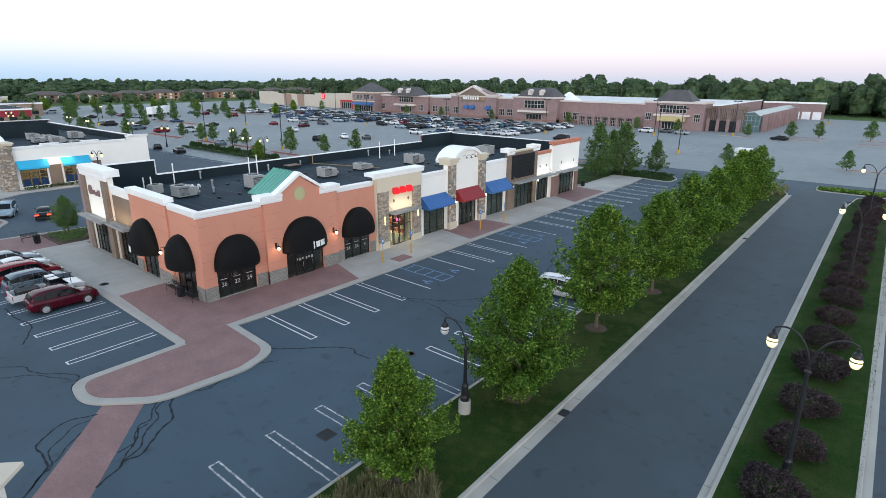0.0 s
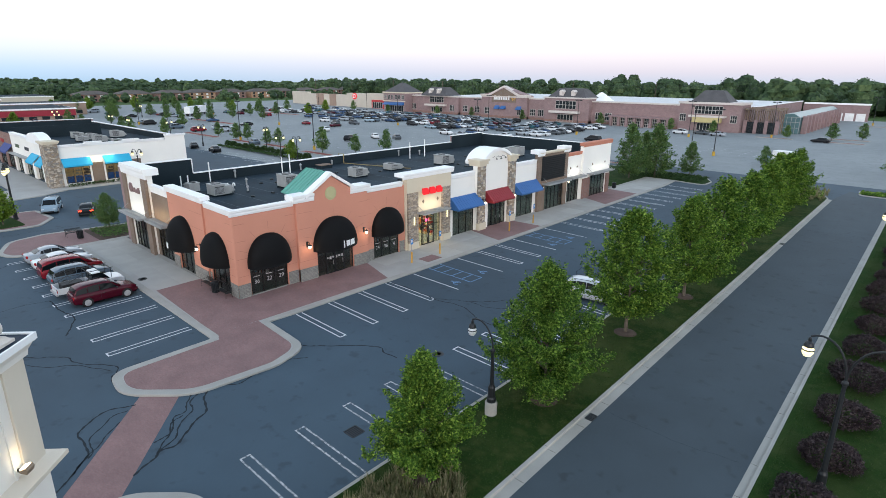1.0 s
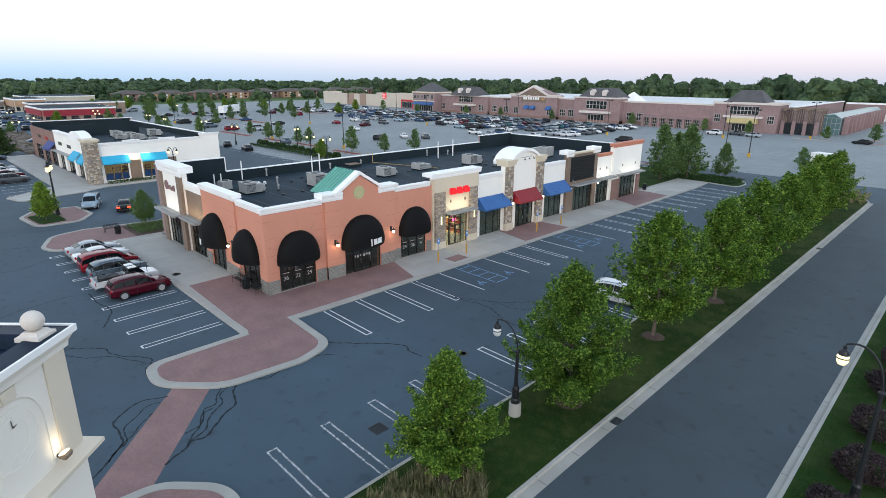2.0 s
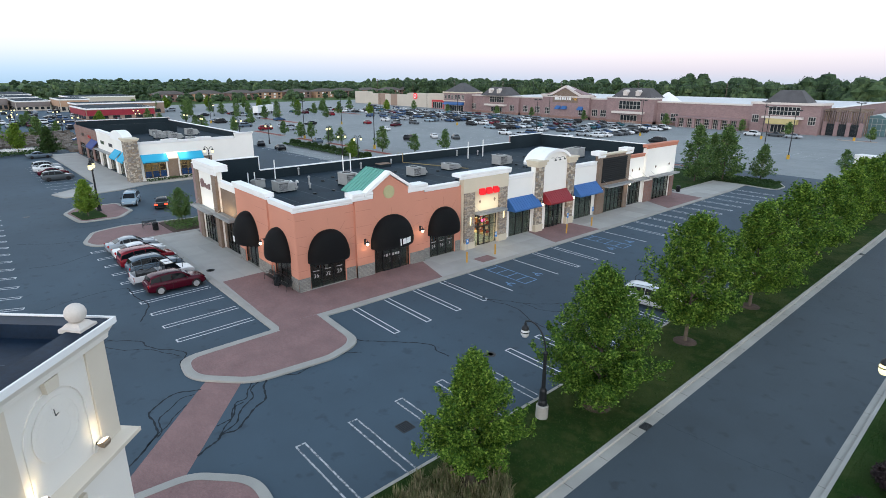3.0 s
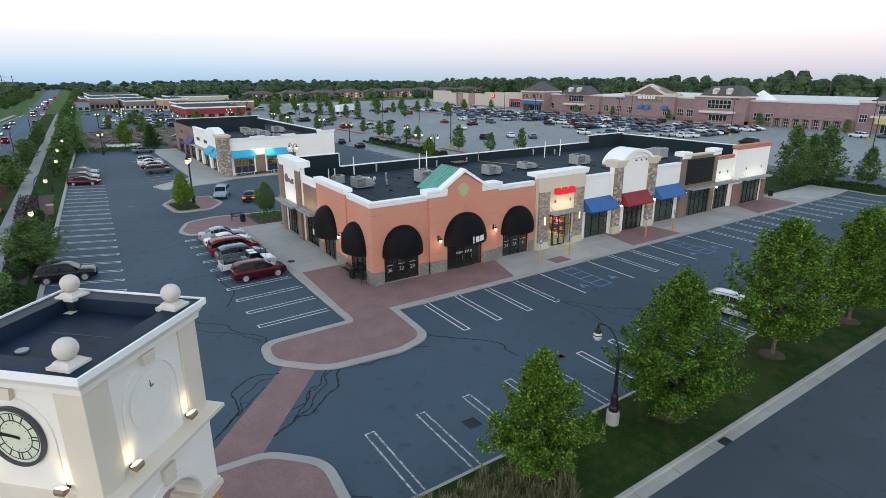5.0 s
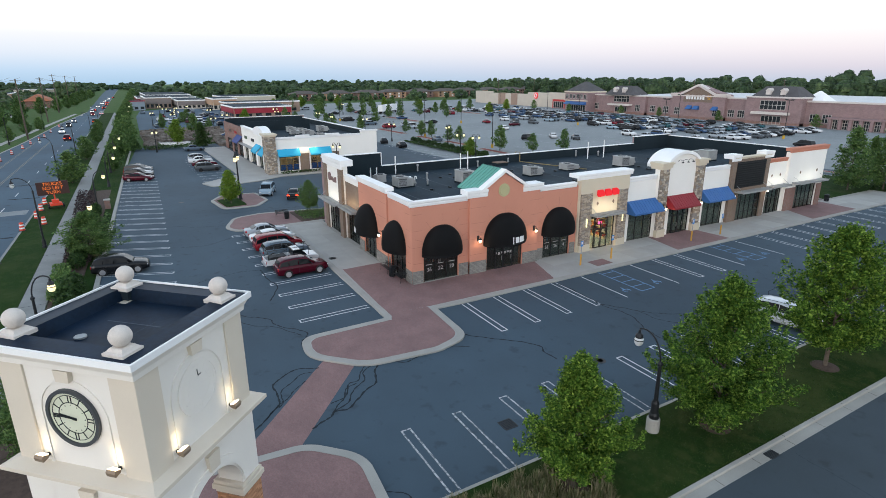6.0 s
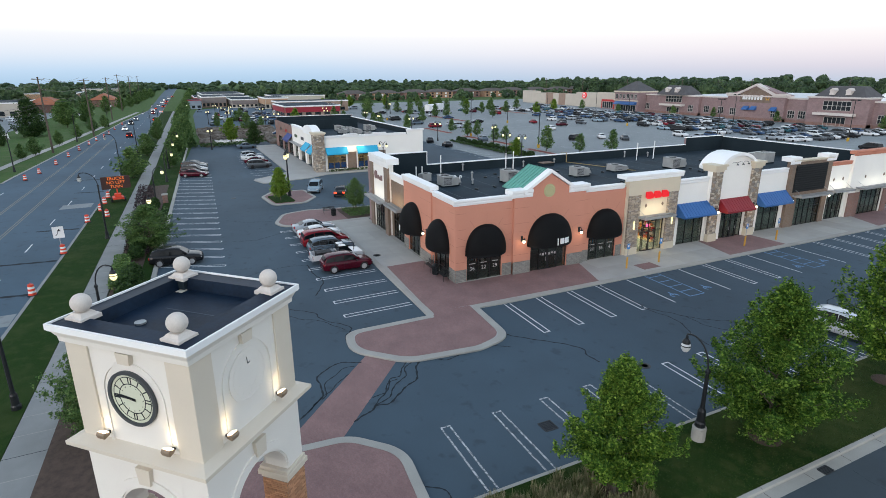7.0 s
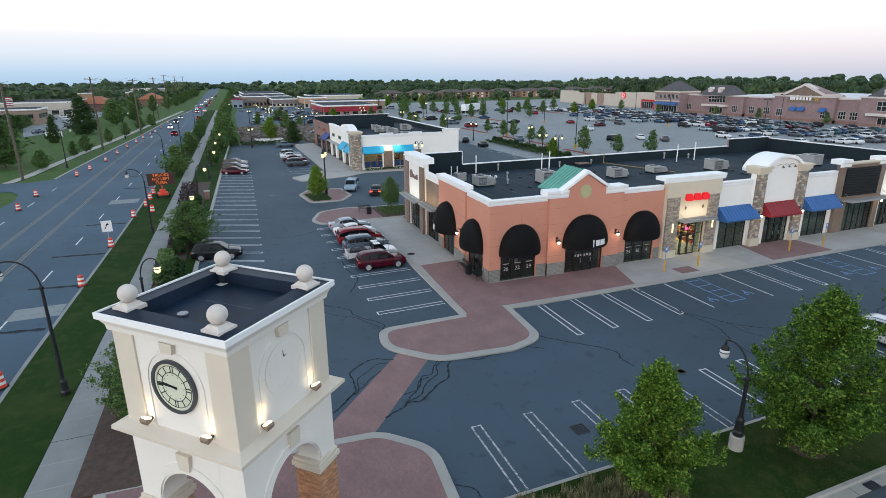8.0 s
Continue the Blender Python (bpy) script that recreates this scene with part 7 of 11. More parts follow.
def shoot_points(rs, h0, h1, r, n, per, spread, peak):
    """Leaves along many rising shoots that end in tufts, so that the outline is ragged and gaps stay open."""
    pts = []
    p1, p2, p3 = rs.uniform(0, 6, 3)
    for i in range(n):
        t = (i + rs.rand()) / n
        prof = math.sqrt(max(1 - ((peak - t) / peak) ** 2, 0.15)) if t < peak else max(0.0, 1 - ((t - peak) / (1.0 - peak)) ** 1.35) ** 0.9
        a = i * 2.39996 + rs.uniform(-0.5, 0.5)
        lobe = 1 + 0.15 * math.sin(2 * a + p1 + 3 * t) + 0.13 * math.sin(3 * a + p2 - 5 * t) + 0.08 * math.sin(9 * t + p3)
        rad = r * (prof * lobe * rs.uniform(0.58, 1.18) + 0.05)
        tip = np.array([rad * math.cos(a), rad * math.sin(a), h0 + (h1 - h0) * t])
        zb = max(h0 * 0.9, tip[2] - rad * rs.uniform(0.6, 1.3) - 0.4)
        base = np.array([0.06 * math.cos(a), 0.06 * math.sin(a), zb])
        for k in range(8):
            f = 0.40 + 0.60 * (k / 7.0)
            c = base + (tip - base) * f + np.array([0, 0, 0.10 * rad * math.sin(math.pi * f)])
            c = c + rs.normal(size=3) * 0.12 * r / 2.5
            m = int(per * (0.7 if k == 7 else 1.0))
            s = spread * (0.62 if k == 7 else 1.0 + 0.2 * math.sin(math.pi * f))
            pts.append(c + rs.normal(size=(m, 3)) * s * np.array([1, 1, 0.8]))
        rise = rs.uniform(0.15, 0.55) * r / 2.5
        m = per // 2
        g = rs.uniform(0, 1, m)[:, None]
        pts.append(tip + g * np.array([0.25 * rise * math.cos(a), 0.25 * rise * math.sin(a), rise]) + rs.normal(size=(m, 3)) * spread * 0.34)
    return np.concatenate(pts)


def make_tree(seed, h, h0, r, n_clump, per, leaf, spread, material, label, group, peak=0.42, trunk_h=None, category="tree", shoots=0):
    rs = np.random.RandomState(seed)
    t = thing("tree", label, category, group)
    bm = bmesh.new()
    limbs(bm, rs, h, r, trunk_h or max(0.6, h0 + 0.4), 14 if per > 12 else 6)
    part("trunk", bm, TRUNK, t, "grey-brown trunk and limbs")
    if shoots:
        P = shoot_points(rs, h0, h, r, shoots, per, spread, peak)
    else:
        P = crown_points(rs, h0, h, r, n_clump, per, spread, peak)[1]
    U, V = leaf_axes(rs, len(P), leaf)
    ob = new("crown", quads_mesh("crown", P, U, V, material))
    ob.parent = t
    ob["label"] = "leafy crown"
    return t


def put(src, x, y, turn=0.0, k=1.0, z=0.0, label=""):
    c = copy_thing(src, pose(x, y, z, 0, 0, turn))
    c.scale = (k, k, k * (0.94 + 0.12 * ((turn * 7) % 10) / 10))
    if label:
        c["label"] = label
    return c


MAPLE = "leafy green maple tree on the grass strip"
mA = make_tree(3, 6.3, 1.25, 2.1, 0, 66, 0.062, 0.12, LEAF, MAPLE, "maples of the strip", 0.30, shoots=112)
mA.matrix_basis = pose(-11.3, 11.05, 0.1, 0, 0, 20)
mB = make_tree(4, 7.85, 0.95, 3.2, 0, 66, 0.072, 0.145, LEAF, MAPLE, "maples of the strip", 0.30, shoots=125)
mB.matrix_basis = pose(-11.05, 20.5, 0.1, 0, 0, 0)
mC = make_tree(6, 8.8, 1.7, 3.05, 0, 44, 0.095, 0.16, LEAF, MAPLE, "maples of the strip", 0.38, 2.3, shoots=105)
mC.matrix_basis = pose(-11.5, 31.8, 0.1, 0, 0, 50)
mH = make_tree(7, 8.4, 1.5, 3.0, 0, 27, 0.125, 0.185, LEAF, MAPLE, "maples of the strip", 0.38, 2.0, shoots=80)
mH.matrix_basis = pose(-11.4, 51.2, 0.1, 0, 0, 210)
for src, x, y, a, k in ((mC, -11.0, 41.6, 150, 1.0), (mH, -11.6, 60.6, 260, 1.0), (mH, -12.0, 70.5, 40, 0.96), (mH, -12.2, 80.8, 310, 0.98), (mH, -13.2, 91.0, 100, 0.94)):
    put(src, x, y, a, k, 0.1)
mL = make_tree(8, 7.2, 1.2, 2.3, 380, 12, 0.22, 0.27, LEAF_LIME, "fresh yellow-green young tree", "lime-green trees", 0.36, 1.6, shoots=46)
mL.matrix_basis = pose(-14.5, 85.5, 0.1, 0, 0, 0)
put(mL, -101.3, 63.6, 60, 0.62)
put(mL, -161.9, 10.4, 110, 0.95)
lt = put(mL, -79.0, 9.0, 200, 0.72, 0.12)
lt.scale = (0.62, 0.62, 0.64)
for x, y, a, k in ((-236, 172, 0, 0.8), (-215, 147, 40, 0.8), (-300, 70, 90, 0.9), (-222, 40, 20, 0.8)):
    put(mL, x, y, a, k)
# mid-distance trees
mD = make_tree(11, 5.8, 1.1, 2.1, 150, 8, 0.21, 0.24, LEAF_MID, "small green tree in a parking lot island", "parking lot trees", 0.30, 1.5, shoots=28)
mD.matrix_basis = pose(-106.1, 75.0, 0)
mE = make_tree(12, 9.3, 1.0, 3.1, 260, 13, 0.19, 0.24, LEAF_MID, "dark green pyramidal tree beside the end shop", "dark trees", 0.16, 1.0, shoots=58)
mE.matrix_basis = pose(-39.2, 92.6, 0.1)
mF = make_tree(13, 7.7, 1.0, 3.0, 260, 8, 0.27, 0.34, LEAF_MID, "round green street tree", "street trees", 0.36, 1.4, shoots=46)
mF.matrix_basis = pose(-141.1, -48, 0.0)
for x, y, a, k in ((-36.4, 97.2, 80, 1.05), (-40.2, 101.0, 140, 0.85), (-32.4, 103.4, 250, 0.68)):
    put(mE, x, y, a, k, 0.1)
for i, (x, y, k) in enumerate(((-100.3, 80.1, 1.0), (-98, 87.6, 1.05), (-129.2, 74.7, 0.9), (-127.1, 76.6, 0.9), (-144.8, 74.5, 1.0), (-142.5, 76.5, 1.0), (-158.3, 76, 0.9), (-174.6, 67.4, 0.9), (-191.3, 63.6, 1.0), (-215.7, 102, 1.2), (-223.4, 115.2, 1.2), (-225.4, 137.1, 1.2), (-259.8, 149.2, 1.2), (-250.2, 158.8, 1.2), (-226.8, 182.3, 1.1), (-219.5, 98.4, 1.2), (-25.3, 125.6, 0.9), (-24.1, 194.8, 1.1), (-17.5, 200.8, 1.1), (-35.1, 191.4, 0.9), (-4.8, 131, 0.9), (-4.9, 202, 1.2), (-55.8, 190.4, 0.9), (-69.5, 190.5, 0.9), (-160, 195, 0.9), (-132, 194, 0.9), (-97, 194, 1.0), (-180, 194, 0.9), (-205, 186, 0.9), (-208, 120, 1.1), (-232, 128, 1.2), (-246, 140, 1.1), (-200, 84, 1.0), (-186, 72, 0.9), (-232, 92, 1.1), (-248, 104, 1.2), (-262, 118, 1.2), (-278, 132, 1.1), (-205, 66, 0.9), (-228, 70, 1.0), (-252, 80, 1.1), (-272, 96, 1.1), (-240, 60, 1.0), (-218, 58, 0.9))):
    put(mD, x, y, 37 * i, k * 0.78)
for i, (x, y, kx, kz) in enumerate(((-110.5, -11.3, 1.07, 0.78), (-142.6, -9.9, 0.85, 0.72), (-178.4, -8.0, 0.8, 0.75), (-121, -4.9, 0.65, 0.75), (-140, -3.4, 0.9, 0.9), (-150, -2.6, 0.95, 1.0), (-158, -1.3, 1.0, 1.05), (-167, -1.2, 1.0, 1.05), (-177, -0.8, 1.0, 1.0), (-190, -1.8, 0.9, 1.0), (-206, -1.3, 0.95, 1.0), (-225, -0.4, 1.0, 1.0), (-246, 0.6, 1.0, 1.0), (-268, 1.6, 1.0, 1.0), (-292, 2.6, 1.0, 1.0), (-320, 4.0, 1.0, 1.0), (-350, 5.5, 1.1, 1.0), (-385, 7.0, 1.2, 1.0), (-425, 9.0, 1.3, 1.0), (-470, 11, 1.4, 1.05), (-520, 13, 1.4, 1.05), (-580, 16, 1.5, 1.05), (-215, -8.0, 0.6, 0.6),
                                      (-129.1, -36.6, 0.75, 0.55), (-148.8, -34.7, 0.5, 0.5), (-155.8, -33.4, 0.65, 0.6), (-177.6, -31.6, 0.55, 0.55), (-196, -29.4, 0.6, 0.6), (-218, -27.6, 0.7, 0.65), (-232, -25.2, 0.7, 0.65), (-134, -44, 1.8, 1.4), (-140, -50, 1.8, 1.5), (-243, -38, 1.6, 1.4), (-256, -41, 1.4, 1.3), (-262, -34, 1.2, 1.1), (-231, -66, 1.2, 0.75), (-238, -70, 1.2, 0.8), (-249, -68, 1.0, 0.65), (-296, -45, 1.3, 1.2), (-306, -38, 1.4, 1.3), (-330, -32, 1.3, 1.2), (-290, -74, 0.8, 0.7), (-355, -27, 1.2, 1.1), (-385, -24, 1.2, 1.1), (-420, -22, 1.3, 1.1), (-460, -21, 1.4, 1.1), (-505, -19, 1.5, 1.1), (-560, -16, 1.5, 1.1), (-190, 18, 0.8, 0.9), (-201, 24, 0.5, 0.6), (-216, 11, 0.55, 0.75), (-240, 20, 0.6, 0.6), (-262, 24, 0.6, 0.6))):
    c = put(mF, x, y, 53 * i, 1.0, 0.0)
    c.scale = (kx * 0.84, kx * 0.84, kz * 0.88)
mI = make_tree(17, 5.4, 0.8, 2.5, 0, 22, 0.085, 0.15, LEAF_MID, "round dense green tree in the mulch bed beside the sidewalk", "sidewalk trees", 0.42, 1.1, shoots=90)
mI.matrix_basis = pose(-26.3, -9.5, 0.0) @ Matrix.Diagonal((0.8, 0.8, 0.9, 1.0))
c = put(mI, -60.6, -7.6, 40, 1.0, 0.0)
c.scale = (1.3, 1.3, 0.86)
c = put(mI, -68.0, 17.0, 200, 1.0, 0.35, "small round green tree in a mulch bed")
c.scale = (0.68, 0.68, 0.72)
for i, (x, y, k) in enumerate(((-284, 88, 1.3), (-308, 108, 1.3), (-256, 95, 1.1), (-281, 112, 1.3), (-294, 122, 1.3), (-285, 126, 1.2), (-262, 120, 1.2), (-275, 141, 1.2), (-288, 76, 1.3), (-315, 89, 1.3), (-300, 96, 1.2), (-268, 84, 1.2), (-296, 136, 1.3), (-262, 136, 1.1))):
    put(mL if i % 4 == 1 else mD, x, y, 61 * i, k * (0.7 if i % 4 == 1 else 0.85))
mG = make_tree(15, 10.2, 0.3, 4.2, 0, 10, 0.26, 0.30, LEAF_DARK, "dark conical spruce tree", "spruces", 0.07, 0.6, shoots=90)
mG.matrix_basis = pose(-210.5, -43.1, 0) @ Matrix.Diagonal((1.25, 1.25, 1.12, 1.0))
bs2 = put(mG, -184.0, -45.8, 30, 0.52)
bs2.scale = (0.5, 0.5, 0.7)
put(mG, -156.3, 15.8, 60, 0.6)
put(mG, -98.5, 39.8, 10, 0.22)

# far woods all round the plain: many crowns in one piece of stuff each
def woods(name, spots, seed, label, leaves=120, lobes=7, wide=1.0):
    """Every crown is a heap of uneven, overlapping lobes with loose leaf tufts on them, down to the ground."""
    rs = np.random.RandomState(seed)
    Ps, Ss, Bs = [], [], []
    ph, th = np.meshgrid(np.linspace(0, 2 * np.pi, 8), np.array([-0.5, -0.2, 0.05, 0.27, 0.5]) * np.pi)
    dirs = np.stack([np.cos(th) * np.cos(ph), np.cos(th) * np.sin(ph), np.sin(th)], -1)
    for x, y, h in spots:
        r = h * rs.uniform(0.36, 0.54) * wide
        n = lobes + rs.randint(0, 3)
        a = rs.uniform(0, 2 * np.pi, n)
        f = np.r_[1.0, rs.uniform(0.45, 0.97, n - 1)]
        out = r * np.sqrt(np.clip(1.08 - f ** 3.0, 0.0, 1.0)) * rs.uniform(0.30, 0.80, n)
        rad = h * rs.uniform(0.15, 0.24, n) * (1.1 - 0.2 * f)
        flat = np.array([wide, wide, 1.0])
        C = np.c_[x + out * np.cos(a), y + out * np.sin(a), np.maximum(f * h - rad, rad * 0.6)]
        trunk = np.array([x, y, h * 0.40])
        for c, q, e in [(c, q, 1.0) for c, q in zip(C, rad)] + [(trunk, r * 0.62 / wide, 0.7 * h / r * wide)]:
            b1, b2 = rs.uniform(0, 6, 2)
            k = q * (1 + 0.16 * np.sin(2 * ph + b1) * np.cos(th) + 0.12 * np.sin(3 * th + b2))
            B = c + dirs * k[..., None] * flat * np.array([1.0, 1.0, e])
            Bs.append(np.stack([B[:-1, :-1], B[:-1, 1:], B[1:, 1:], B[1:, :-1]], 2).reshape(-1, 4, 3))
        m = rs.randint(0, n, leaves)
        d = rs.normal(size=(leaves, 3))
        d[:, 2] = np.abs(d[:, 2]) - 0.4
        d /= np.linalg.norm(d, axis=1)[:, None]
        P = C[m] + d * flat * (rad[m] * rs.uniform(0.88, 1.16, leaves))[:, None]
        P[:, 2] = np.maximum(P[:, 2], 0.2)
        Ps.append(P)
        Ss.append(h * rs.uniform(0.018, 0.034, leaves))
    P, S = np.concatenate(Ps), np.concatenate(Ss)
    U, V = leaf_axes(rs, len(P), 1.0)
    V = V * 1.3
    ob = new(name, quads_mesh(name, P, U * S[:, None], V * S[:, None], LEAF_HAZED, np.concatenate(Bs)))
    return tagged(ob, label, "woods", "", "stuff")


def scatter(seed, n, x0, x1, y0, y1, h0, h1):
    rs = np.random.RandomState(seed)
    return [(rs.uniform(x0, x1), rs.uniform(y0, y1), rs.uniform(h0, h1) * (1.14 if rs.rand() < 0.08 else 1.0)) for _ in range(n)]


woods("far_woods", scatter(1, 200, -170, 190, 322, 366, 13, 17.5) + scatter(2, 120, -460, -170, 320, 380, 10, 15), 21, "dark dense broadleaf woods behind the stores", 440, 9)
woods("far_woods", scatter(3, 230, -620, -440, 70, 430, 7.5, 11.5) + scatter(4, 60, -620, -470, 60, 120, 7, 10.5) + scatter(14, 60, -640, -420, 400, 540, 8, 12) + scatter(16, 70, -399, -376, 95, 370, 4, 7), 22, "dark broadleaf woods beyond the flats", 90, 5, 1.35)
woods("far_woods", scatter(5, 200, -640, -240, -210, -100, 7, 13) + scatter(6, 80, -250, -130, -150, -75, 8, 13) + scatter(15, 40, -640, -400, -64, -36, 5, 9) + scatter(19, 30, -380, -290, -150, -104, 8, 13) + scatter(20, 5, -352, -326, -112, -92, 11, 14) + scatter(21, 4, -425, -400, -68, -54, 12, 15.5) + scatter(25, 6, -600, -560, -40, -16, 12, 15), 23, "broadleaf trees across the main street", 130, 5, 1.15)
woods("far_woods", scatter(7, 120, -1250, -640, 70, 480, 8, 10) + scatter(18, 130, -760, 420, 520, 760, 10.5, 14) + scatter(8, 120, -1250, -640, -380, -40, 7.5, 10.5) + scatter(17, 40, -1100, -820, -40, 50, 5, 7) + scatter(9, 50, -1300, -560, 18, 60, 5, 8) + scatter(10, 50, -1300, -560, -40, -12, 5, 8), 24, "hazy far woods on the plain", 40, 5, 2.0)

# clipped purple shrubs on the median
def make_shrub(seed, rx, h, n, leaf, material, name, label, category, group):
    rs = np.random.RandomState(seed)
    t = thing(name, label, category, group)
    bm = bmesh.new()
    for k in range(7):
        a = k * 0.9
        rod(bm, (0.08 * math.cos(a), 0.08 * math.sin(a), -0.02), (rx * 0.55 * math.cos(a), rx * 0.55 * math.sin(a), h * 0.7), 0.02, 0.008, 4)
    part("stem", bm, TRUNK, t)
    d = rs.normal(size=(n, 3))
    d[:, 2] = np.abs(d[:, 2]) * 1.0 - 0.35
    d /= np.linalg.norm(d, axis=1)[:, None]
    a = np.arctan2(d[:, 1], d[:, 0])
    lump = 1 + 0.09 * np.sin(3 * a + seed) + 0.07 * np.sin(5 * a + 2 * seed) + 0.06 * np.sin(6 * d[:, 2] * 3 + a * 2)
    rr = rs.uniform(0.55, 1.0, n) ** 0.35 * lump
    P = np.c_[d[:, 0] * rx * rr, d[:, 1] * rx * rr, h * 0.42 + d[:, 2] * h * 0.58 * rr] + rs.normal(size=(n, 3)) * 0.03
    P[:, 2] = np.maximum(P[:, 2], 0.03)
    U, V = leaf_axes(rs, n, leaf)
    ob = new("foliage", quads_mesh("foliage", P, U, V, material))
    ob.parent = t
    return t


shA = make_shrub(1, 1.28, 1.2, 5200, 0.062, LEAF_PURPLE, "barberry_shrub", "rounded dark purple barberry shrub on grass", "shrub", "purple shrubs of the median")
shB = make_shrub(2, 1.25, 1.15, 5200, 0.062, LEAF_PURPLE, "barberry_shrub", "rounded dark purple barberry shrub on grass", "shrub", "purple shrubs of the median")
shA.matrix_basis = pose(1.55, 20.6, 0.12)
shB.matrix_basis = pose(1.75, 24.9, 0.12)
ys_ = (29.3, 34.3, 39.2, 44.0, 48.6, 53.2, 57.6, 62.2, 66.6, 71.0, 75.3, 79.6, 83.8, 88.0, 92.2, 96.0)
for i, y in enumerate(ys_):
    put((shA, shB)[i % 2], 1.7 - 0.008 * (y - 29) + 0.1 * math.sin(i * 2.1), y, 47 * i, 1.05 + 0.08 * math.sin(i * 1.7), 0.12)
hs = make_shrub(4, 0.8, 1.5, 1100, 0.13, LEAF_DARK, "round_shrub", "clipped round dark green shrub", "shrub", "green shrubs")
hs.matrix_basis = pose(-133.5, 66.0, 0)
for i in range(1, 13):
    put(hs, -133.5 + 2.9 * i, 66.0 - 0.03 * i, 33 * i, 1.0 + 0.12 * math.sin(i * 2.2))
for i, (x, y, k) in enumerate(((-45.0, -9.0, 1.1), (-47.0, -8.9, 1.1), (-49.0, -8.9, 1.1), (-51.0, -8.8, 1.0), (-57.0, -8.8, 0.9), (-59.0, -8.7, 0.9), (-78.0, -7.7, 0.9), (-80.0, -7.6, 0.9), (-82.0, -7.5, 0.9), (-41.0, -9.3, 1.0), (-43.0, -9.2, 1.0))):
    put(hs, x, y, 71 * i, k, 0.1)


def hedge_mesh(name, x0, y0, x1, y1, h, n, leaf, material, label, seed):
    rs = np.random.RandomState(seed)
    P = np.c_[rs.uniform(x0, x1, n), rs.uniform(y0, y1, n), h * rs.uniform(0.05, 1.0, n) ** 0.4]
    P[:, 2] *= 1 + 0.15 * np.sin(P[:, 0] * 2.1) * np.sin(P[:, 1] * 1.7)
    U, V = leaf_axes(rs, n, leaf)
    ob = new(name, quads_mesh(name, P, U, V, material))
    return tagged(ob, label, "hedge", "", "stuff")


hedge_mesh("ground_cover", -68.8, 15.0, -64.0, 19.0, 0.45, 2200, 0.085, LEAF_MID, "low green ground cover in the mulch bed", 19)
hedge_mesh("hedge", -135, 63.6, -97, 64.8, 0.6, 2600, 0.16, LEAF_DARK, "low clipped green hedge beside a parking lot", 3)
hedge_mesh("hedge", -100.4, 21.6, -99.6, 33.5, 0.55, 900, 0.14, LEAF_DARK, "low green hedge under the shop windows", 4)
hedge_mesh("hedge", -173, -1.0, -151.5, 1.5, 0.7, 1500, 0.2, LEAF_DARK, "low green hedge beside the street", 5)
hedge_mesh("hedge", -57.0, -10.6, -48.0, -9.2, 0.9, 3400, 0.10, LEAF_MID, "clipped green hedge beside the sidewalk", 6)
hedge_mesh("reeds", -200, 3.0, -197, 27.0, 1.0, 1800, 0.2, LEAF_DARK, "dark shrubs and grasses above the pond bank", 13)
hedge_mesh("reeds", -157, 2.0, -151.5, 16.0, 0.8, 1500, 0.2, LEAF_DARK, "dark reeds on the pond bank", 14)
hedge_mesh("dark_shrubs", -98, -10.0, -57, -7.6, 0.8, 5200, 0.12, LEAF_PURPLE, "low dark purple shrubs in the mulch bed", 15)
hedge_mesh("ground_cover", 2.2, 88.0, 3.9, 99.0, 0.35, 2600, 0.14, LEAF, "bright green ground cover at the median end", 7)
hedge_mesh("ground_cover", -6.5, 103.5, 2.5, 106.5, 0.4, 1500, 0.16, LEAF, "green ground cover on a small island", 9)
hedge_mesh("ground_cover", -38.5, 96.5, -28.5, 103.0, 0.4, 2600, 0.16, LEAF_DARK, "low green planting on the end island", 8)


def tufts(name, spots, seed, h, label, per=46):
    rs = np.random.RandomState(seed)
    P, U, V = [], [], []
    for x, y, k in spots:
        a, tilt = rs.uniform(0, 2 * np.pi, per), rs.uniform(0.02, 0.75, per)
        ln = h * k * rs.uniform(0.5, 1.1, per)
        d = np.c_[np.cos(a) * np.sin(tilt), np.sin(a) * np.sin(tilt), np.cos(tilt)]
        base = np.c_[x + rs.normal(0, 0.09, per), y + rs.normal(0, 0.09, per), np.full(per, 0.11)]
        P.append(base + d * ln[:, None] / 2)
        U.append(d * ln[:, None] / 2)
        V.append(np.c_[-np.sin(a), np.cos(a), np.zeros(per)] * 0.034)
    me = quads_mesh(name, np.concatenate(P), np.concatenate(U), np.concatenate(V), GRASS_BLADE)
    return tagged(new(name, me), label, "grass", "", "stuff")


rt = random.Random(4)
spots = []
for _ in range(520):
    y = rt.uniform(4.0, 14.2)
    x = rt.uniform(-12.9, -8.85)
    lim = -13.0 + 4.4 * min(1.0, max(0.0, (14.4 - y) / 3.5))
    if x < lim and math.hypot(x + 11.3, y - 11.05) > 0.75:
        spots.append((x, y, rt.uniform(0.6, 1.15)))
tufts("ornamental_grass", spots, 5, 0.68, "straw and green ornamental grasses under the maple", 60)
spots = [(rt.uniform(-16.5, -10.0), rt.uniform(93, 103), rt.uniform(0.6, 1.1)) for _ in range(130)]
tufts("ornamental_grass", spots, 6, 0.8, "straw coloured grasses at the end of the strip", 30)
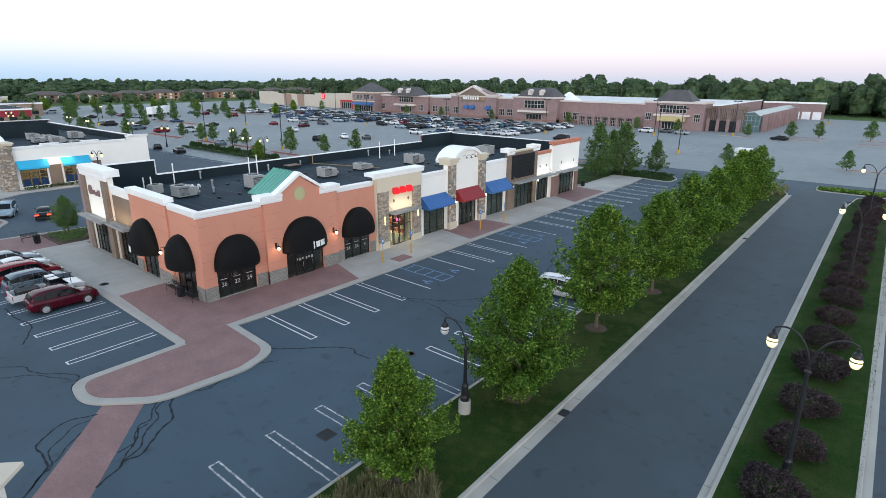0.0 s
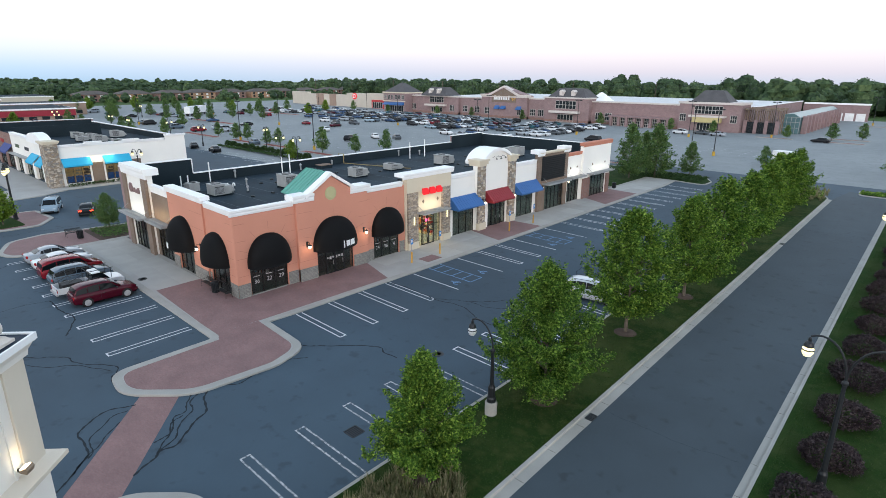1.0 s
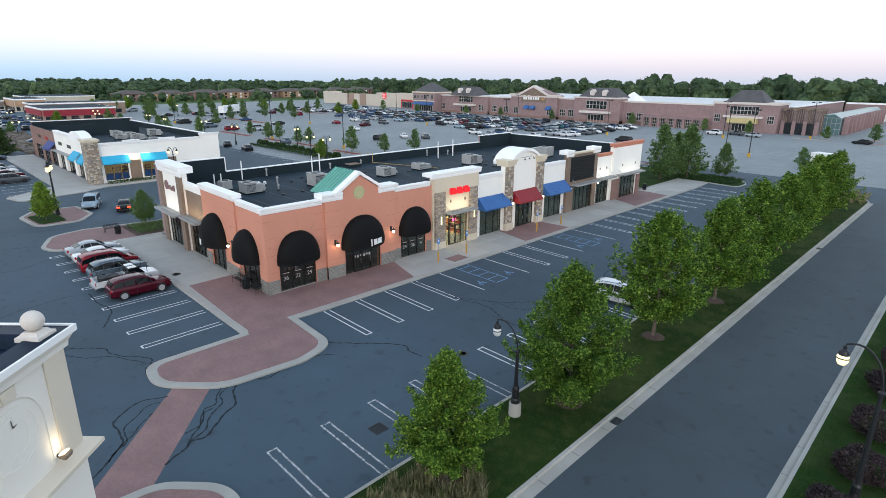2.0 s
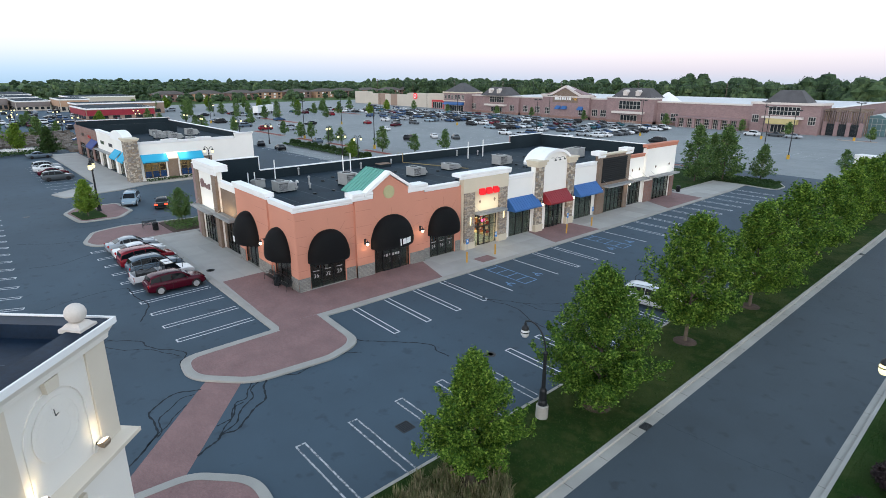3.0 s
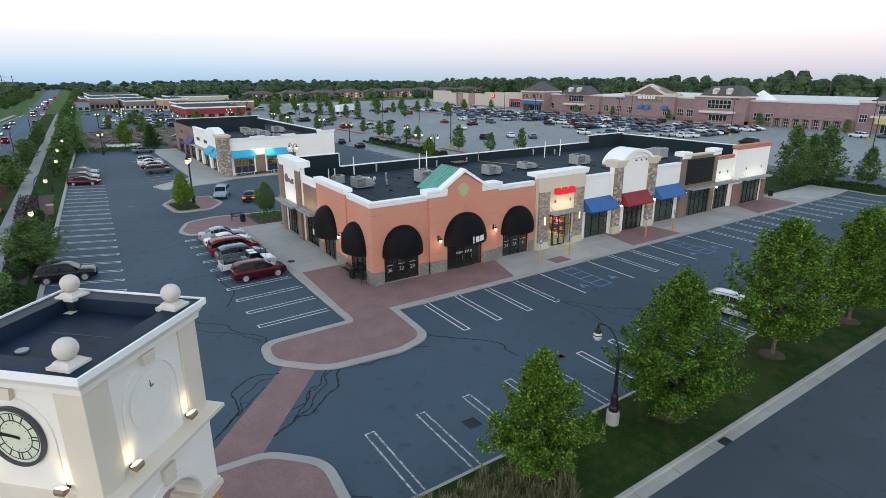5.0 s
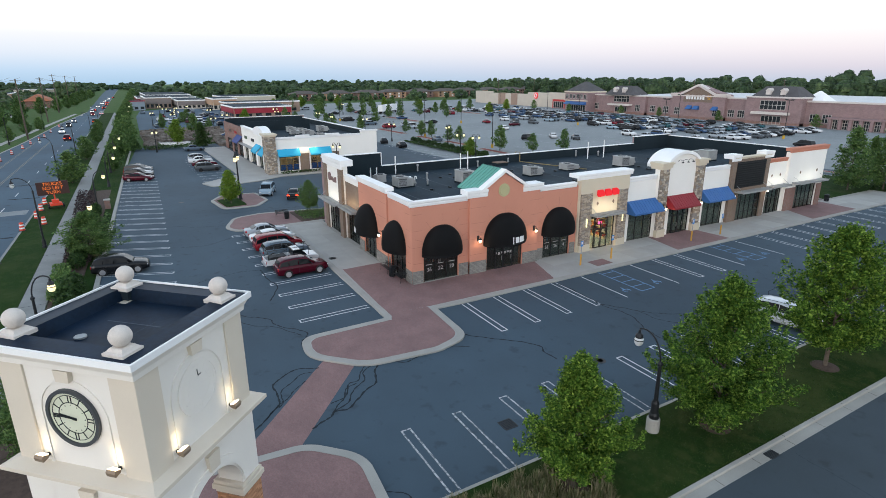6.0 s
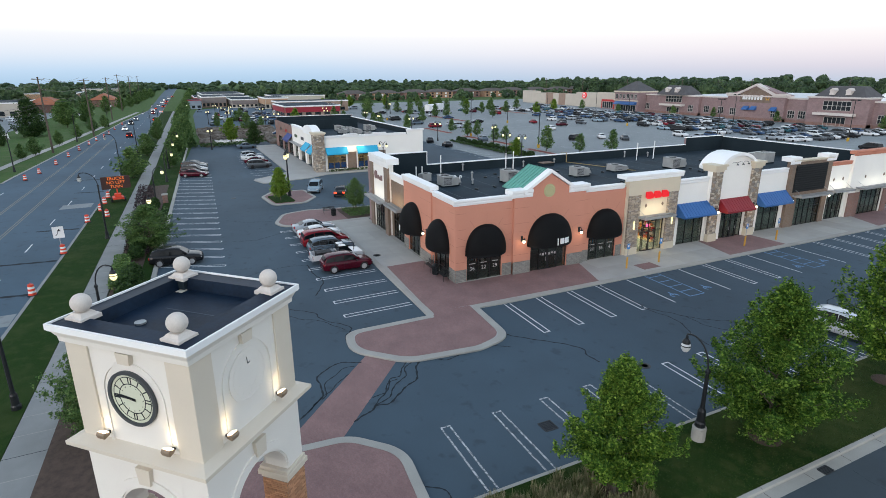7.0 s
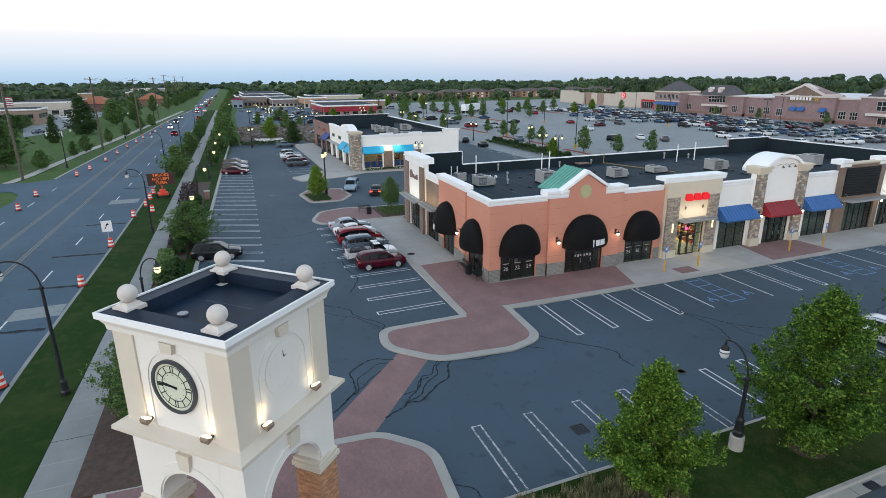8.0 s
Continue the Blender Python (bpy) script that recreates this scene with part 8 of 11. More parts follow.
# short lawn blades where the camera is near
rs_ = np.random.RandomState(9)
nb_ = 24000
xb, yb = rs_.uniform(-13.4, -8.75, nb_), rs_.uniform(4, 60, nb_)
ym = rs_.uniform(10, 70, nb_)
lo_m = 0.08 - 1.2 * (ym - 1) / 95
xm = lo_m + (4.6 - 0.4 * (ym - 1) / 96 - lo_m) * rs_.rand(nb_)
xb = np.minimum(xb, -8.75 - 0.95 * (yb - 1) / 95.5)
Pb = np.c_[np.r_[xb, xm], np.r_[yb, ym], np.full(2 * nb_, 0.145)]
Ub, Vb = leaf_axes(rs_, 2 * nb_, 0.045)
Ub[:, 2] = np.abs(Ub[:, 2]) + 0.02
LAWN_BLADE = leaf_mat("lawn_blade", (0.011, 0.030, 0.006), (0.030, 0.066, 0.013), (0.070, 0.090, 0.028))
tagged(new("lawn_grass", quads_mesh("lawn_grass", Pb, Ub, Vb * 0.6, LAWN_BLADE)), "short mown green lawn blades", "grass", "", "stuff")
# mulch rings under the strip trees
for x, y in ((-11.3, 11.05), (-11.05, 20.5), (-11.5, 31.8), (-11.0, 41.6), (-11.4, 51.2)):
    bm = bmesh.new()
    lathe(bm, [(0.78, 0.0), (0.55, 0.05), (0.2, 0.08)], (x, y, 0.126), 18)
    setting("mulch_ring", bm, MULCH, "brown bark mulch ring round a maple trunk", "mulch")
# ---------------------------------------------------------------- marks on the asphalt
LOT = bpy.data.objects["parking_lot"]
FARLOT = bpy.data.objects["far_parking_lot"]
ROAD = bpy.data.objects["road"]


def hairpin(x0, y0, x1, y1, material, half=0.24, w=0.1):
    """A double stall line, closed at its outer end (x1, y1)."""
    a, b = Vector((x0, y0)), Vector((x1, y1))
    d = (b - a).normalized()
    n = Vector((-d.y, d.x))
    bm = bmesh.new()
    for s in (-1, 1):
        o = n * s * half
        e = n * (w / 2)
        sheet(bm, [tuple(a + o - e), tuple(b + o - e), tuple(b + o + e), tuple(a + o + e)], 0.004)
    sheet(bm, [tuple(b - n * (half + w / 2)), tuple(b + d * w - n * (half + w / 2)), tuple(b + d * w + n * (half + w / 2)), tuple(b + n * (half + w / 2))], 0.004)
    part("stall_line", bm, material, LOT, "white double stall line")


def stripe(x0, y0, x1, y1, material, w=0.1, parent=None, z=0.004):
    a, b = Vector((x0, y0)), Vector((x1, y1))
    n = Vector((-(b - a).y, (b - a).x)).normalized() * w / 2
    bm = bmesh.new()
    sheet(bm, [tuple(a - n), tuple(b - n), tuple(b + n), tuple(a + n)], z)
    part("stall_line", bm, material, parent or LOT)


for y in (18.0, 21.0, 24.05, 27.1, 39.8, 42.95, 56.5, 59.6, 62.7, 65.8, 68.9, 72.0, 75.1, 78.2, 81.3, 84.4, 87.5, 90.6):
    hairpin(-31.4, y + 0.15, -25.9, y, LINE_WHITE)
for y in (30.3, 36.6, 46.0, 52.5):
    stripe(-31.4, y + 0.15, -25.8, y, LINE_WHITE, 0.12)
for y0, y1 in ((32.4, 34.0), (48.4, 50.0)):
    for y in (y0, y1):
        stripe(-31.4, y + 0.15, -26.2, y, LINE_BLUE)
    stripe(-26.2, y0, -26.2, y1, LINE_BLUE)
    for k in range(4):
        x = -30.9 + 1.2 * k
        stripe(x, y0 + 0.1, x, y1, LINE_BLUE)
    for yy in (y0 - 1.0, y1 + 1.2):
        bm = bmesh.new()
        c = (-26.9, yy)
        for k in range(14):
            a0, a1 = math.pi * (0.3 + 1.5 * k / 14), math.pi * (0.3 + 1.5 * (k + 1) / 14)
            sheet(bm, [(c[0] + r * math.cos(a), c[1] + r * math.sin(a)) for r, a in ((0.28, a0), (0.38, a0), (0.38, a1), (0.28, a1))], 0.004)
        sheet(bm, [(c[0] - 0.05, c[1] - 0.1), (c[0] - 0.75, c[1] - 0.02), (c[0] - 0.75, c[1] + 0.1), (c[0] - 0.05, c[1] + 0.05)], 0.005)
        sheet(bm, [(c[0] - 0.1, c[1] + 0.051), (c[0] - 0.1, c[1] + 0.4), (c[0], c[1] + 0.4), (c[0], c[1] + 0.051)], 0.0052)
        part("access_mark", bm, LINE_BLUE, LOT, "blue painted accessible stall mark")
for k in range(28):
    y = 6.7 + 3.06 * k
    hairpin(-13.85, y - 0.1, -18.85, y, LINE_WORN if k < 5 else LINE_WHITE)
for k in range(10):
    x = -34.9 - 2.95 * k
    hairpin(x, 11.35 + 0.02 * k, x + 0.1, 5.95, LINE_WHITE)
for k in range(22):
    x = -48.0 - 2.95 * k
    y0 = -7.3 + 0.045 * 2.95 * k
    hairpin(x, y0, x + 2.4, y0 + 5.9, LINE_WHITE, 0.2)
for k in range(12):
    x = -100 - 2.9 * k
    stripe(x, 8.2, x, 13.4, LINE_WHITE, 0.11)
    stripe(x + 1, 56.0, x + 1, 61.5, LINE_WHITE, 0.11)
for x0 in range(-256, -84, 18):
    for k in range(17):
        y = 84 + 6.0 * k
        stripe(x0 - 5.4, y, x0 + 5.4, y, LINE_WORN, 0.14, FARLOT)
for x in range(-52, 66, 3):
    if not -24 < x < 10:
        stripe(x, 140, x, 151, LINE_WORN, 0.14, FARLOT)
# street marks
for off in (-25.2, -25.5, -28.6, -28.9):
    stripe(60, street_y(60, off), -190, street_y(-190, off), LINE_YELLOW, 0.12, ROAD, -0.026)
for off, n in ((-21.4, 26), (-32.4, 11)):
    for k in range(n):
        x = 20 - 12.2 * k
        stripe(x, street_y(x, off), x - 3.2, street_y(x - 3.2, off), LINE_WHITE, 0.14, ROAD, -0.026)
for x, o0, o1 in ((-50.8, -17.9, -22.0), (-60.6, -17.8, -22.6), (-74.0, -17.8, -22.2), (-99, -18, -22), (-112, -18.5, -24), (-41.5, -18.3, -22.0)):
    bm = bmesh.new()
    ribbon(bm, wobble([(x, street_y(x, o0)), (x - 0.6, street_y(x, o1))], int(-x), 0.5, 0.03), 0.45, -0.026)
    part("tar_patch", bm, SEALANT, ROAD, "black tar joint")
bm = bmesh.new()
sheet(bm, [(-87, street_y(-87, -18.2)), (-87, street_y(-87, -22)), (-90, street_y(-90, -22)), (-90, street_y(-90, -18.2))], -0.027)
sheet(bm, [(-44, street_y(-44, -18.0)), (-44, street_y(-44, -21.5)), (-46.5, street_y(-46, -21.5)), (-46.5, street_y(-46, -18.0))], -0.027)
part("road_patch", bm, ASPHALT_OLD, ROAD, "pale patch in the road")

# sealed cracks
HAIR_CRACK = paint("hair_crack", (0.028, 0.038, 0.048), 0.9, var=0.3, spec=0.1)


def flowing(pts, seed, amp):
    """A smooth line through the points that wanders a little from side to side."""
    rnd = random.Random(seed)
    P = [Vector(p) for p in pts]
    P = [2 * P[0] - P[1]] + P + [2 * P[-1] - P[-2]]
    ph, out, run = rnd.uniform(0, 6), [], 0.0
    for a, b, c, d in zip(P, P[1:], P[2:], P[3:]):
        n = max(4, int((c - b).length / 0.22))
        for k in range(n):
            t = k / n
            q = 0.5 * (2 * b + (c - a) * t + (2 * a - 5 * b + 4 * c - d) * t * t + (3 * b - a - 3 * c + d) * t ** 3)
            run += (c - b).length / n
            w = amp * (0.6 * math.sin(1.9 * run + ph) + 0.4 * math.sin(4.7 * run + 2 * ph)) + rnd.uniform(-0.02, 0.02)
            u = (c - b).normalized()
            out.append(tuple(q + Vector((-u.y, u.x)) * w))
    out.append(tuple(P[-2]))
    return out


def crack(pts, seed, w=0.11, amp=0.13):
    bm = bmesh.new()
    ribbon(bm, flowing(pts, seed, amp * 0.8), w * 0.66, 0.0065)
    part("crack_seal", bm, SEALANT if w > 0.05 else HAIR_CRACK, LOT, "black sealed crack" if w > 0.05 else "thin dark crack")


crack([(-41.5, 0.6), (-38.5, 1.9), (-36.7, 3.8), (-35.1, 4.2), (-33.0, 5.6), (-31.9, 5.5), (-31.8, 5.9)], 1, 0.13)
crack([(-41.0, -0.5), (-38.0, 1.4), (-35.9, 2.7), (-34.8, 4.0), (-33.6, 4.7), (-32.5, 5.3)], 2, 0.1, 0.06)
crack([(-31.9, 5.5), (-31.6, 5.1), (-30.9, 4.9), (-30.6, 5.0)], 4, 0.16, 0.03)
crack([(-28.0, 15.3), (-26.6, 15.3), (-25.6, 16.2), (-24.6, 17.2), (-22.8, 18.6), (-21.8, 18.3), (-20.8, 18.4)], 5, 0.15, 0.08)
crack([(-31.5, 27.4), (-28.8, 27.6), (-25.9, 27.3), (-24.3, 27.6), (-22.4, 27.5), (-20.4, 26.6), (-17.5, 26.8)], 6, 0.12)
crack([(-25.9, 27.3), (-24.6, 28.3), (-23.3, 28.9), (-21.5, 30.9), (-19.5, 33.5), (-16.5, 36.5)], 7, 0.13)
crack([(-23.4, 28.8), (-21.0, 29.2), (-18.5, 31.5), (-16, 33.0)], 8, 0.1)
crack([(-20.5, 37.5), (-19.0, 35.0), (-17.5, 33.0), (-16.0, 31.5)], 9, 0.12)
crack([(-19.5, 39.0), (-21.0, 43.0), (-19.0, 47.0), (-20.5, 52.0)], 10, 0.1)
crack([(-27.4, 4.9), (-27.6, 4.3), (-27.9, 3.5), (-27.2, 2.3), (-26.7, 1.9), (-25.7, 1.9), (-24.6, 1.7), (-23.9, 1.1), (-23.2, 0.5), (-22.2, -0.8)], 11, 0.15, 0.05)
crack([(-27.1, 4.4), (-27.1, 3.7), (-26.5, 2.9), (-25.8, 2.1), (-24.7, 2.0), (-24.2, 1.6)], 12, 0.1, 0.06)
crack([(-26.3, 3.7), (-25.7, 3.0), (-25.0, 2.4), (-24.3, 1.4), (-23.5, 0.8)], 13, 0.09, 0.08)
crack([(-25.9, 8.2), (-25.2, 7.7), (-24.0, 7.3), (-23.5, 6.4), (-22.9, 5.7), (-22.2, 4.9), (-22.3, 4.2), (-22.0, 3.8), (-21.8, 3.3), (-21.4, 2.6)], 14, 0.17, 0.04)
crack([(-26.3, 7.5), (-25.4, 6.8), (-24.7, 6.4), (-24.6, 5.8), (-23.5, 5.2), (-23.3, 4.6), (-23.2, 4.2)], 15, 0.12, 0.05)
crack([(-26.1, 7.9), (-25.5, 7.1), (-24.6, 6.8), (-23.9, 5.8), (-22.8, 5.1), (-22.4, 4.2)], 16, 0.12, 0.05)
crack([(-24.5, 6.2), (-24.2, 5.5), (-23.3, 5.0), (-22.8, 4.4), (-22.1, 3.9)], 17, 0.11, 0.05)
crack([(-26.0, 8.3), (-25.8, 9.2), (-25.3, 9.9), (-25.5, 10.8), (-25.6, 11.7), (-25.6, 12.4), (-25.8, 13.3), (-25.0, 14.5)], 18, 0.13, 0.03)
crack([(-47.1, -0.1), (-47.9, 1.8), (-48.4, 3.9), (-48.1, 6.0)], 19, 0.08, 0.06)
crack([(-48.1, 6.0), (-45.2, 6.0), (-43.0, 6.3), (-41.3, 5.6), (-39.9, 4.9)], 22, 0.15, 0.06)
crack([(-59.7, 0.4), (-59.2, 2.8), (-60.0, 4.4), (-61.4, 6.4)], 20, 0.09, 0.06)
crack([(-70.0, 0.6), (-67.9, 3.1), (-66.8, 6.9)], 23, 0.08, 0.06)
crack([(-15.31, 3.97), (-14.96, 4.51), (-14.58, 4.75), (-14.18, 4.72)], 21, 0.1, 0.04)
crack([(-7.8, 22.0), (-4.2, 21.9), (-1.4, 22.3)], 30, 0.03, 0.08)
crack([(-8.1, 52.2), (-5.0, 52.6), (-2.0, 53.9)], 31, 0.03, 0.08)
crack([(-8.6, 73.5), (-4.5, 74.0), (-2.0, 74.5)], 32, 0.04, 0.08)
crack([(-72, 21.0), (-73.0, 14.0), (-73.5, 7.0)], 33, 0.08, 0.2)


def grate(x, y, w, l, turn, z, label):
    t = thing("storm_drain", label, "drain", "storm drains", (x, y, z), turn)
    bm = bmesh.new()
    for s in (-1, 1):
        box(bm, s * w / 2 - 0.03, -l / 2, 0, s * w / 2 + 0.03, l / 2, 0.02)
        box(bm, -w / 2 + 0.03, s * l / 2 - 0.03, 0, w / 2 - 0.03, s * l / 2 + 0.03, 0.02)
    part("frame", bm, BLACK_METAL, t)
    for k in range(1, 6):
        bm = bmesh.new()
        box(bm, -w / 2 + 0.03 + (w - 0.06) * k / 6 - 0.015, -l / 2 + 0.03, 0, -w / 2 + 0.03 + (w - 0.06) * k / 6 + 0.015, l / 2 - 0.03, 0.015)
        part("bar", bm, BLACK_METAL, t)
    for k in range(1, 6):
        bm = bmesh.new()
        box(bm, -w / 2 + 0.03, -l / 2 + 0.03 + (l - 0.06) * k / 6 - 0.012, 0.0, w / 2 - 0.03, -l / 2 + 0.03 + (l - 0.06) * k / 6 + 0.012, 0.012)
        part("bar", bm, BLACK_METAL, t)
    bm = bmesh.new()
    box(bm, -w / 2 + 0.031, -l / 2 + 0.031, 0.001, w / 2 - 0.031, l / 2 - 0.031, 0.005)
    part("sump", bm, SEALANT, t)


grate(-16.65, 11.5, 0.75, 0.75, 0, 0.0, "square black iron storm drain grate in asphalt")
grate(-8.32, 20.9, 0.4, 0.62, 0, 0.005, "black iron storm drain in the gutter")
grate(-8.78, 65.0, 0.4, 0.62, 0, 0.005, "black iron storm drain in the gutter")
for x, y in ((-47.6, 12.9), (-19.2, 20.6), (-84, 3.0)):
    t = thing("manhole_cover", "round dark iron manhole cover", "manhole cover", "manhole covers", (x, y, 0.13 if x < -40 and x > -60 else 0.0))
    bm = bmesh.new()
    rod(bm, (0, 0, 0), (0, 0, 0.012), 0.38, seg=24)
    part("lid", bm, BLACK_METAL, t)
    bm = bmesh.new()
    for k in range(3):
        hoop_r = 0.1 + 0.1 * k
        lathe(bm, [(hoop_r + 0.02, 0.012), (hoop_r + 0.015, 0.018), (hoop_r, 0.018)], (0, 0, 0), 20)
    part("rib", bm, BLACK_METAL, t)

for k in range(34):
    y = 3.0 + 2.8 * k
    x = -8.45 - 0.95 * (y - 1) / 95.5
    bm = bmesh.new()
    sheet(bm, [(x - 0.03, y), (x - 0.19, y), (x - 0.19, y + 0.025), (x - 0.03, y + 0.025)], 0.1425)
    sheet(bm, [(x + 0.5, y), (x + 0.012, y), (x + 0.012, y + 0.025), (x + 0.5, y + 0.025)], 0.0075)
    x2 = -0.29 - 1.45 * (y - 1) / 95
    sheet(bm, [(x2 - 0.32, y), (x2 - 0.012, y), (x2 - 0.012, y + 0.025), (x2 - 0.32, y + 0.025)], 0.0075)
    part("kerb_joint", bm, MULCH, LOT, "dark joint across the kerb")
# concrete slab joints of the walk, as slabs
slab_cols = [CONCRETE]
x0s = [(-37.25, -34.7), (-34.68, -32.1)]
def slab_row(y0, y1, step):
    n = max(1, round((y1 - y0) / step))
    for k in range(n):
        for a, b in x0s:
            bm = bmesh.new()
            ya, yb = y0 + (y1 - y0) * k / n, y0 + (y1 - y0) * (k + 1) / n
            box(bm, a, ya + 0.008, 0.1, b, yb - 0.008, 0.119)
            part("slab", bm, SLAB, plaza_walk)


SLAB = paint("concrete_slab", (0.37, 0.36, 0.335), 0.85, var=0.10, big=0.8, rand=0.25)
slab_row(30.1, 44.2, 2.9)
slab_row(53.0, 69.3, 2.9)
slab_row(81.0, 92.0, 2.9)
for k in range(6):
    for j in range(2):
        bm = bmesh.new()
        xa = -44.1 - 3.1 * k
        box(bm, xa - 3.085, 12.9 + 1.85 * j, 0.1, xa, 14.73 + 1.85 * j, 0.119)
        part("slab", bm, SLAB, plaza_walk)
for x, y in ((-33.4, 34.6), (-33.4, 50.6)):
    bm = bmesh.new()
    box(bm, x - 0.5, y - 1.0, 0.119, x + 0.9, y + 1.0, 0.128)
    part("ramp_pad", bm, PAVER, plaza_walk, "brick-red tactile ramp pad")

# ---------------------------------------------------------------- small islands, walks, verges
i1 = rounded([(-63.03, 6.6, 2.0), (-65.5, 5.8, 2.5), (-70.0, 7.5, 2.5), (-71.0, 11.0, 1.0), (-69.6, 19.5, 0), (-63.03, 19.5, 0), (-63.03, 12.3, 0)])
island("brick_island", i1, PAVER, "brick paved parking island with pale kerb", "island", 0.45, 0.13)
bm = bmesh.new()
prism(bm, rounded([(-69.3, 14.6, 0.3), (-63.6, 14.6, 0.3), (-63.6, 19.3, 0.3), (-69.0, 19.3, 0.3)]), 0.1, 0.16)
setting("planting_bed", bm, MULCH, "brown mulch planting bed in the island", "planting bed")
i2 = rounded([(-75.8, 7.4, 1.5), (-82.5, 6.7, 2.0), (-85.8, 8.6, 1.5), (-85.2, 13.8, 1.0), (-79.0, 14.2, 1.0), (-75.6, 12.0, 1.5)])
island("brick_island", i2, PAVER, "brick paved parking island with young tree", "island", 0.45, 0.13)
bm = bmesh.new()
prism(bm, rounded([(-76.8, 8.0, 0.8), (-82.3, 7.5, 0.8), (-83.0, 10.5, 0.5), (-77.0, 10.8, 0.5)]), 0.1, 0.17)
setting("planting_bed", bm, GRASS, "green planting bed in the island", "planting bed")
b2walk = [(-150.5, 20.2), (-150.5, 14.6), (-104.0, 14.6), (-98.0, 7.6), (-93.8, 8.8), (-95.5, 17.0), (-98.0, 21.0), (-98.0, 41.5), (-100.9, 41.5), (-100.9, 20.2)]
island("pavement", rounded([(x, y, 0.8 if i in (2, 3, 4) else 0) for i, (x, y) in enumerate(b2walk)]), CONCRETE, "concrete walk round the white shop building", "pavement", 0.3, 0.13)
endi = rounded([(-37.2, 82.5, 0), (-37.2, 95.7, 0), (-32.0, 95.7, 0.5), (-26.9, 94.8, 1.5), (-26.9, 99.0, 2.0), (-29.5, 103.5, 2.0), (-39.5, 104.5, 0), (-61.0, 104.5, 0), (-61.0, 82.5, 0)])
island("end_island", endi, GRASS, "planted grass island at the end of the shops", "island", 0.2, 0.14)
island("small_island", rounded([(-7.0, 107.5, 1.0), (-6.5, 103.0, 1.0), (3.0, 102.6, 0), (3.0, 107.0, 0)]), GRASS, "small planted island beside the junction", "island", 0.2, 0.14)
for x, y, l, w in ((-48, 108.5, 14, 1.6), (-20.6, 199, 10.5, 1.6), (-20, 188, 9.5, 1.6), (-38, 189.7, 10, 1.4), (-1.0, 131.5, 7, 1.5), (-21.5, 262.5, 9.5, 1.6), (-3, 198.5, 8, 1.6), (-3, 187.5, 8, 1.6), (-141, 74, 11, 2.2), (-125, 74.5, 11, 2.2), (-106.5, 73.5, 11, 2.2), (-165, 74, 20, 2.4), (-210, 100, 30, 3), (-235, 145, 30, 3)):
    island("red_island", rounded([(x - l / 2, y - w / 2, 0.7), (x + l / 2, y - w / 2, 0.7), (x + l / 2, y + w / 2, 0.7), (x - l / 2, y + w / 2, 0.7)], 4), RED_MULCH, "narrow parking lot island with red mulch", "island", 0.2, 0.14)
# verge, sidewalk and beds between lot and street
def along(x, off):
    return (x, off + 0.85 - 0.037 * (x + 35))


bm = bmesh.new()
prism(bm, [along(-20.0, -12.0), along(-330, -12.0), along(-330, -13.9), along(10.0, -13.9), along(10, -12.0)], -0.05, 0.06)
sw = setting("sidewalk", bm, CONCRETE_OLD, "pale concrete sidewalk along the main street", "sidewalk")
for k in range(70):
    x = -18 - 1.9 * k
    bm = bmesh.new()
    sheet(bm, [along(x, -12.02), along(x, -13.88), along(x - 0.04, -13.88), along(x - 0.04, -12.02)], 0.064)
    part("joint", bm, SEALANT if k % 4 == 0 else CONCRETE_KERB, sw)
bm = bmesh.new()
prism(bm, [along(30, -13.95), along(-330, -13.95), (-330, street_y(-330, -17.0)), (-110, -13.75), (-62.3, -15.55), (-35.5, -16.75), (30, -18.7)], -0.05, 0.05)
setting("verge", bm, GRASS, "mown green grass verge beside the street", "grass verge")
bm = bmesh.new()
prism(bm, [(30, -18.7), (-35.5, -16.75), (-62.3, -15.55), (-110, -13.75), (-900, street_y(-900, -17.0)), (-900, street_y(-900, -17.25)), (-110, -14.0), (-62.3, -15.8), (-35.5, -17.0), (30, -18.95)], -0.05, 0.055)
setting("kerb", bm, CONCRETE_OLD, "weathered concrete street kerb", "kerb")
bm = bmesh.new()
prism(bm, [along(-24, -11.95), along(-330, -11.95), (-330, 4.0), (-160, -0.9), (-120, -3.4), (-50, -7.55), (-24, -8.8)], -0.05, 0.045)
setting("planting_strip", bm, GRASS, "grass strip with shrubs between sidewalk and lot", "grass strip")
bm = bmesh.new()
prism(bm, [(-49.8, -7.5), (-120, -3.35), (-160, -0.85), (-160, -0.45), (-120, -2.95), (-49.8, -7.1)], -0.02, 0.13)
setting("kerb", bm, CONCRETE_KERB, "pale concrete kerb along the parking row", "kerb")
bm = bmesh.new()
prism(bm, rounded([(-20.6, -11.65, 0.3), (-31.4, -11.3, 0.3), (-31.4, -7.6, 0.5), (-21.6, -3.6, 0.5), (-20.4, -9.0, 0.5)]), 0.0, 0.15)
setting("planting_bed", bm, MULCH, "dark brown mulch bed beside the clock tower", "planting bed")
bm = bmesh.new()
prism(bm, [along(-31.5, -11.9), along(-100, -11.9), (-100, -5.6), (-50, -8.5), (-31.5, -9.4)], -0.02, 0.075)
setting("planting_bed", bm, MULCH, "dark mulch bed between sidewalk and parking row", "planting bed")
bm = bmesh.new()
prism(bm, FAR_KERB + [(x, y - 0.35) for x, y in FAR_KERB[::-1]], -0.05, 0.05)
setting("kerb", bm, CONCRETE_KERB, "pale concrete kerb of the far street side", "kerb")
bm = bmesh.new()
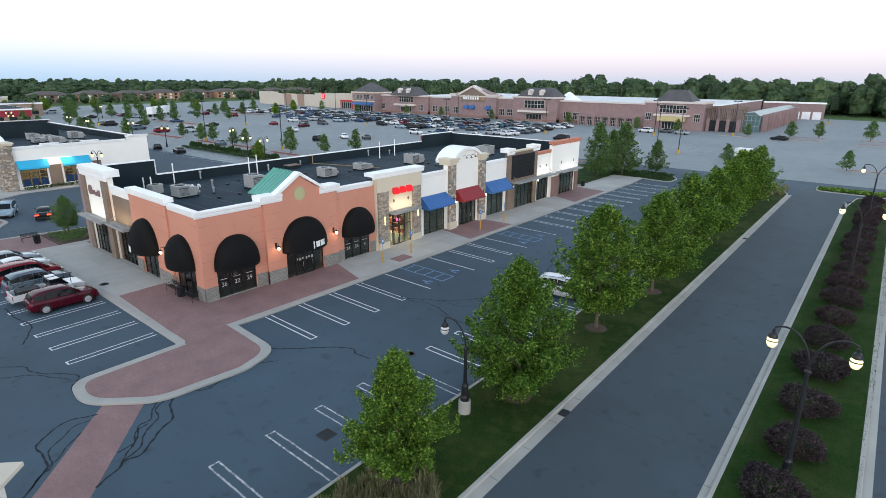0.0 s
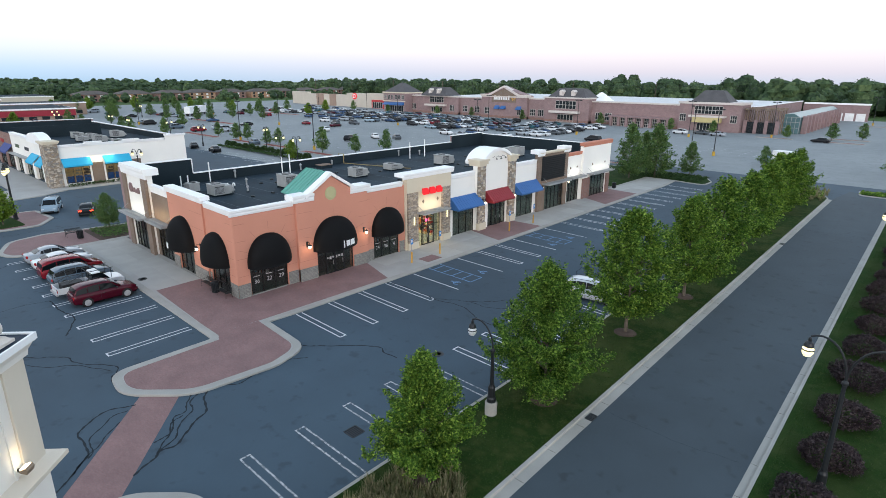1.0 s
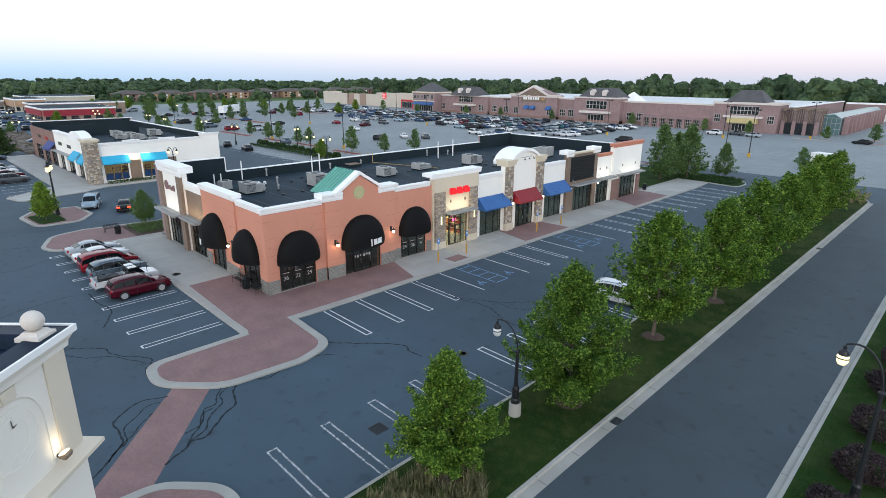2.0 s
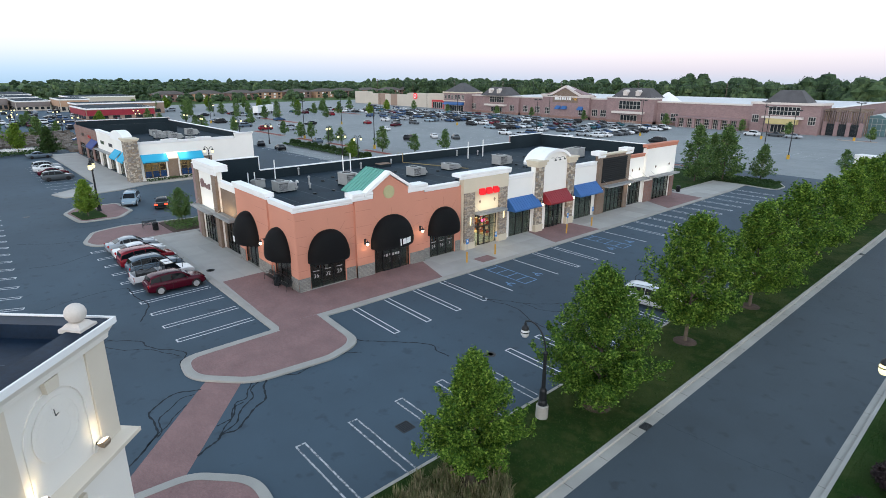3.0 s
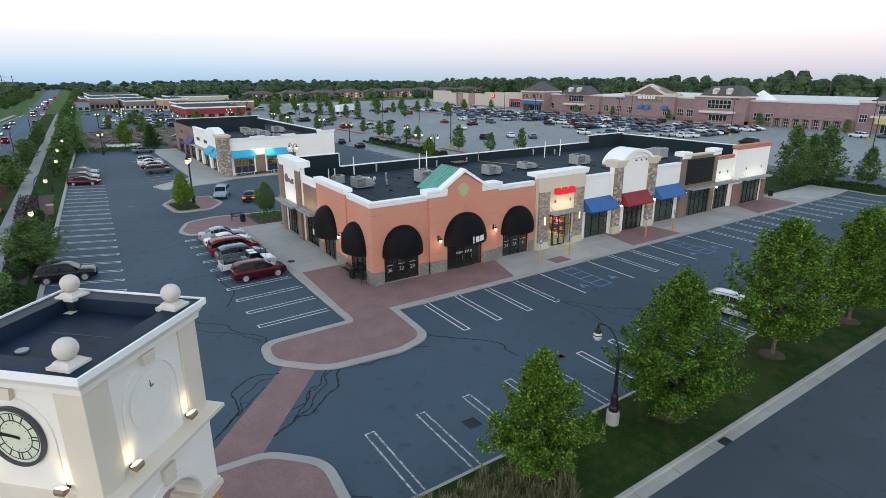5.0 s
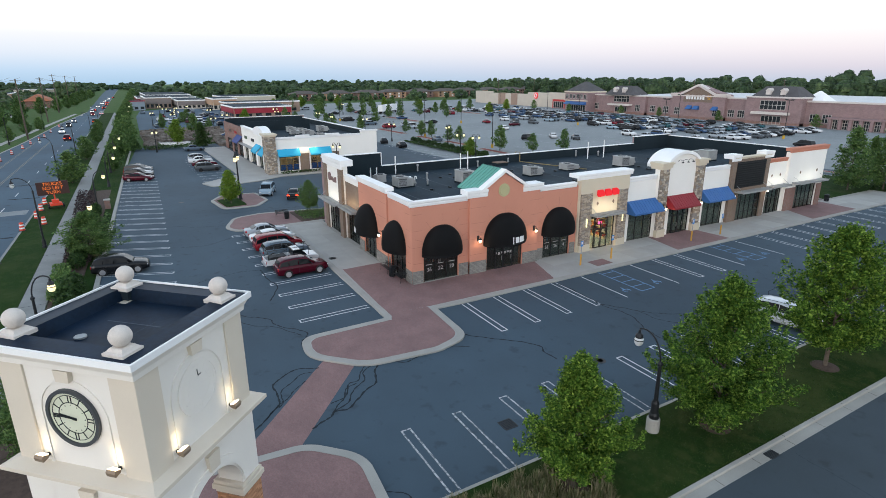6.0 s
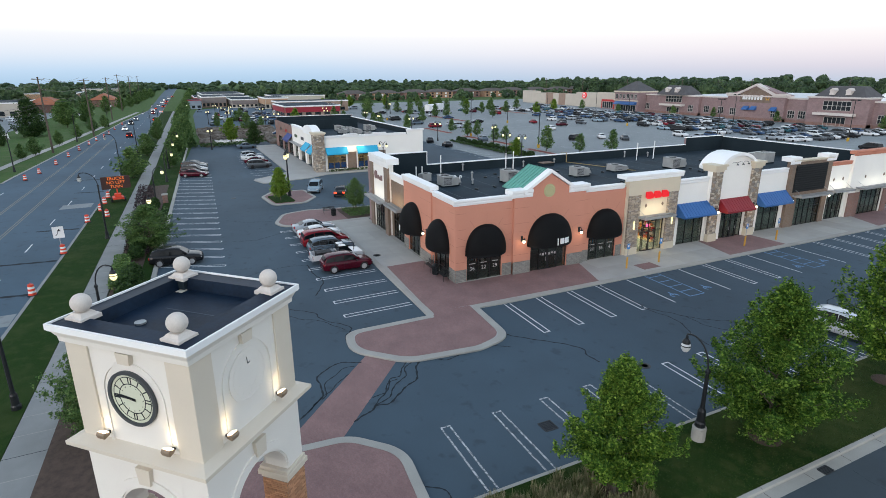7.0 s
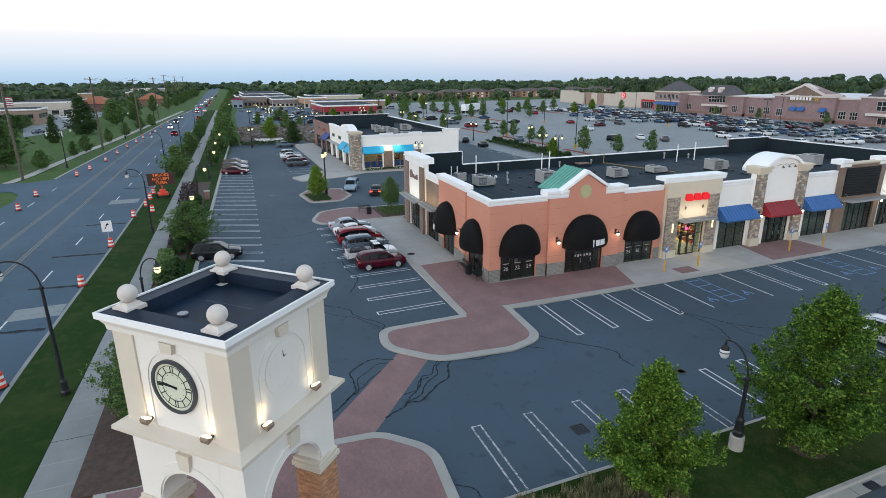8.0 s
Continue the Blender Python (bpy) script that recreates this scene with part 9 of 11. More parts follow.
path = [(-113.3, -38.3), (-120.7, -37.0), (-136.9, -35.8), (-157.2, -34.0), (-181.6, -31.4), (-202.2, -29.6), (-330, -18.5)]
prism(bm, [(x, y + 0.8) for x, y in path] + [(x, y - 0.8) for x, y in path[::-1]], -0.05, 0.0)
setting("sidewalk", bm, CONCRETE, "pale path across the street", "sidewalk")
bm = bmesh.new()
sheet(bm, [(-205, -58.5), (-222, -53.5), (-262, -52.5), (-320, -52), (-385, -58), (-385, -95), (-300, -100), (-244, -68.0)], -0.028)
setting("side_road", bm, ASPHALT_OLD, "grey asphalt lot of the office across the street", "road")
# rough stone bank round the storm pond
ROCK = paint("bank_rock", (0.15, 0.125, 0.105), 0.9, var=0.3, big=2.0)
rk = np.random.RandomState(31)
V_, F_ = [], []
cube = np.array([(x, y, z) for x in (-1, 1) for y in (-1, 1) for z in (-1, 1)], float)
for _ in range(900):
    x, y = (rk.uniform(-196, -172), rk.uniform(3.5, 26)) if rk.rand() < 0.8 else (rk.uniform(-172, -153), rk.choice((4.2, 21.0)) + rk.uniform(-1.2, 1.2))
    far = max(0.0, (-172 - x) / 24)
    sz = rk.uniform(0.35, 0.9)
    a = rk.uniform(0, 3.1)
    q = cube * sz * rk.uniform(0.6, 1.0, (8, 3)) * (1, 0.75, 0.55)
    q = np.c_[q[:, 0] * math.cos(a) - q[:, 1] * math.sin(a) + x, q[:, 0] * math.sin(a) + q[:, 1] * math.cos(a) + y, q[:, 2] + 0.1 + 1.3 * far]
    o = len(V_)
    V_ += q.tolist()
    F_ += [[o + i for i in f] for f in ((0, 1, 3, 2), (4, 6, 7, 5), (0, 4, 5, 1), (2, 3, 7, 6), (0, 2, 6, 4), (1, 5, 7, 3))]
bm = bmesh.new()
prism(bm, [(-172, 3), (-198, 3), (-199, 27), (-172, 27)], -0.11, 0.05)
setting("pond_bank", bm, ROCK, "dark stony bank behind the pond", "bank")
rm = bpy.data.meshes.new("bank_stones")
rm.from_pydata(V_, [], F_)
rm.materials.append(ROCK)
tagged(new("bank_stones", rm), "heap of brown-grey rough stones on the pond bank", "stones", "", "stuff")
# the storm pond behind the second shops
bm = bmesh.new()
sheet(bm, rounded([(-175, 6, 3), (-160, 7, 3), (-157, 17, 3), (-171, 20, 3)]), 0.02)
wt, nt_, bs_, co_ = start("pond_water")
bs_.inputs["Base Color"].default_value = (0.03, 0.045, 0.045, 1)
bs_.inputs["Roughness"].default_value = 0.25
bump(nt_, bs_, noise_out(nt_, co_, 1.5, 3), 0.15, 0.05)
setting("water", bm, wt, "small still dark pond", "pond")

# ---------------------------------------------------------------- lamps
def lantern(t, x, y, z, lit, glow_mat=None):
    bm = bmesh.new()
    lathe(bm, [(0.03, 0.62), (0.07, 0.56), (0.07, 0.44), (0.16, 0.36), (0.2, 0.24), (0.2, 0.18), (0.12, 0.17)], (x, y, z), 14)
    part("lantern_cap", bm, BLACK_METAL, t)
    bm = bmesh.new()
    lathe(bm, [(0.19, 0.16), (0.235, 0.05), (0.215, -0.12), (0.14, -0.25), (0.04, -0.30)], (x, y, z), 16)
    part("globe", bm, LAMP_GLOBE if lit else GLOBE_OFF, t, "glowing yellow-white globe" if lit else "clear unlit globe", smooth=True)
    bm = bmesh.new()
    lathe(bm, [(0.235, 0.07), (0.25, 0.055), (0.25, 0.03), (0.235, 0.02)], (x, y, z), 16)
    part("cage_ring", bm, BLACK_METAL, t)


def arm(t, dx, dy, z0, rise, reach):
    bm = bmesh.new()
    pts = []
    for k in range(11):
        a = math.pi * 0.62 * k / 10
        pts.append((dx * reach * (1 - math.cos(a)) / (1 - math.cos(math.pi * 0.62)), dy * reach * (1 - math.cos(a)) / (1 - math.cos(math.pi * 0.62)), z0 + rise * math.sin(a) / 1.0))
    tube(bm, pts, 0.045, 8)
    part("arm", bm, BLACK_METAL, t)
    return pts[-1]


def street_lamp(x, y, turn, shaft, rise, reach, arms, lit, base, label, group, z=0.0, power=0):
    t = thing("street_lamp", label, "street lamp", group, (x, y, z), turn)
    if base:
        bm = bmesh.new()
        lathe(bm, [(0.33, -0.1), (0.33, 0.72), (0.29, 0.78)], (0, 0, 0), 20)
        part("footing", bm, CONCRETE_KERB, t, "pale round concrete footing")
    b0 = 0.78 if base else 0.0
    bm = bmesh.new()
    lathe(bm, [(0.25, b0), (0.25, b0 + 0.2), (0.2, b0 + 0.3), (0.19, b0 + 0.85), (0.15, b0 + 0.95), (0.14, b0 + 1.0)], (0, 0, 0), 14)
    part("base", bm, BLACK_METAL, t)
    bm = bmesh.new()
    rod(bm, (0, 0, b0 + 0.79), (0, 0, shaft), 0.115, 0.08, 12)
    part("shaft", bm, BLACK_METAL, t)
    bm = bmesh.new()
    lathe(bm, [(0.07, shaft - 0.1), (0.13, shaft - 0.04), (0.13, shaft + 0.06), (0.05, shaft + 0.16)], (0, 0, 0), 12)
    part("collar", bm, BLACK_METAL, t)
    for s in arms:
        e = arm(t, s, 0, shaft + 0.05, rise, reach)
        lantern(t, e[0], e[1], e[2] - 0.66, lit)
    return t


one = "black street lamp with curved arm and "
lot_lamp = street_lamp(-12.4, 17.4, 0, 3.75, 1.4, 1.4, (-1,), False, True, one + "unlit globe", "lot lamps", 0.1)
ml = street_lamp(1.8, 22.6, 0, 5.25, 1.75, 1.5, (-1, 1), True, False, "black double-armed street lamp with two lit globes", "median lamps", 0.12)
for x, y in ((1.55, 54.8), (1.25, 83.5), (4.5, 112), (14, 128)):
    copy_thing(ml, pose(x, y, 0.12 if y < 100 else 0))
sl = street_lamp(-30.6, -13.7, 90, 6.5, 1.6, 1.75, (-1,), False, False, "tall black street lamp with curved arm over the street", "tall street lamps", 0.05)
for x, y in ((-67.2, -12.1), (-114.4, -13.4), (-145.8, -11.8), (-192.3, -9.5), (-240, -8.0)):
    copy_thing(sl, pose(x, y, 0.05, 0, 0, 90)).scale = (0.92, 0.92, 0.92)
for x, y in ((-128.7, -32.3), (-184.9, -28.4), (-236, -24.4)):
    copy_thing(sl, pose(x, y, 0.05, 0, 0, -92))
pl = street_lamp(-38.2, -10.0, 58, 3.9, 1.5, 1.4, (1,), True, False, one + "lit globe beside the sidewalk", "lit sidewalk lamps", 0.05)
for x, y in ((-63.1, -8.5), (-83.6, -7.3), (-103.2, -5.9), (-119.1, -5.5), (-137.1, -4.4), (-150.1, -4.0), (-163.6, -3.6), (-191.0, -2.8), (-221.5, -2.0), (-250.5, 0.9), (-287.5, 2.5)):
    copy_thing(pl, pose(x, y, 0.05, 0, 0, 67))
dl = street_lamp(-98.3, 31.8, 40, 4.2, 1.1, 0.75, (-1, 1), True, False, "black twin-globe lamp post beside the shops", "twin lamps", 0.0)
for i, (x, y) in enumerate(((-138.7, 62.0), (-103.9, 62.6), (-97.4, 62.4), (-160, 63), (-122, 70), (-147.8, 4.4), (-81.2, 10.7), (-176, 58), (-196, 60), (-214, 50), (-232, 54), (-205, 30), (-190, 24), (-240, 30), (-262, 20), (-276, 26), (-252, 90), (-270, 66), (-279, 15), (-258, 15.5), (-247, 17.5), (-233, 17.5), (-219, 15), (-230, 9))):
    tall = copy_thing(dl, pose(x, y, 0, 0, 0, 40 + 20 * i))
    if -82 < x < -80:
        tall.scale = (1.2, 1.2, 1.32)
tl = thing("light_pole", "tall dark parking light pole with box heads on yellow base", "light pole", "parking light poles", (-38.3, 135.7, 0))
bm = bmesh.new()
rod(bm, (0, 0, 0), (0, 0, 0.95), 0.32, seg=14)
part("footing", bm, paint("yellow_footing", (0.5, 0.30, 0.03), 0.7), tl, "yellow concrete footing")
bm = bmesh.new()
rod(bm, (0, 0, 0.95), (0, 0, 10.5), 0.11, 0.08, 8)
part("pole", bm, BLACK_METAL, tl)
bm = bmesh.new()
box(bm, -1.1, -0.05, 10.3, 1.1, 0.05, 10.4)
part("cross_arm", bm, BLACK_METAL, tl)
for s in (-1, 1):
    bm = bmesh.new()
    box(bm, s * 0.85 - 0.35, -0.25, 10.4, s * 0.85 + 0.35, 0.25, 10.6)
    part("head", bm, BLACK_METAL, tl, bevel=0.03)
for x, y in ((-57.9, 175), (-112.6, 77.3), (-144, 75.2), (-108.7, 135.3), (-149.4, 140), (-85.7, 156.5), (-180, 110), (-190, 160), (-225, 160), (-38.8, 190.2), (-47.3, 147.1), (-22.4, 271), (-131, 170), (-250, 120), (-215, 75)):
    copy_thing(tl, pose(x, y, 0))

# ---------------------------------------------------------------- furniture of the walk
def access_sign(x, y):
    t = thing("parking_sign", "blue accessible parking sign on post in yellow bollard", "sign", "accessible parking signs", (x, y, 0.12))
    bm = bmesh.new()
    rod(bm, (0, 0, 0), (0, 0, 1.05), 0.085, seg=12)
    ball(bm, (0, 0, 1.05), 0.085, 12, 6, 0.5)
    part("bollard", bm, paint("yellow_bollard", (0.55, 0.30, 0.05), 0.6) if "yellow_bollard" not in MATS else MATS["yellow_bollard"], t, "yellow bollard")
    bm = bmesh.new()
    box(bm, -0.025, -0.025, 1.05, 0.025, 0.025, 2.4)
    part("post", bm, GREY_METAL, t)
    bm = bmesh.new()
    box(bm, 0.026, -0.16, 1.85, 0.036, 0.16, 2.38)
    pn = part("panel", bm, paint("sign_blue", (0.05, 0.22, 0.55), 0.5) if "sign_blue" not in MATS else MATS["sign_blue"], t, "blue sign panel")
    bm = bmesh.new()
    box(bm, 0.036, -0.07, 2.05, 0.039, 0.07, 2.28)
    part("symbol", bm, SIGN_WHITE, pn, "white symbol block")


for y in (32.4, 36.4, 48.4, 53.4):
    access_sign(-33.55, y)


def bench(x, y, turn):
    t = thing("bench", "black metal slatted bench against the salmon wall", "bench", "benches", (x, y, 0.125), turn)
    for s in (-0.75, 0.75):
        bm = bmesh.new()
        tube(bm, [(s, -0.28, 0), (s, -0.25, 0.44), (s, 0.2, 0.44), (s, 0.3, 0.85)], 0.022, 6)
        tube(bm, [(s, 0.2, 0.44), (s, 0.28, 0)], 0.022, 6)
        tube(bm, [(s, -0.25, 0.44), (s, -0.25, 0.64), (s, 0.22, 0.66)], 0.02, 6)
        part("leg_frame", bm, BLACK_METAL, t)
    for k in range(5):
        bm = bmesh.new()
        box(bm, -0.78, -0.25 + 0.09 * k, 0.45, 0.78, -0.19 + 0.09 * k, 0.475)
        part("seat_slat", bm, BLACK_METAL, t)
    for k in range(4):
        bm = bmesh.new()
        box(bm, -0.78, 0.215 + 0.022 * k, 0.53 + 0.085 * k, 0.78, 0.24 + 0.022 * k, 0.585 + 0.085 * k)
        part("back_slat", bm, BLACK_METAL, t)
    return t


bench(-41.3, 15.9, 0)
bench(-38.6, 15.9, 0)
bench(-67.5, 13.2, 90)


def bin_(x, y, z):
    t = thing("litter_bin", "round black slatted litter bin with lid", "litter bin", "litter bins", (x, y, z))
    for k in range(16):
        a = 2 * math.pi * k / 16
        bm = bmesh.new()
        rod(bm, (0.27 * math.cos(a), 0.27 * math.sin(a), 0.05), (0.30 * math.cos(a), 0.30 * math.sin(a), 0.85), 0.028, seg=4)
        part("slat", bm, BLACK_METAL, t)
    bm = bmesh.new()
    rod(bm, (0, 0, 0.02), (0, 0, 0.83), 0.25, seg=16)
    part("liner", bm, SEALANT, t)
    bm = bmesh.new()
    lathe(bm, [(0.33, 0.85), (0.33, 0.90), (0.2, 1.0), (0.1, 1.02)], (0, 0, 0), 16)
    part("lid", bm, BLACK_METAL, t)


bin_(-39.9, 15.8, 0.125)
bin_(-66.0, 13.4, 0.13)
bin_(-36.6, 81.5, 0.13)

# ---------------------------------------------------------------- street works and poles
ORANGE = paint("barrel_orange", (0.60, 0.055, 0.022), 0.6, var=0.12)


def barrel(x, y):
    t = thing("traffic_barrel", "orange and white striped construction barrel", "traffic barrel", "construction barrels", (x, y, 0.0))
    bm = bmesh.new()
    lathe(bm, [(0.4, 0), (0.4, 0.08), (0.36, 0.1)], (0, 0, 0), 14)
    part("base_ring", bm, SEALANT, t)
    for k in range(5):
        bm = bmesh.new()
        r0, r1 = 0.30 - 0.018 * k, 0.30 - 0.018 * (k + 1)
        lathe(bm, [(r0, 0.1 + 0.18 * k), (r1, 0.1 + 0.18 * (k + 1))], (0, 0, 0), 14)
        part("band", bm, ORANGE if k % 2 == 0 else SIGN_WHITE, t, "orange band" if k % 2 == 0 else "white reflective band")
    bm = bmesh.new()
    tube(bm, [(-0.1, 0, 1.0), (-0.08, 0, 1.1), (0.08, 0, 1.1), (0.1, 0, 1.0)], 0.025, 6)
    part("grip", bm, ORANGE, t)
    return t


b0_ = barrel(-32.9, -17.4)
for x, y in ((-50.4, -16.3), (-62.8, -15.7), (-76.8, -15.0), (-79.0, -13.0), (-83.2, -14.1), (-88.1, -14.0), (-92.5, -13.9), (-116.6, -12.4), (-87.6, -30.2), (-97.9, -30.5), (-116.8, -28.5), (-124.2, -27.6), (-136.2, -26.6), (-148.9, -26.0), (-161.6, -25.3), (-173.7, -24.4), (-184.6, -23.7), (-194.8, -22.6), (-204.4, -22.0), (-222, -21.6), (-245, -20.6)):
    copy_thing(b0_, pose(x, y, 0.0))
ms = thing("message_board", "portable dark message board on orange trailer", "message board", "", (-89.0, -12.3, 0.05), 8)
bm = bmesh.new()
box(bm, -0.9, -0.7, 0.45, 0.9, 0.7, 0.75)
box(bm, -0.5, -0.4, 0.75, 0.5, 0.4, 1.2)
part("trailer", bm, ORANGE, ms, "orange trailer", bevel=0.03)
for s in (-0.85, 0.85):
    bm = bmesh.new()
    rod(bm, (-0.1, s - 0.1, 0.33), (-0.1, s + 0.1, 0.33), 0.33, seg=16)
    part("wheel", bm, BLACK_METAL, ms)
bm = bmesh.new()
rod(bm, (0, 0, 1.1), (0, 0, 2.0), 0.09, seg=8)
part("mast", bm, ORANGE, ms)
bm = bmesh.new()
box(bm, -0.12, -1.85, 1.9, 0.12, 1.85, 3.7)
pb = part("panel", bm, paint("board_dark", (0.05, 0.022, 0.018), 0.6), ms, "dark display panel", bevel=0.02)
AMBER = glow("amber_display", (1.0, 0.22, 0.03), 0.2)
for z, txt in ((3.38, "TRUCKS"), (2.8, "NO LEFT"), (2.22, "TURN")):
    letters(pb, ("y", 0.12), 0.0, z, txt, 0.6, AMBER, 0.008, "display_lettering")
rs1 = thing("road_sign", "square white lane shift sign on post", "road sign", "", (-63.4, -15.9, 0.0), 0)
bm = bmesh.new()
box(bm, -0.03, -0.03, 0, 0.03, 0.03, 2.2)
part("post", bm, GREY_METAL, rs1)
bm = bmesh.new()
box(bm, 0.032, -0.5, 1.6, 0.05, 0.5, 2.8)
pn = part("panel", bm, SIGN_WHITE, rs1)
bm = bmesh.new()
G0 = ("y", 0.05)
fplate(bm, G0, [(-0.3, 1.9), (-0.15, 1.9), (0.05, 2.3), (0.25, 2.3), (0.1, 2.55), (-0.12, 2.3), (-0.02, 2.3), (-0.18, 2.0)], 0.0, 0.004)
part("arrow", bm, BLACK_METAL, pn, "black bent arrow")
ns = thing("road_sign", "red and white no-entry sign plates on a post", "road sign", "", (3.2, 92.5, 0.12), -75)
bm = bmesh.new()
box(bm, -0.03, -0.03, 0, 0.03, 0.03, 2.6)
part("post", bm, GREY_METAL, ns)
bm = bmesh.new()
box(bm, 0.031, -0.38, 1.85, 0.045, 0.38, 2.6)
p1 = part("panel", bm, SIGN_WHITE, ns)
bm = bmesh.new()
rod(bm, (0.046, 0, 2.22), (0.05, 0, 2.22), 0.34, seg=20)
part("disc", bm, RED_FASCIA, p1, "red disc")
bm = bmesh.new()
box(bm, 0.031, -0.3, 1.1, 0.045, 0.3, 1.8)
part("panel", bm, SIGN_WHITE, ns)


def utility_pole(x, y, h, lean):
    t = thing("utility_pole", "weathered wooden utility pole with crossarms", "utility pole", "utility poles", (x, y, -0.1))
    bm = bmesh.new()
    rod(bm, (0, 0, 0), (lean, 0, h), 0.26, 0.16, 8)
    part("pole", bm, TRUNK, t)
    for z in (h - 0.6, h - 3.0):
        bm = bmesh.new()
        box(bm, lean - 0.06, -1.3, z, lean + 0.06, 1.3, z + 0.12)
        part("crossarm", bm, TRUNK, t)
        for s in (-1.15, -0.5, 0.5, 1.15):
            bm = bmesh.new()
            lathe(bm, [(0.05, z + 0.12), (0.07, z + 0.2), (0.03, z + 0.3)], (lean, s, 0), 8)
            part("insulator", bm, GREY_METAL, t)


UP = [(-88, -46.0, 17.2), (-116.8, -36.9, 16.6), (-160.3, -30.6, 17.6), (-201, -25.8, 17.0), (-276.5, -26.0, 17.3), (-347.4, -26.2, 18.7), (-420, -24.5, 18.0), (-500, -22.5, 18.0)]
for x, y, h in UP:
    utility_pole(x, y, h, 0.25)
wires = thing("power_lines", "thin dark overhead power lines between wooden poles", "power line")
for dz, dy in ((-0.3, -1.15), (-0.3, 1.15), (-2.7, -0.5), (-2.7, 0.5), (-4.5, 0.1), (-5.2, 0.1)):
    bm = bmesh.new()
    for (xa, ya, ha), (xb, yb, hb) in zip(UP, UP[1:]):
        pts = []
        for k in range(9):
            u = k / 8
            pts.append((xa + (xb - xa) * u + 0.25, ya + (yb - ya) * u + dy, ha + dz - 0.1 - 1.0 * 4 * u * (1 - u)))
        tube(bm, pts, 0.03, 4)
    part("wire", bm, BLACK_METAL, wires)
for k in range(14):
    x = -440 + 26 * k
    y = 318 if x > -200 else 312
    if k % 2 == 0:
        utility_pole(x, y, 14, 0.1)
UP2 = [(-440 + 52 * k, 315, 13.5) for k in range(8)]
w2_ = thing("power_lines", "thin dark power lines in front of the woods", "power line")
for dz in (0, -1.2, -2.4):
    bm = bmesh.new()
    for (xa, ya, ha), (xb, yb, hb) in zip(UP2, UP2[1:]):
        pts = [(xa + (xb - xa) * k / 6, 314, ha + dz - 1.2 * 4 * (k / 6) * (1 - k / 6)) for k in range(7)]
        tube(bm, pts, 0.04, 4)
    part("wire", bm, BLACK_METAL, w2_)

# brick pillars along the sidewalk
for x in (-42.5, -61.3, -85):
    y = -7.9 + 0.05 * (-50 - x)
    t = thing("brick_pillar", "short red brick pillar with pale cap beside the sidewalk", "pillar", "brick pillars", (x, y, 0.03))
    bm = bmesh.new()
    box(bm, -0.34, -0.34, 0, 0.34, 0.34, 1.15)
    part("shaft", bm, RED_BRICK, t)
    bm = bmesh.new()
    box(bm, -0.42, -0.42, 1.15, 0.42, 0.42, 1.3)
    part("cap", bm, CONCRETE_KERB, t, bevel=0.03)

# flag before the office across the street
fg = thing("flagpole", "tall pale flagpole with hanging striped flag", "flagpole", "", (-222.0, -66.0, 0))
bm = bmesh.new()
rod(bm, (0, 0, 0), (0, 0, 13.0), 0.1, 0.06, 8)
part("pole", bm, LIGHT_METAL, fg)
for k in range(9):
    bm = bmesh.new()
    z = 9.0 + 0.3 * k
    for j in range(6):
        u0, u1 = 0.1 + 0.4 * j, 0.1 + 0.4 * (j + 1)
        w0, w1 = 0.12 * math.sin(2.2 * u0), 0.12 * math.sin(2.2 * u1)
        d0, d1 = -0.16 * u0, -0.16 * u1
        bm.faces.new([bm.verts.new(p) for p in ((w0, u0, z + d0), (w1, u1, z + d1), (w1, u1, z + d1 + 0.3), (w0, u0, z + d0 + 0.3))])
    bmesh.ops.remove_doubles(bm, verts=bm.verts[:], dist=0.001)
    bmesh.ops.solidify(bm, geom=bm.faces[:], thickness=0.02)
    part("stripe", bm, RED_FASCIA if k % 2 == 0 else SIGN_WHITE, fg, "red cloth stripe" if k % 2 == 0 else "white cloth stripe")
# ---------------------------------------------------------------- vehicles
CAR_GLASS = paint("car_glass", (0.005, 0.007, 0.009), 0.06, var=0.05, relief=0, spec=0.22)
TYRE = paint("tyre", (0.012, 0.012, 0.013), 0.85)
RIM = paint("alloy_rim", (0.36, 0.36, 0.37), 0.4, 0.3, var=0.05, relief=0)
TRIM = paint("car_trim", (0.02, 0.02, 0.022), 0.6, relief=0)
TAIL = paint("tail_lamp", (0.30, 0.012, 0.015), 0.2, relief=0)
HEAD = paint("head_lamp", (0.55, 0.56, 0.57), 0.12, relief=0)


def car_paint(name, c, metal=0.12):
    m = paint(name, c, 0.16, metal, var=0.04, relief=0, spec=0.24)
    b = m.node_tree.nodes["Principled BSDF"]
    b.inputs["Coat Weight"].default_value = 0.06
    return m


CAR_COLS = {"maroon": (0.060, 0.003, 0.011), "red": (0.17, 0.008, 0.016), "white": (0.62, 0.63, 0.64), "silver": (0.30, 0.33, 0.36), "grey": (0.075, 0.085, 0.095), "black": (0.012, 0.013, 0.015), "blue": (0.035, 0.07, 0.14), "slate": (0.10, 0.135, 0.17), "pale": (0.26, 0.34, 0.40), "teal": (0.03, 0.10, 0.12)}
PAINTS = {k: car_paint("car_paint_" + k, c) for k, c in CAR_COLS.items()}

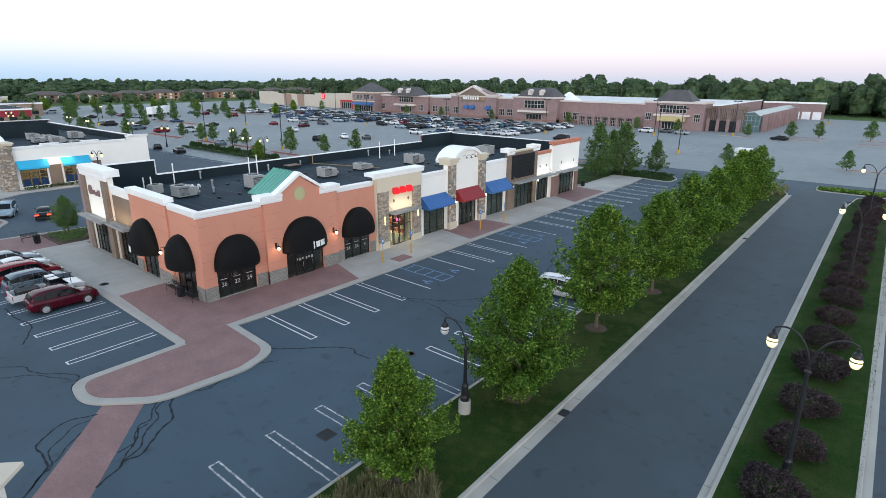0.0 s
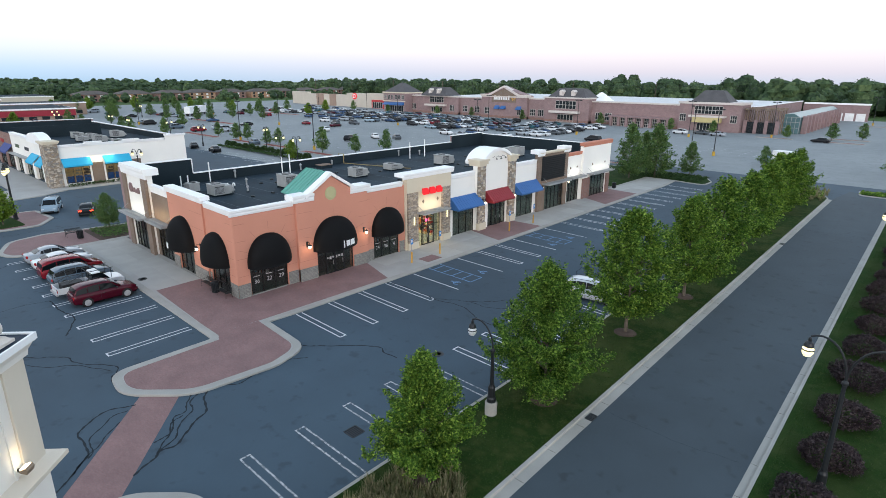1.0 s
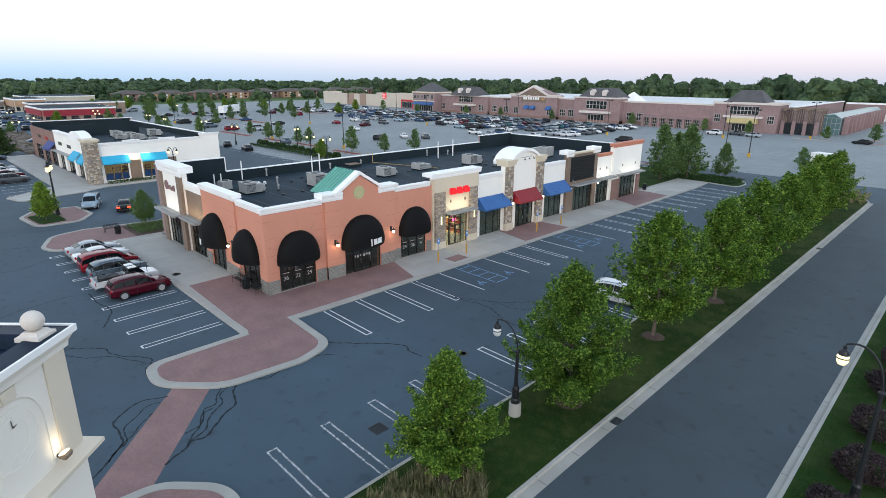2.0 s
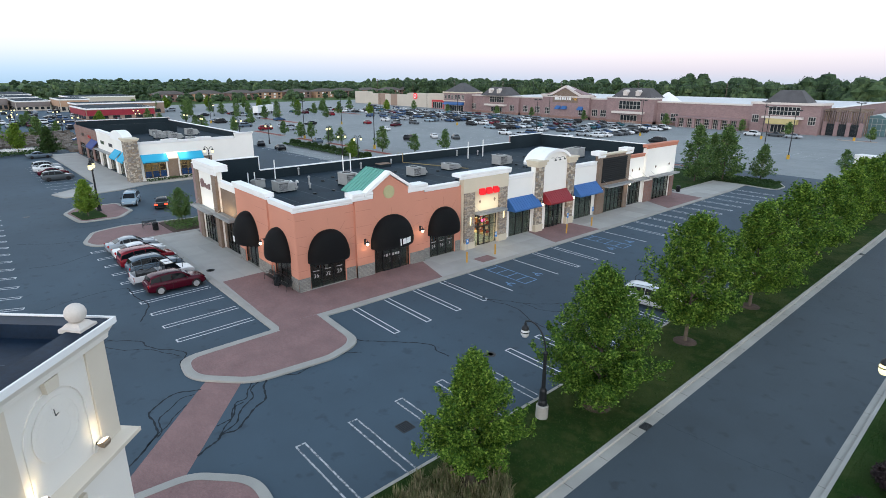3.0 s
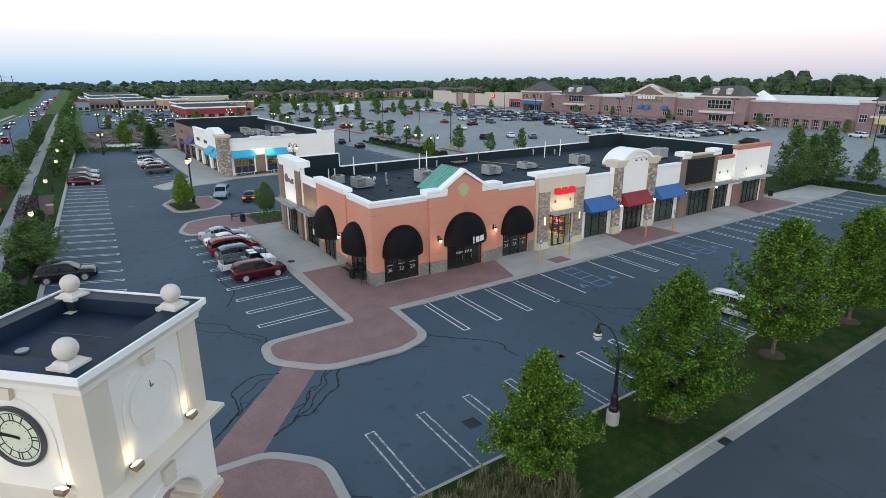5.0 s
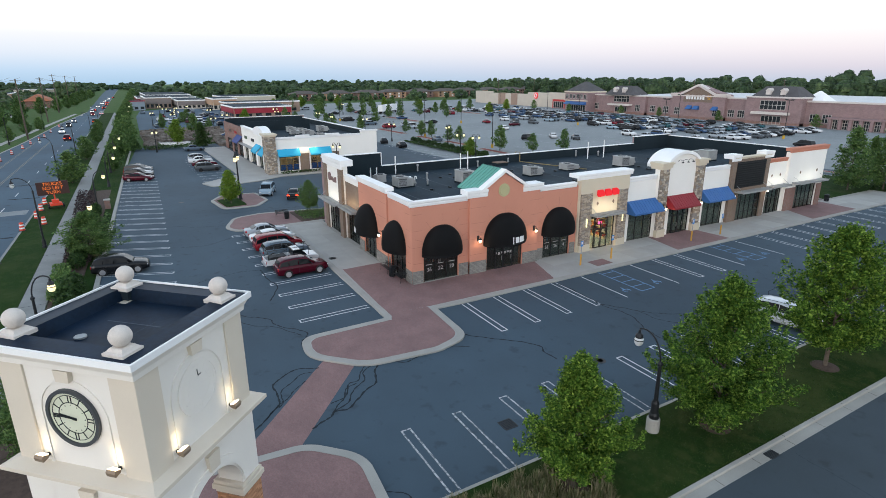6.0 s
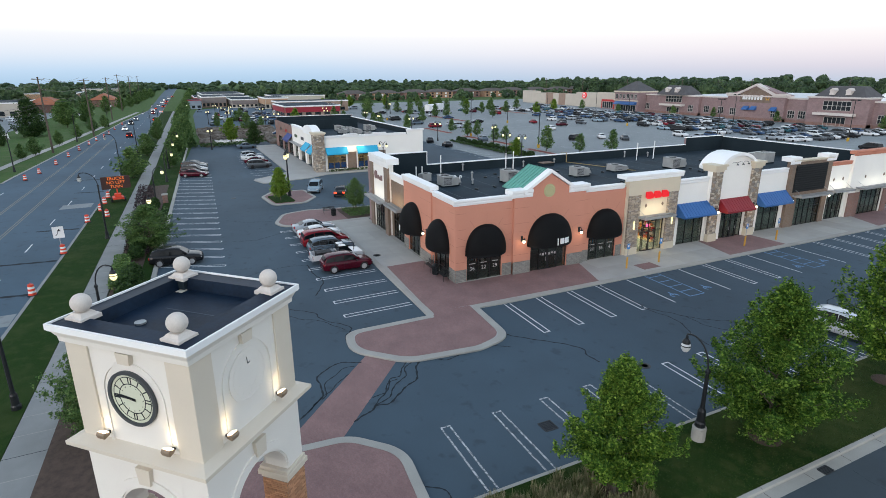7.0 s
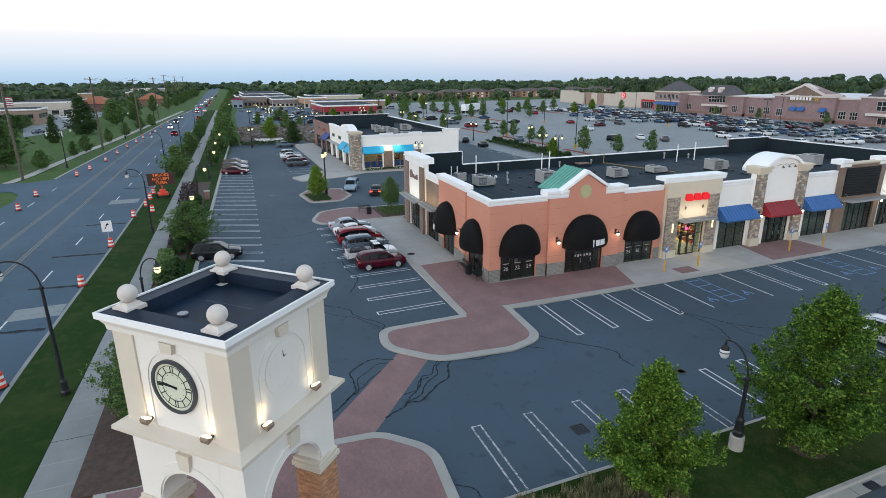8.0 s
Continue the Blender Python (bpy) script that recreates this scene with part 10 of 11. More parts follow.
# stations along the car: (y, half width, sill z, shoulder z); the cabin: (y, half width of roof, z)
SHAPES = {
    "suv": dict(L=4.75, W=0.92, body=[(-1, 0.72, 0.48, 0.86), (-0.985, 0.84, 0.38, 1.0), (-0.94, 0.94, 0.32, 1.09), (-0.80, 0.99, 0.28, 1.12), (-0.4, 1.0, 0.25, 1.10), (0.0, 1.0, 0.24, 1.07), (0.36, 1.0, 0.24, 1.05), (0.50, 0.985, 0.25, 1.04), (0.72, 0.96, 0.27, 0.98), (0.88, 0.91, 0.30, 0.90), (0.96, 0.82, 0.34, 0.78), (1, 0.64, 0.40, 0.62)],
                cabin=[(-0.95, 0.80, 1.08), (-0.84, 0.755, 1.52), (-0.66, 0.74, 1.64), (-0.25, 0.73, 1.68), (0.05, 0.73, 1.66), (0.17, 0.74, 1.58), (0.48, 0.84, 1.05)], wheel=0.36, axles=(-0.60, 0.60), posts=(0.30, 0.64)),
    "sedan": dict(L=4.8, W=0.90, body=[(-1, 0.68, 0.44, 0.74), (-0.985, 0.80, 0.34, 0.90), (-0.93, 0.92, 0.28, 0.98), (-0.72, 0.98, 0.22, 1.01), (-0.4, 1.0, 0.21, 0.99), (0.0, 1.0, 0.20, 0.96), (0.38, 1.0, 0.20, 0.93), (0.62, 0.97, 0.22, 0.87), (0.82, 0.93, 0.24, 0.78), (0.94, 0.84, 0.28, 0.68), (1, 0.60, 0.36, 0.54)],
                  cabin=[(-0.74, 0.80, 0.985), (-0.46, 0.72, 1.30), (-0.32, 0.70, 1.39), (-0.12, 0.695, 1.43), (0.04, 0.70, 1.41), (0.12, 0.71, 1.35), (0.44, 0.84, 0.93)], wheel=0.32, axles=(-0.58, 0.60), posts=(0.16, 0.60)),
    "van": dict(L=5.0, W=0.96, body=[(-1, 0.78, 0.44, 0.92), (-0.985, 0.88, 0.34, 1.04), (-0.93, 0.96, 0.26, 1.10), (-0.5, 1.0, 0.22, 1.10), (0.0, 1.0, 0.20, 1.06), (0.45, 1.0, 0.20, 1.02), (0.68, 0.97, 0.22, 0.95), (0.85, 0.92, 0.25, 0.85), (0.95, 0.84, 0.28, 0.73), (1, 0.62, 0.36, 0.56)],
                cabin=[(-0.975, 0.84, 1.08), (-0.91, 0.80, 1.54), (-0.76, 0.785, 1.69), (-0.3, 0.78, 1.74), (0.10, 0.78, 1.72), (0.24, 0.785, 1.62), (0.62, 0.86, 1.0)], wheel=0.34, axles=(-0.60, 0.60), posts=(0.36, 0.70)),
}


def loft(bm, rings, close=True):
    vs = [[bm.verts.new(p) for p in r] for r in rings]
    n = len(vs[0])
    for a, b in zip(vs, vs[1:]):
        for i in range(n):
            bm.faces.new((a[i], a[(i + 1) % n], b[(i + 1) % n], b[i]))
    bm.faces.new(vs[0][::-1])
    bm.faces.new(vs[-1])


def own_colour(ob):
    ob.material_slots[0].link = "OBJECT"
    ob.material_slots[0].material = PAINTS["grey"]


def slab(bm, quad, lift):
    """A thin pane over four points, lifted along its normal."""
    q = [Vector(p) for p in quad]
    n = (q[1] - q[0]).cross(q[3] - q[0]).normalized() * lift
    lo, hi = [bm.verts.new(p - n * 0.5) for p in q], [bm.verts.new(p + n) for p in q]
    bm.faces.new(hi)
    bm.faces.new(lo[::-1])
    for i in range(4):
        bm.faces.new((lo[i], lo[(i + 1) % 4], hi[(i + 1) % 4], hi[i]))


def build_car(kind, label, fine=True):
    S = SHAPES[kind]
    hl, W = S["L"] / 2, S["W"]
    t = thing("car", label, "car", "parked cars")
    bm = bmesh.new()
    rings = []
    for s, w, z0, z1 in S["body"]:
        y, hw = s * hl, w * W
        m = z0 + 0.58 * (z1 - z0)
        half = [(hw * 0.90, z0), (hw * 0.985, z0 + 0.1), (hw, m - 0.04), (hw * 0.99, m + 0.04), (hw * 0.955, z1 - 0.07), (hw * 0.90, z1 - 0.015), (hw * 0.55, z1 + 0.015)]
        rings.append([(-x, y, z) for x, z in half] + [(x, y, z) for x, z in half[::-1]])
    loft(bm, rings)
    own_colour(part("body", bm, PAINTS["grey"], t, smooth=True))
    C = S["cabin"]
    bm = bmesh.new()
    belt = min(C[0][2], C[-1][2]) - 0.05
    rings = []
    for y, w, z in C:
        x = w * W
        zz = max(z, belt + 0.02)
        rings.append([(-W * 0.885, y * hl, belt), (-x, y * hl, max(belt + 0.01, zz - 0.05)), (-x * 0.93, y * hl, zz - 0.01), (-x * 0.6, y * hl, zz + 0.02), (x * 0.6, y * hl, zz + 0.02), (x * 0.93, y * hl, zz - 0.01), (x, y * hl, max(belt + 0.01, zz - 0.05)), (W * 0.885, y * hl, belt)])
    loft(bm, rings)
    own_colour(part("roof", bm, PAINTS["grey"], t, smooth=True))

    def side(sx, y, f):
        """A point on the cabin side, f from the belt to the roof edge."""
        for (ya, wa, za), (yb, wb, zb) in zip(C, C[1:]):
            if ya <= y <= yb:
                k = (y - ya) / (yb - ya)
                w, z = wa + (wb - wa) * k, za + (zb - za) * k - 0.05
                return (sx * (W * 0.885 + (w * W - W * 0.885) * f), y * hl, belt + (z - belt) * f)
    y0, y1 = C[1][0] - 0.02, C[-2][0] + 0.02
    panes = []
    cuts = [y0] + [y0 + (y1 - y0) * f for f in S["posts"]] + [y1]
    for sx in (-1, 1):
        for k, (a, b) in enumerate(zip(cuts, cuts[1:])):
            bm = bmesh.new()
            a2, b2 = a + 0.012, b - 0.012
            la = a2 - (0.05 if k == 0 else 0.0)
            lb = b2 + (0.15 if k == len(cuts) - 2 else 0.0)
            q = [side(sx, la, 0.13), side(sx, lb, 0.15 if k < len(cuts) - 2 else 0.26), side(sx, b2, 0.93), side(sx, a2, 0.93)]
            slab(bm, q if sx > 0 else q[::-1], 0.03)
            if not fine:
                panes.append(bm)
                continue
            part("side_window", bm, CAR_GLASS, t, "dark side window")
    for i, j, nm, f0, f1 in ((-1, -2, "windscreen", 0.10, 0.93), (0, 1, "rear_window", 0.30 if kind != "sedan" else 0.15, 0.92)):
        (ya, wa, za), (yb, wb, zb) = C[i], C[j]
        q = []
        for f, sx in ((f0, -1), (f0, 1), (f1, 1), (f1, -1)):
            q.append((sx * (wa + (wb - wa) * f) * W * 0.90, (ya + (yb - ya) * f) * hl, za + (zb - za) * f + 0.012))
        bm = bmesh.new()
        slab(bm, q if i else q[::-1], 0.022)
        if not fine:
            panes.append(bm)
            continue
        part(nm, bm, CAR_GLASS, t, "dark glass")
    if panes:
        bm = bmesh.new()
        for p in panes:
            me = bpy.data.meshes.new("tmp")
            p.to_mesh(me)
            p.free()
            bm.from_mesh(me)
            bpy.data.meshes.remove(me)
        part("glazing", bm, CAR_GLASS, t, "dark car windows")
    if fine:
        for sx in (-1, 1):
            bm = bmesh.new()
            box(bm, sx * (W + 0.06) - 0.09, C[-2][0] * hl + 0.28, 1.0, sx * (W + 0.06) + 0.09, C[-2][0] * hl + 0.38, 1.13)
            part("mirror", bm, TRIM, t, bevel=0.025)
        for sx in (-1, 1):
            bm = bmesh.new()
            box(bm, sx * W * 0.76 - 0.12, -hl * 0.99, 0.74, sx * W * 0.76 + 0.12, -hl * 0.92, 0.98)
            part("tail_light", bm, TAIL, t, "red tail light", bevel=0.03)
            bm = bmesh.new()
            box(bm, sx * W * 0.64 - 0.17, hl * 0.88, 0.62, sx * W * 0.64 + 0.17, hl * 0.965, 0.75)
            part("headlight", bm, HEAD, t, "clear headlight", bevel=0.03)
            for f in S["posts"]:
                bm = bmesh.new()
                y = (y0 + (y1 - y0) * f) * hl
                box(bm, sx * W * 0.997 - 0.006, y - 0.008, 0.36, sx * W * 0.997 + 0.006, y + 0.008, 0.95)
                box(bm, sx * W - 0.012, y + 0.12, 0.84, sx * W + 0.014, y + 0.30, 0.88)
                part("door_seam", bm, TRIM, t, "door gap and handle")
        bm = bmesh.new()
        box(bm, -W * 0.78, -hl * 1.004, 0.34, W * 0.78, -hl * 0.95, 0.50)
        part("rear_bumper", bm, TRIM, t, bevel=0.02)
        bm = bmesh.new()
        box(bm, -W * 0.6, hl * 0.93, 0.30, W * 0.6, hl * 1.003, 0.46)
        part("front_grille", bm, TRIM, t, bevel=0.02)
        if kind != "sedan":
            for sx in (-1, 1):
                bm = bmesh.new()
                tube(bm, [(sx * C[3][1] * W * 0.9, y * hl, z) for y, z in ((C[2][0], C[2][2] - 0.01), (C[2][0] + 0.04, C[2][2] + 0.06), (C[4][0] - 0.04, C[3][2] + 0.06), (C[4][0], C[4][2] - 0.01))], 0.018, 5)
                part("roof_rail", bm, TRIM, t, "dark roof rail")
    R = S["wheel"]
    for sx in (-1, 1):
        for a in S["axles"]:
            bm = bmesh.new()
            if fine:
                rod(bm, (sx * (W - 0.22), a * hl, R + 0.02), (sx * (W + 0.003), a * hl, R + 0.02), R * 1.07, seg=22)
                part("wheel_arch", bm, TYRE, t, "dark wheel arch")
                bm = bmesh.new()
            rod(bm, (sx * (W - 0.2), a * hl, R), (sx * (W + 0.012), a * hl, R), R, seg=16 if fine else 9)
            wh = part("wheel", bm, TYRE, t, "black tyre")
            if not fine:
                continue
            bm = bmesh.new()
            rod(bm, (sx * (W + 0.012), a * hl, R), (sx * (W + 0.016), a * hl, R), R * 0.2, seg=12)
            rod(bm, (sx * (W + 0.0121), a * hl, R), (sx * (W + 0.0135), a * hl, R), R * 0.70, seg=18)
            for k in range(10):
                q = 2 * math.pi * k / 10
                e = (sx * (W + 0.014), a * hl + R * 0.66 * math.cos(q), R + R * 0.66 * math.sin(q))
                rod(bm, (sx * (W + 0.016), a * hl, R), e, 0.02, 0.016, 4)
            part("rim", bm, RIM, wh, "spoked alloy rim")
    return t


def recolour(t, col):
    for o in t.children:
        if o.name.split(".")[0] in ("body", "roof"):
            o.material_slots[0].link = "OBJECT"
            o.material_slots[0].material = PAINTS[col]


TAIL_GLOW = glow("tail_glow", (1.0, 0.06, 0.02), 3.0)
HEAD_GLOW = glow("head_glow", (1.0, 0.95, 0.8), 4.0)
SUV = build_car("suv", "dark red sport utility car parked by the walk")
recolour(SUV, "maroon")
SUV.matrix_basis = pose(-45.35, 9.15, 0)
SEDAN = build_car("sedan", "silver four-door saloon parked in the row")
recolour(SEDAN, "silver")
SEDAN.matrix_basis = pose(-60.0, 9.4, 0)
VAN = build_car("van", "red minivan parked in the row")
recolour(VAN, "red")
VAN.matrix_basis = pose(-54.1, 9.3, 0)

# simpler kinds for the far rows
far_kinds = {"suv": build_car("suv", "grey sport utility car parked on asphalt", False), "sedan": build_car("sedan", "grey four-door saloon parked on asphalt", False), "van": build_car("van", "grey minivan parked on asphalt", False)}
for i, (k_, o) in enumerate(far_kinds.items()):
    o.matrix_basis = pose(-110 + 6 * i, 172, 0, 0, 0, 90)
FAR_SUV, FAR_SEDAN, FAR_VAN = far_kinds.values()


def place(src, x, y, turn, col, label, z=0.0):
    c = copy_thing(src, pose(x, y, z, 0, 0, turn))
    recolour(c, col)
    c["label"] = label
    return c


def colours_label(col, kind):
    return {"suv": "%s sport utility car parked on asphalt", "sedan": "%s four-door saloon parked on asphalt", "van": "%s minivan parked on asphalt"}[kind] % {"pale": "pale blue", "slate": "slate blue"}.get(col, col)


place(SUV, -51.2, 9.2, 0, "slate", "slate blue sport utility car between pickup and minivan")
place(SEDAN, -57.1, 9.4, 0, "white", "white four-door saloon parked in the row")
place(SUV, -16.3, 36.2, -80, "white", "white sport utility car behind the maples")
place(VAN, -83.8, 15.2, -112, "pale", "silver-blue minivan at the crossing lane")
brake = place(SEDAN, -79.0, 18.0, 70, "black", "black saloon with red tail lights at the crossing lane")
for sx in (-0.62, 0.62):
    bm = bmesh.new()
    box(bm, sx - 0.2, -2.44, 0.72, sx + 0.2, -2.37, 0.88)
    part("lit_lamp", bm, TAIL_GLOW, brake, "lit red tail lamp")
place(SUV, -54.3, -5.2, -8, "black", "black sport utility car parked by the street hedge")
for x, col, src in ((-107.0, "maroon", SEDAN), (-110.0, "black", SUV), (-113.0, "silver", SEDAN), (-116.0, "grey", SUV), (-119.0, "black", SEDAN)):
    place(src, x, -1.3 + 0.045 * (-107 - x), -20, col, "%s car parked by the street hedge" % col)
for x, y, col, src in ((-112.5, 10.8, "grey", FAR_SUV), (-118.5, 11.0, "maroon", FAR_SEDAN), (-124.0, 11.0, "white", FAR_SEDAN), (-127.0, 11.2, "silver", FAR_SUV), (-146.5, 12.5, "slate", FAR_SEDAN)):
    place(src, x, y, 0, col, "%s car parked before the white shops" % col)
for x, y, col, src, a in ((-136.4, 58.6, "black", FAR_SEDAN, 70), (-125.7, 58.6, "black", FAR_SEDAN, 80), (-133.0, 73.0, "slate", FAR_SEDAN, 80), (-122, 96, "black", FAR_SUV, 20), (-122, 105, "white", FAR_SEDAN, 60), (-116, 108, "grey", FAR_SEDAN, 60), (-92.3, 143.3, "white", FAR_SEDAN, 80), (-73, 143, "black", FAR_VAN, 80), (-63.5, 183, "white", FAR_SUV, 80), (-52.5, 184.5, "silver", FAR_SEDAN, 80), (-58, 186.5, "grey", FAR_SEDAN, 80), (-25.5, 186, "black", FAR_SEDAN, 80), (10, 262, "red", FAR_SUV, 60), (-150, 108, "white", FAR_SEDAN, 80), (-160, 120, "maroon", FAR_SEDAN, 10), (-175, 118, "red", FAR_SEDAN, 80), (-168, 126, "grey", FAR_SUV, 80)):
    place(src, x, y, a, col, "%s car in the far parking lot" % col)
# cars in the street
for x, y, col, src, away in ((-191.6, -15.6, "maroon", SUV, True), (-217.9, -18.2, "white", FAR_SEDAN, False), (-244, -17.5, "black", FAR_SUV, False), (-268, -16.8, "slate", FAR_SEDAN, False), (-260, -9.6, "maroon", FAR_SUV, True), (-311.7, -11.0, "red", FAR_VAN, False), (-318, -7.5, "white", FAR_SEDAN, True), (-335, -11.5, "white", FAR_SUV, False), (-352, -10.8, "red", FAR_SEDAN, True), (-372, -6.5, "black", FAR_SUV, True), (-392, -9.5, "silver", FAR_SEDAN, False), (-415, -5.0, "black", FAR_SEDAN, True), (-436, -7.5, "white", FAR_SUV, False), (-446, -4.6, "maroon", FAR_SUV, True), (-480, -6.0, "white", FAR_SEDAN, False), (-520, -3.0, "white", FAR_SUV, False), (-560, 0.5, "maroon", FAR_SEDAN, True)):
    c = place(src, x, y, 91 if away else -89, col, "%s car with lit lamps driving on the main street" % col, -0.03)
    for sx in (-0.6, 0.6):
        bm = bmesh.new()
        box(bm, sx - 0.15, -2.42 if away else 2.24, 0.66, sx + 0.15, -2.24 if away else 2.42, 0.9)
        part("lit_lamp", bm, TAIL_GLOW if away else HEAD_GLOW, c, "lit red tail lamp" if away else "lit headlamp")
for x, y, col in ((-219.7, -57.8, "slate"), (-288, -68, "grey"), (-292, -72, "silver"), (-300, -66, "white"), (-310, -74, "black"), (-284, -62, "white")):
    place(FAR_SEDAN, x, y, 70, col, "%s saloon in the lot across the street" % col)

# white pickup with lumber rack
pk = thing("pickup_truck", "old white pickup truck with lumber rack and open bed", "pickup truck", "", (-48.25, 9.0, 0))
bm = bmesh.new()
loft(bm, [[(-w, y, z0), (-w, y, z1 - 0.05), (-w * 0.94, y, z1), (w * 0.94, y, z1), (w, y, z1 - 0.05), (w, y, z0)] for y, w, z0, z1 in ((0.0, 0.9, 0.42, 1.02), (0.9, 0.9, 0.42, 1.0), (1.9, 0.88, 0.45, 0.96), (2.4, 0.82, 0.45, 0.86), (2.52, 0.7, 0.5, 0.74))])
part("body", bm, PAINTS["white"], pk)
bm = bmesh.new()
box(bm, -0.9, -2.5, 0.5, -0.84, -0.01, 1.0)
box(bm, 0.84, -2.5, 0.5, 0.9, -0.01, 1.0)
box(bm, -0.84, -2.5, 0.5, 0.84, -2.44, 1.0)
box(bm, -0.84, -2.44, 0.5, 0.84, -0.01, 0.56)
part("bed", bm, PAINTS["white"], pk, "white open cargo bed")
bm = bmesh.new()
loft(bm, [[(-w0, y, 1.0), (-w1, y2, z), (w1, y2, z), (w0, y, 1.0)] for y, y2, w0, w1, z in ((0.02, 0.05, 0.84, 0.74, 1.5), (0.1, 0.12, 0.84, 0.74, 1.58), (0.95, 0.72, 0.84, 0.74, 1.58), (1.3, 0.95, 0.84, 0.76, 1.45), (1.36, 1.34, 0.84, 0.84, 1.02))])
part("glazing", bm, CAR_GLASS, pk, "dark cab windows")
bm = bmesh.new()
box(bm, -0.73, 0.1, 1.58, 0.73, 0.75, 1.64)
part("roof", bm, PAINTS["white"], pk, bevel=0.02)
bm = bmesh.new()
for sx in (-0.82, 0.82):
    for y in (-2.3, -0.2, 1.5):
        rod(bm, (sx, y, 1.0), (sx * 0.95, y, 1.85), 0.025, seg=6)
    rod(bm, (sx * 0.95, -2.5, 1.85), (sx * 0.95, 1.7, 1.85), 0.025, seg=6)
    rod(bm, (sx, -2.3, 1.0), (sx * 0.95, -0.4, 1.85), 0.02, seg=6)
for y in (-2.3, -0.2, 1.5):
    rod(bm, (-0.78, y, 1.85), (0.78, y, 1.85), 0.025, seg=6)
part("lumber_rack", bm, BLACK_METAL, pk, "black lumber rack")
bm = bmesh.new()
box(bm, -0.7, -2.0, 0.57, 0.3, -0.5, 1.05)
box(bm, 0.35, -1.6, 0.57, 0.7, -0.3, 0.9)
part("cargo", bm, TRIM, pk, "dark load in the bed")
for sx in (-1, 1):
    for a in (-1.45, 1.6):
        bm = bmesh.new()
        rod(bm, (sx * 0.70, a, 0.36), (sx * 0.915, a, 0.36), 0.36, seg=18)
        wh = part("wheel", bm, TYRE, pk, "black tyre")
        bm = bmesh.new()
        rod(bm, (sx * 0.915, a, 0.36), (sx * 0.925, a, 0.36), 0.21, seg=14)
        part("rim", bm, RIM, wh)
    bm = bmesh.new()
    box(bm, sx * 0.8 - 0.08, -2.53, 0.65, sx * 0.8 + 0.08, -2.501, 0.95)
    part("tail_light", bm, TAIL, pk, "red tail light")
bm = bmesh.new()
box(bm, -0.88, -2.62, 0.42, 0.88, -2.51, 0.56)
part("bumper", bm, RIM, pk, "chrome rear bumper")

# the full rows before the big stores
rc = random.Random(77)
names = list(CAR_COLS)
wts = (1, 1, 4, 4, 5, 8, 6, 4, 1, 2)
for i, x0 in enumerate(range(-256, -84, 18)):
    for side in (-1, 1):
        for k in range(19):
            y = 128 + 3.0 * k
            fill = 0.25 if y < 140 else (0.6 if y < 150 else 0.95)
            if x0 < -200:
                fill *= 0.6
            if rc.random() > fill or (x0 == -112 and 169 < y < 176) or (x0 == -94 and 169 < y < 176):
                continue
            kd = rc.choices(("suv", "sedan", "van"), (4, 5, 1))[0]
            col = rc.choices(names, wts)[0]
            place(far_kinds[kd], x0 + side * 2.9, y + rc.uniform(-0.2, 0.2), 90 * side + (180 if rc.random() < 0.3 else 0), col, colours_label(col, kd))
for k in range(60):
    x, y = rc.uniform(-300, -165), rc.choice((26, 34, 48, 56, 78, 86, 100)) + rc.uniform(-0.5, 0.5)
    if y < 60 and x > -168 or (x < -250 and 38 < y < 80):
        continue
    kd = rc.choices(("suv", "sedan", "van"), (4, 5, 1))[0]
    col = rc.choices(names, wts)[0]
    place(far_kinds[kd], x, y, rc.choice((0, 180)), col, colours_label(col, kd))
for k in range(46):
    row = k % 6
    x, y = -222 - 19 * row + rc.choice((-2.6, 2.6)), 10 + 0.0 * row + rc.randrange(15) * 2.9
    kd = rc.choices(("suv", "sedan", "van"), (4, 5, 1))[0]
    col = rc.choices(names, wts)[0]
    place(far_kinds[kd], x, y, rc.choice((90, -90)), col, colours_label(col, kd))
tr = thing("box_trailer", "long white box trailer parked at the lot edge", "trailer", "", (-250, 112, 0), 40)
bm = bmesh.new()
box(bm, -1.3, -8, 1.1, 1.3, 8, 4.0)
part("box", bm, SIGN_WHITE, tr, bevel=0.04)
bm = bmesh.new()
box(bm, -1.0, -7.5, 0.8, 1.0, 7.5, 1.1)
part("chassis", bm, BLACK_METAL, tr)
for sx in (-1, 1):
    for a in (-6.4, -5.2, 6.2):
        bm = bmesh.new()
        rod(bm, (sx * 0.9, a, 0.5), (sx * 1.25, a, 0.5), 0.5, seg=14)
        part("wheel", bm, TYRE, tr)

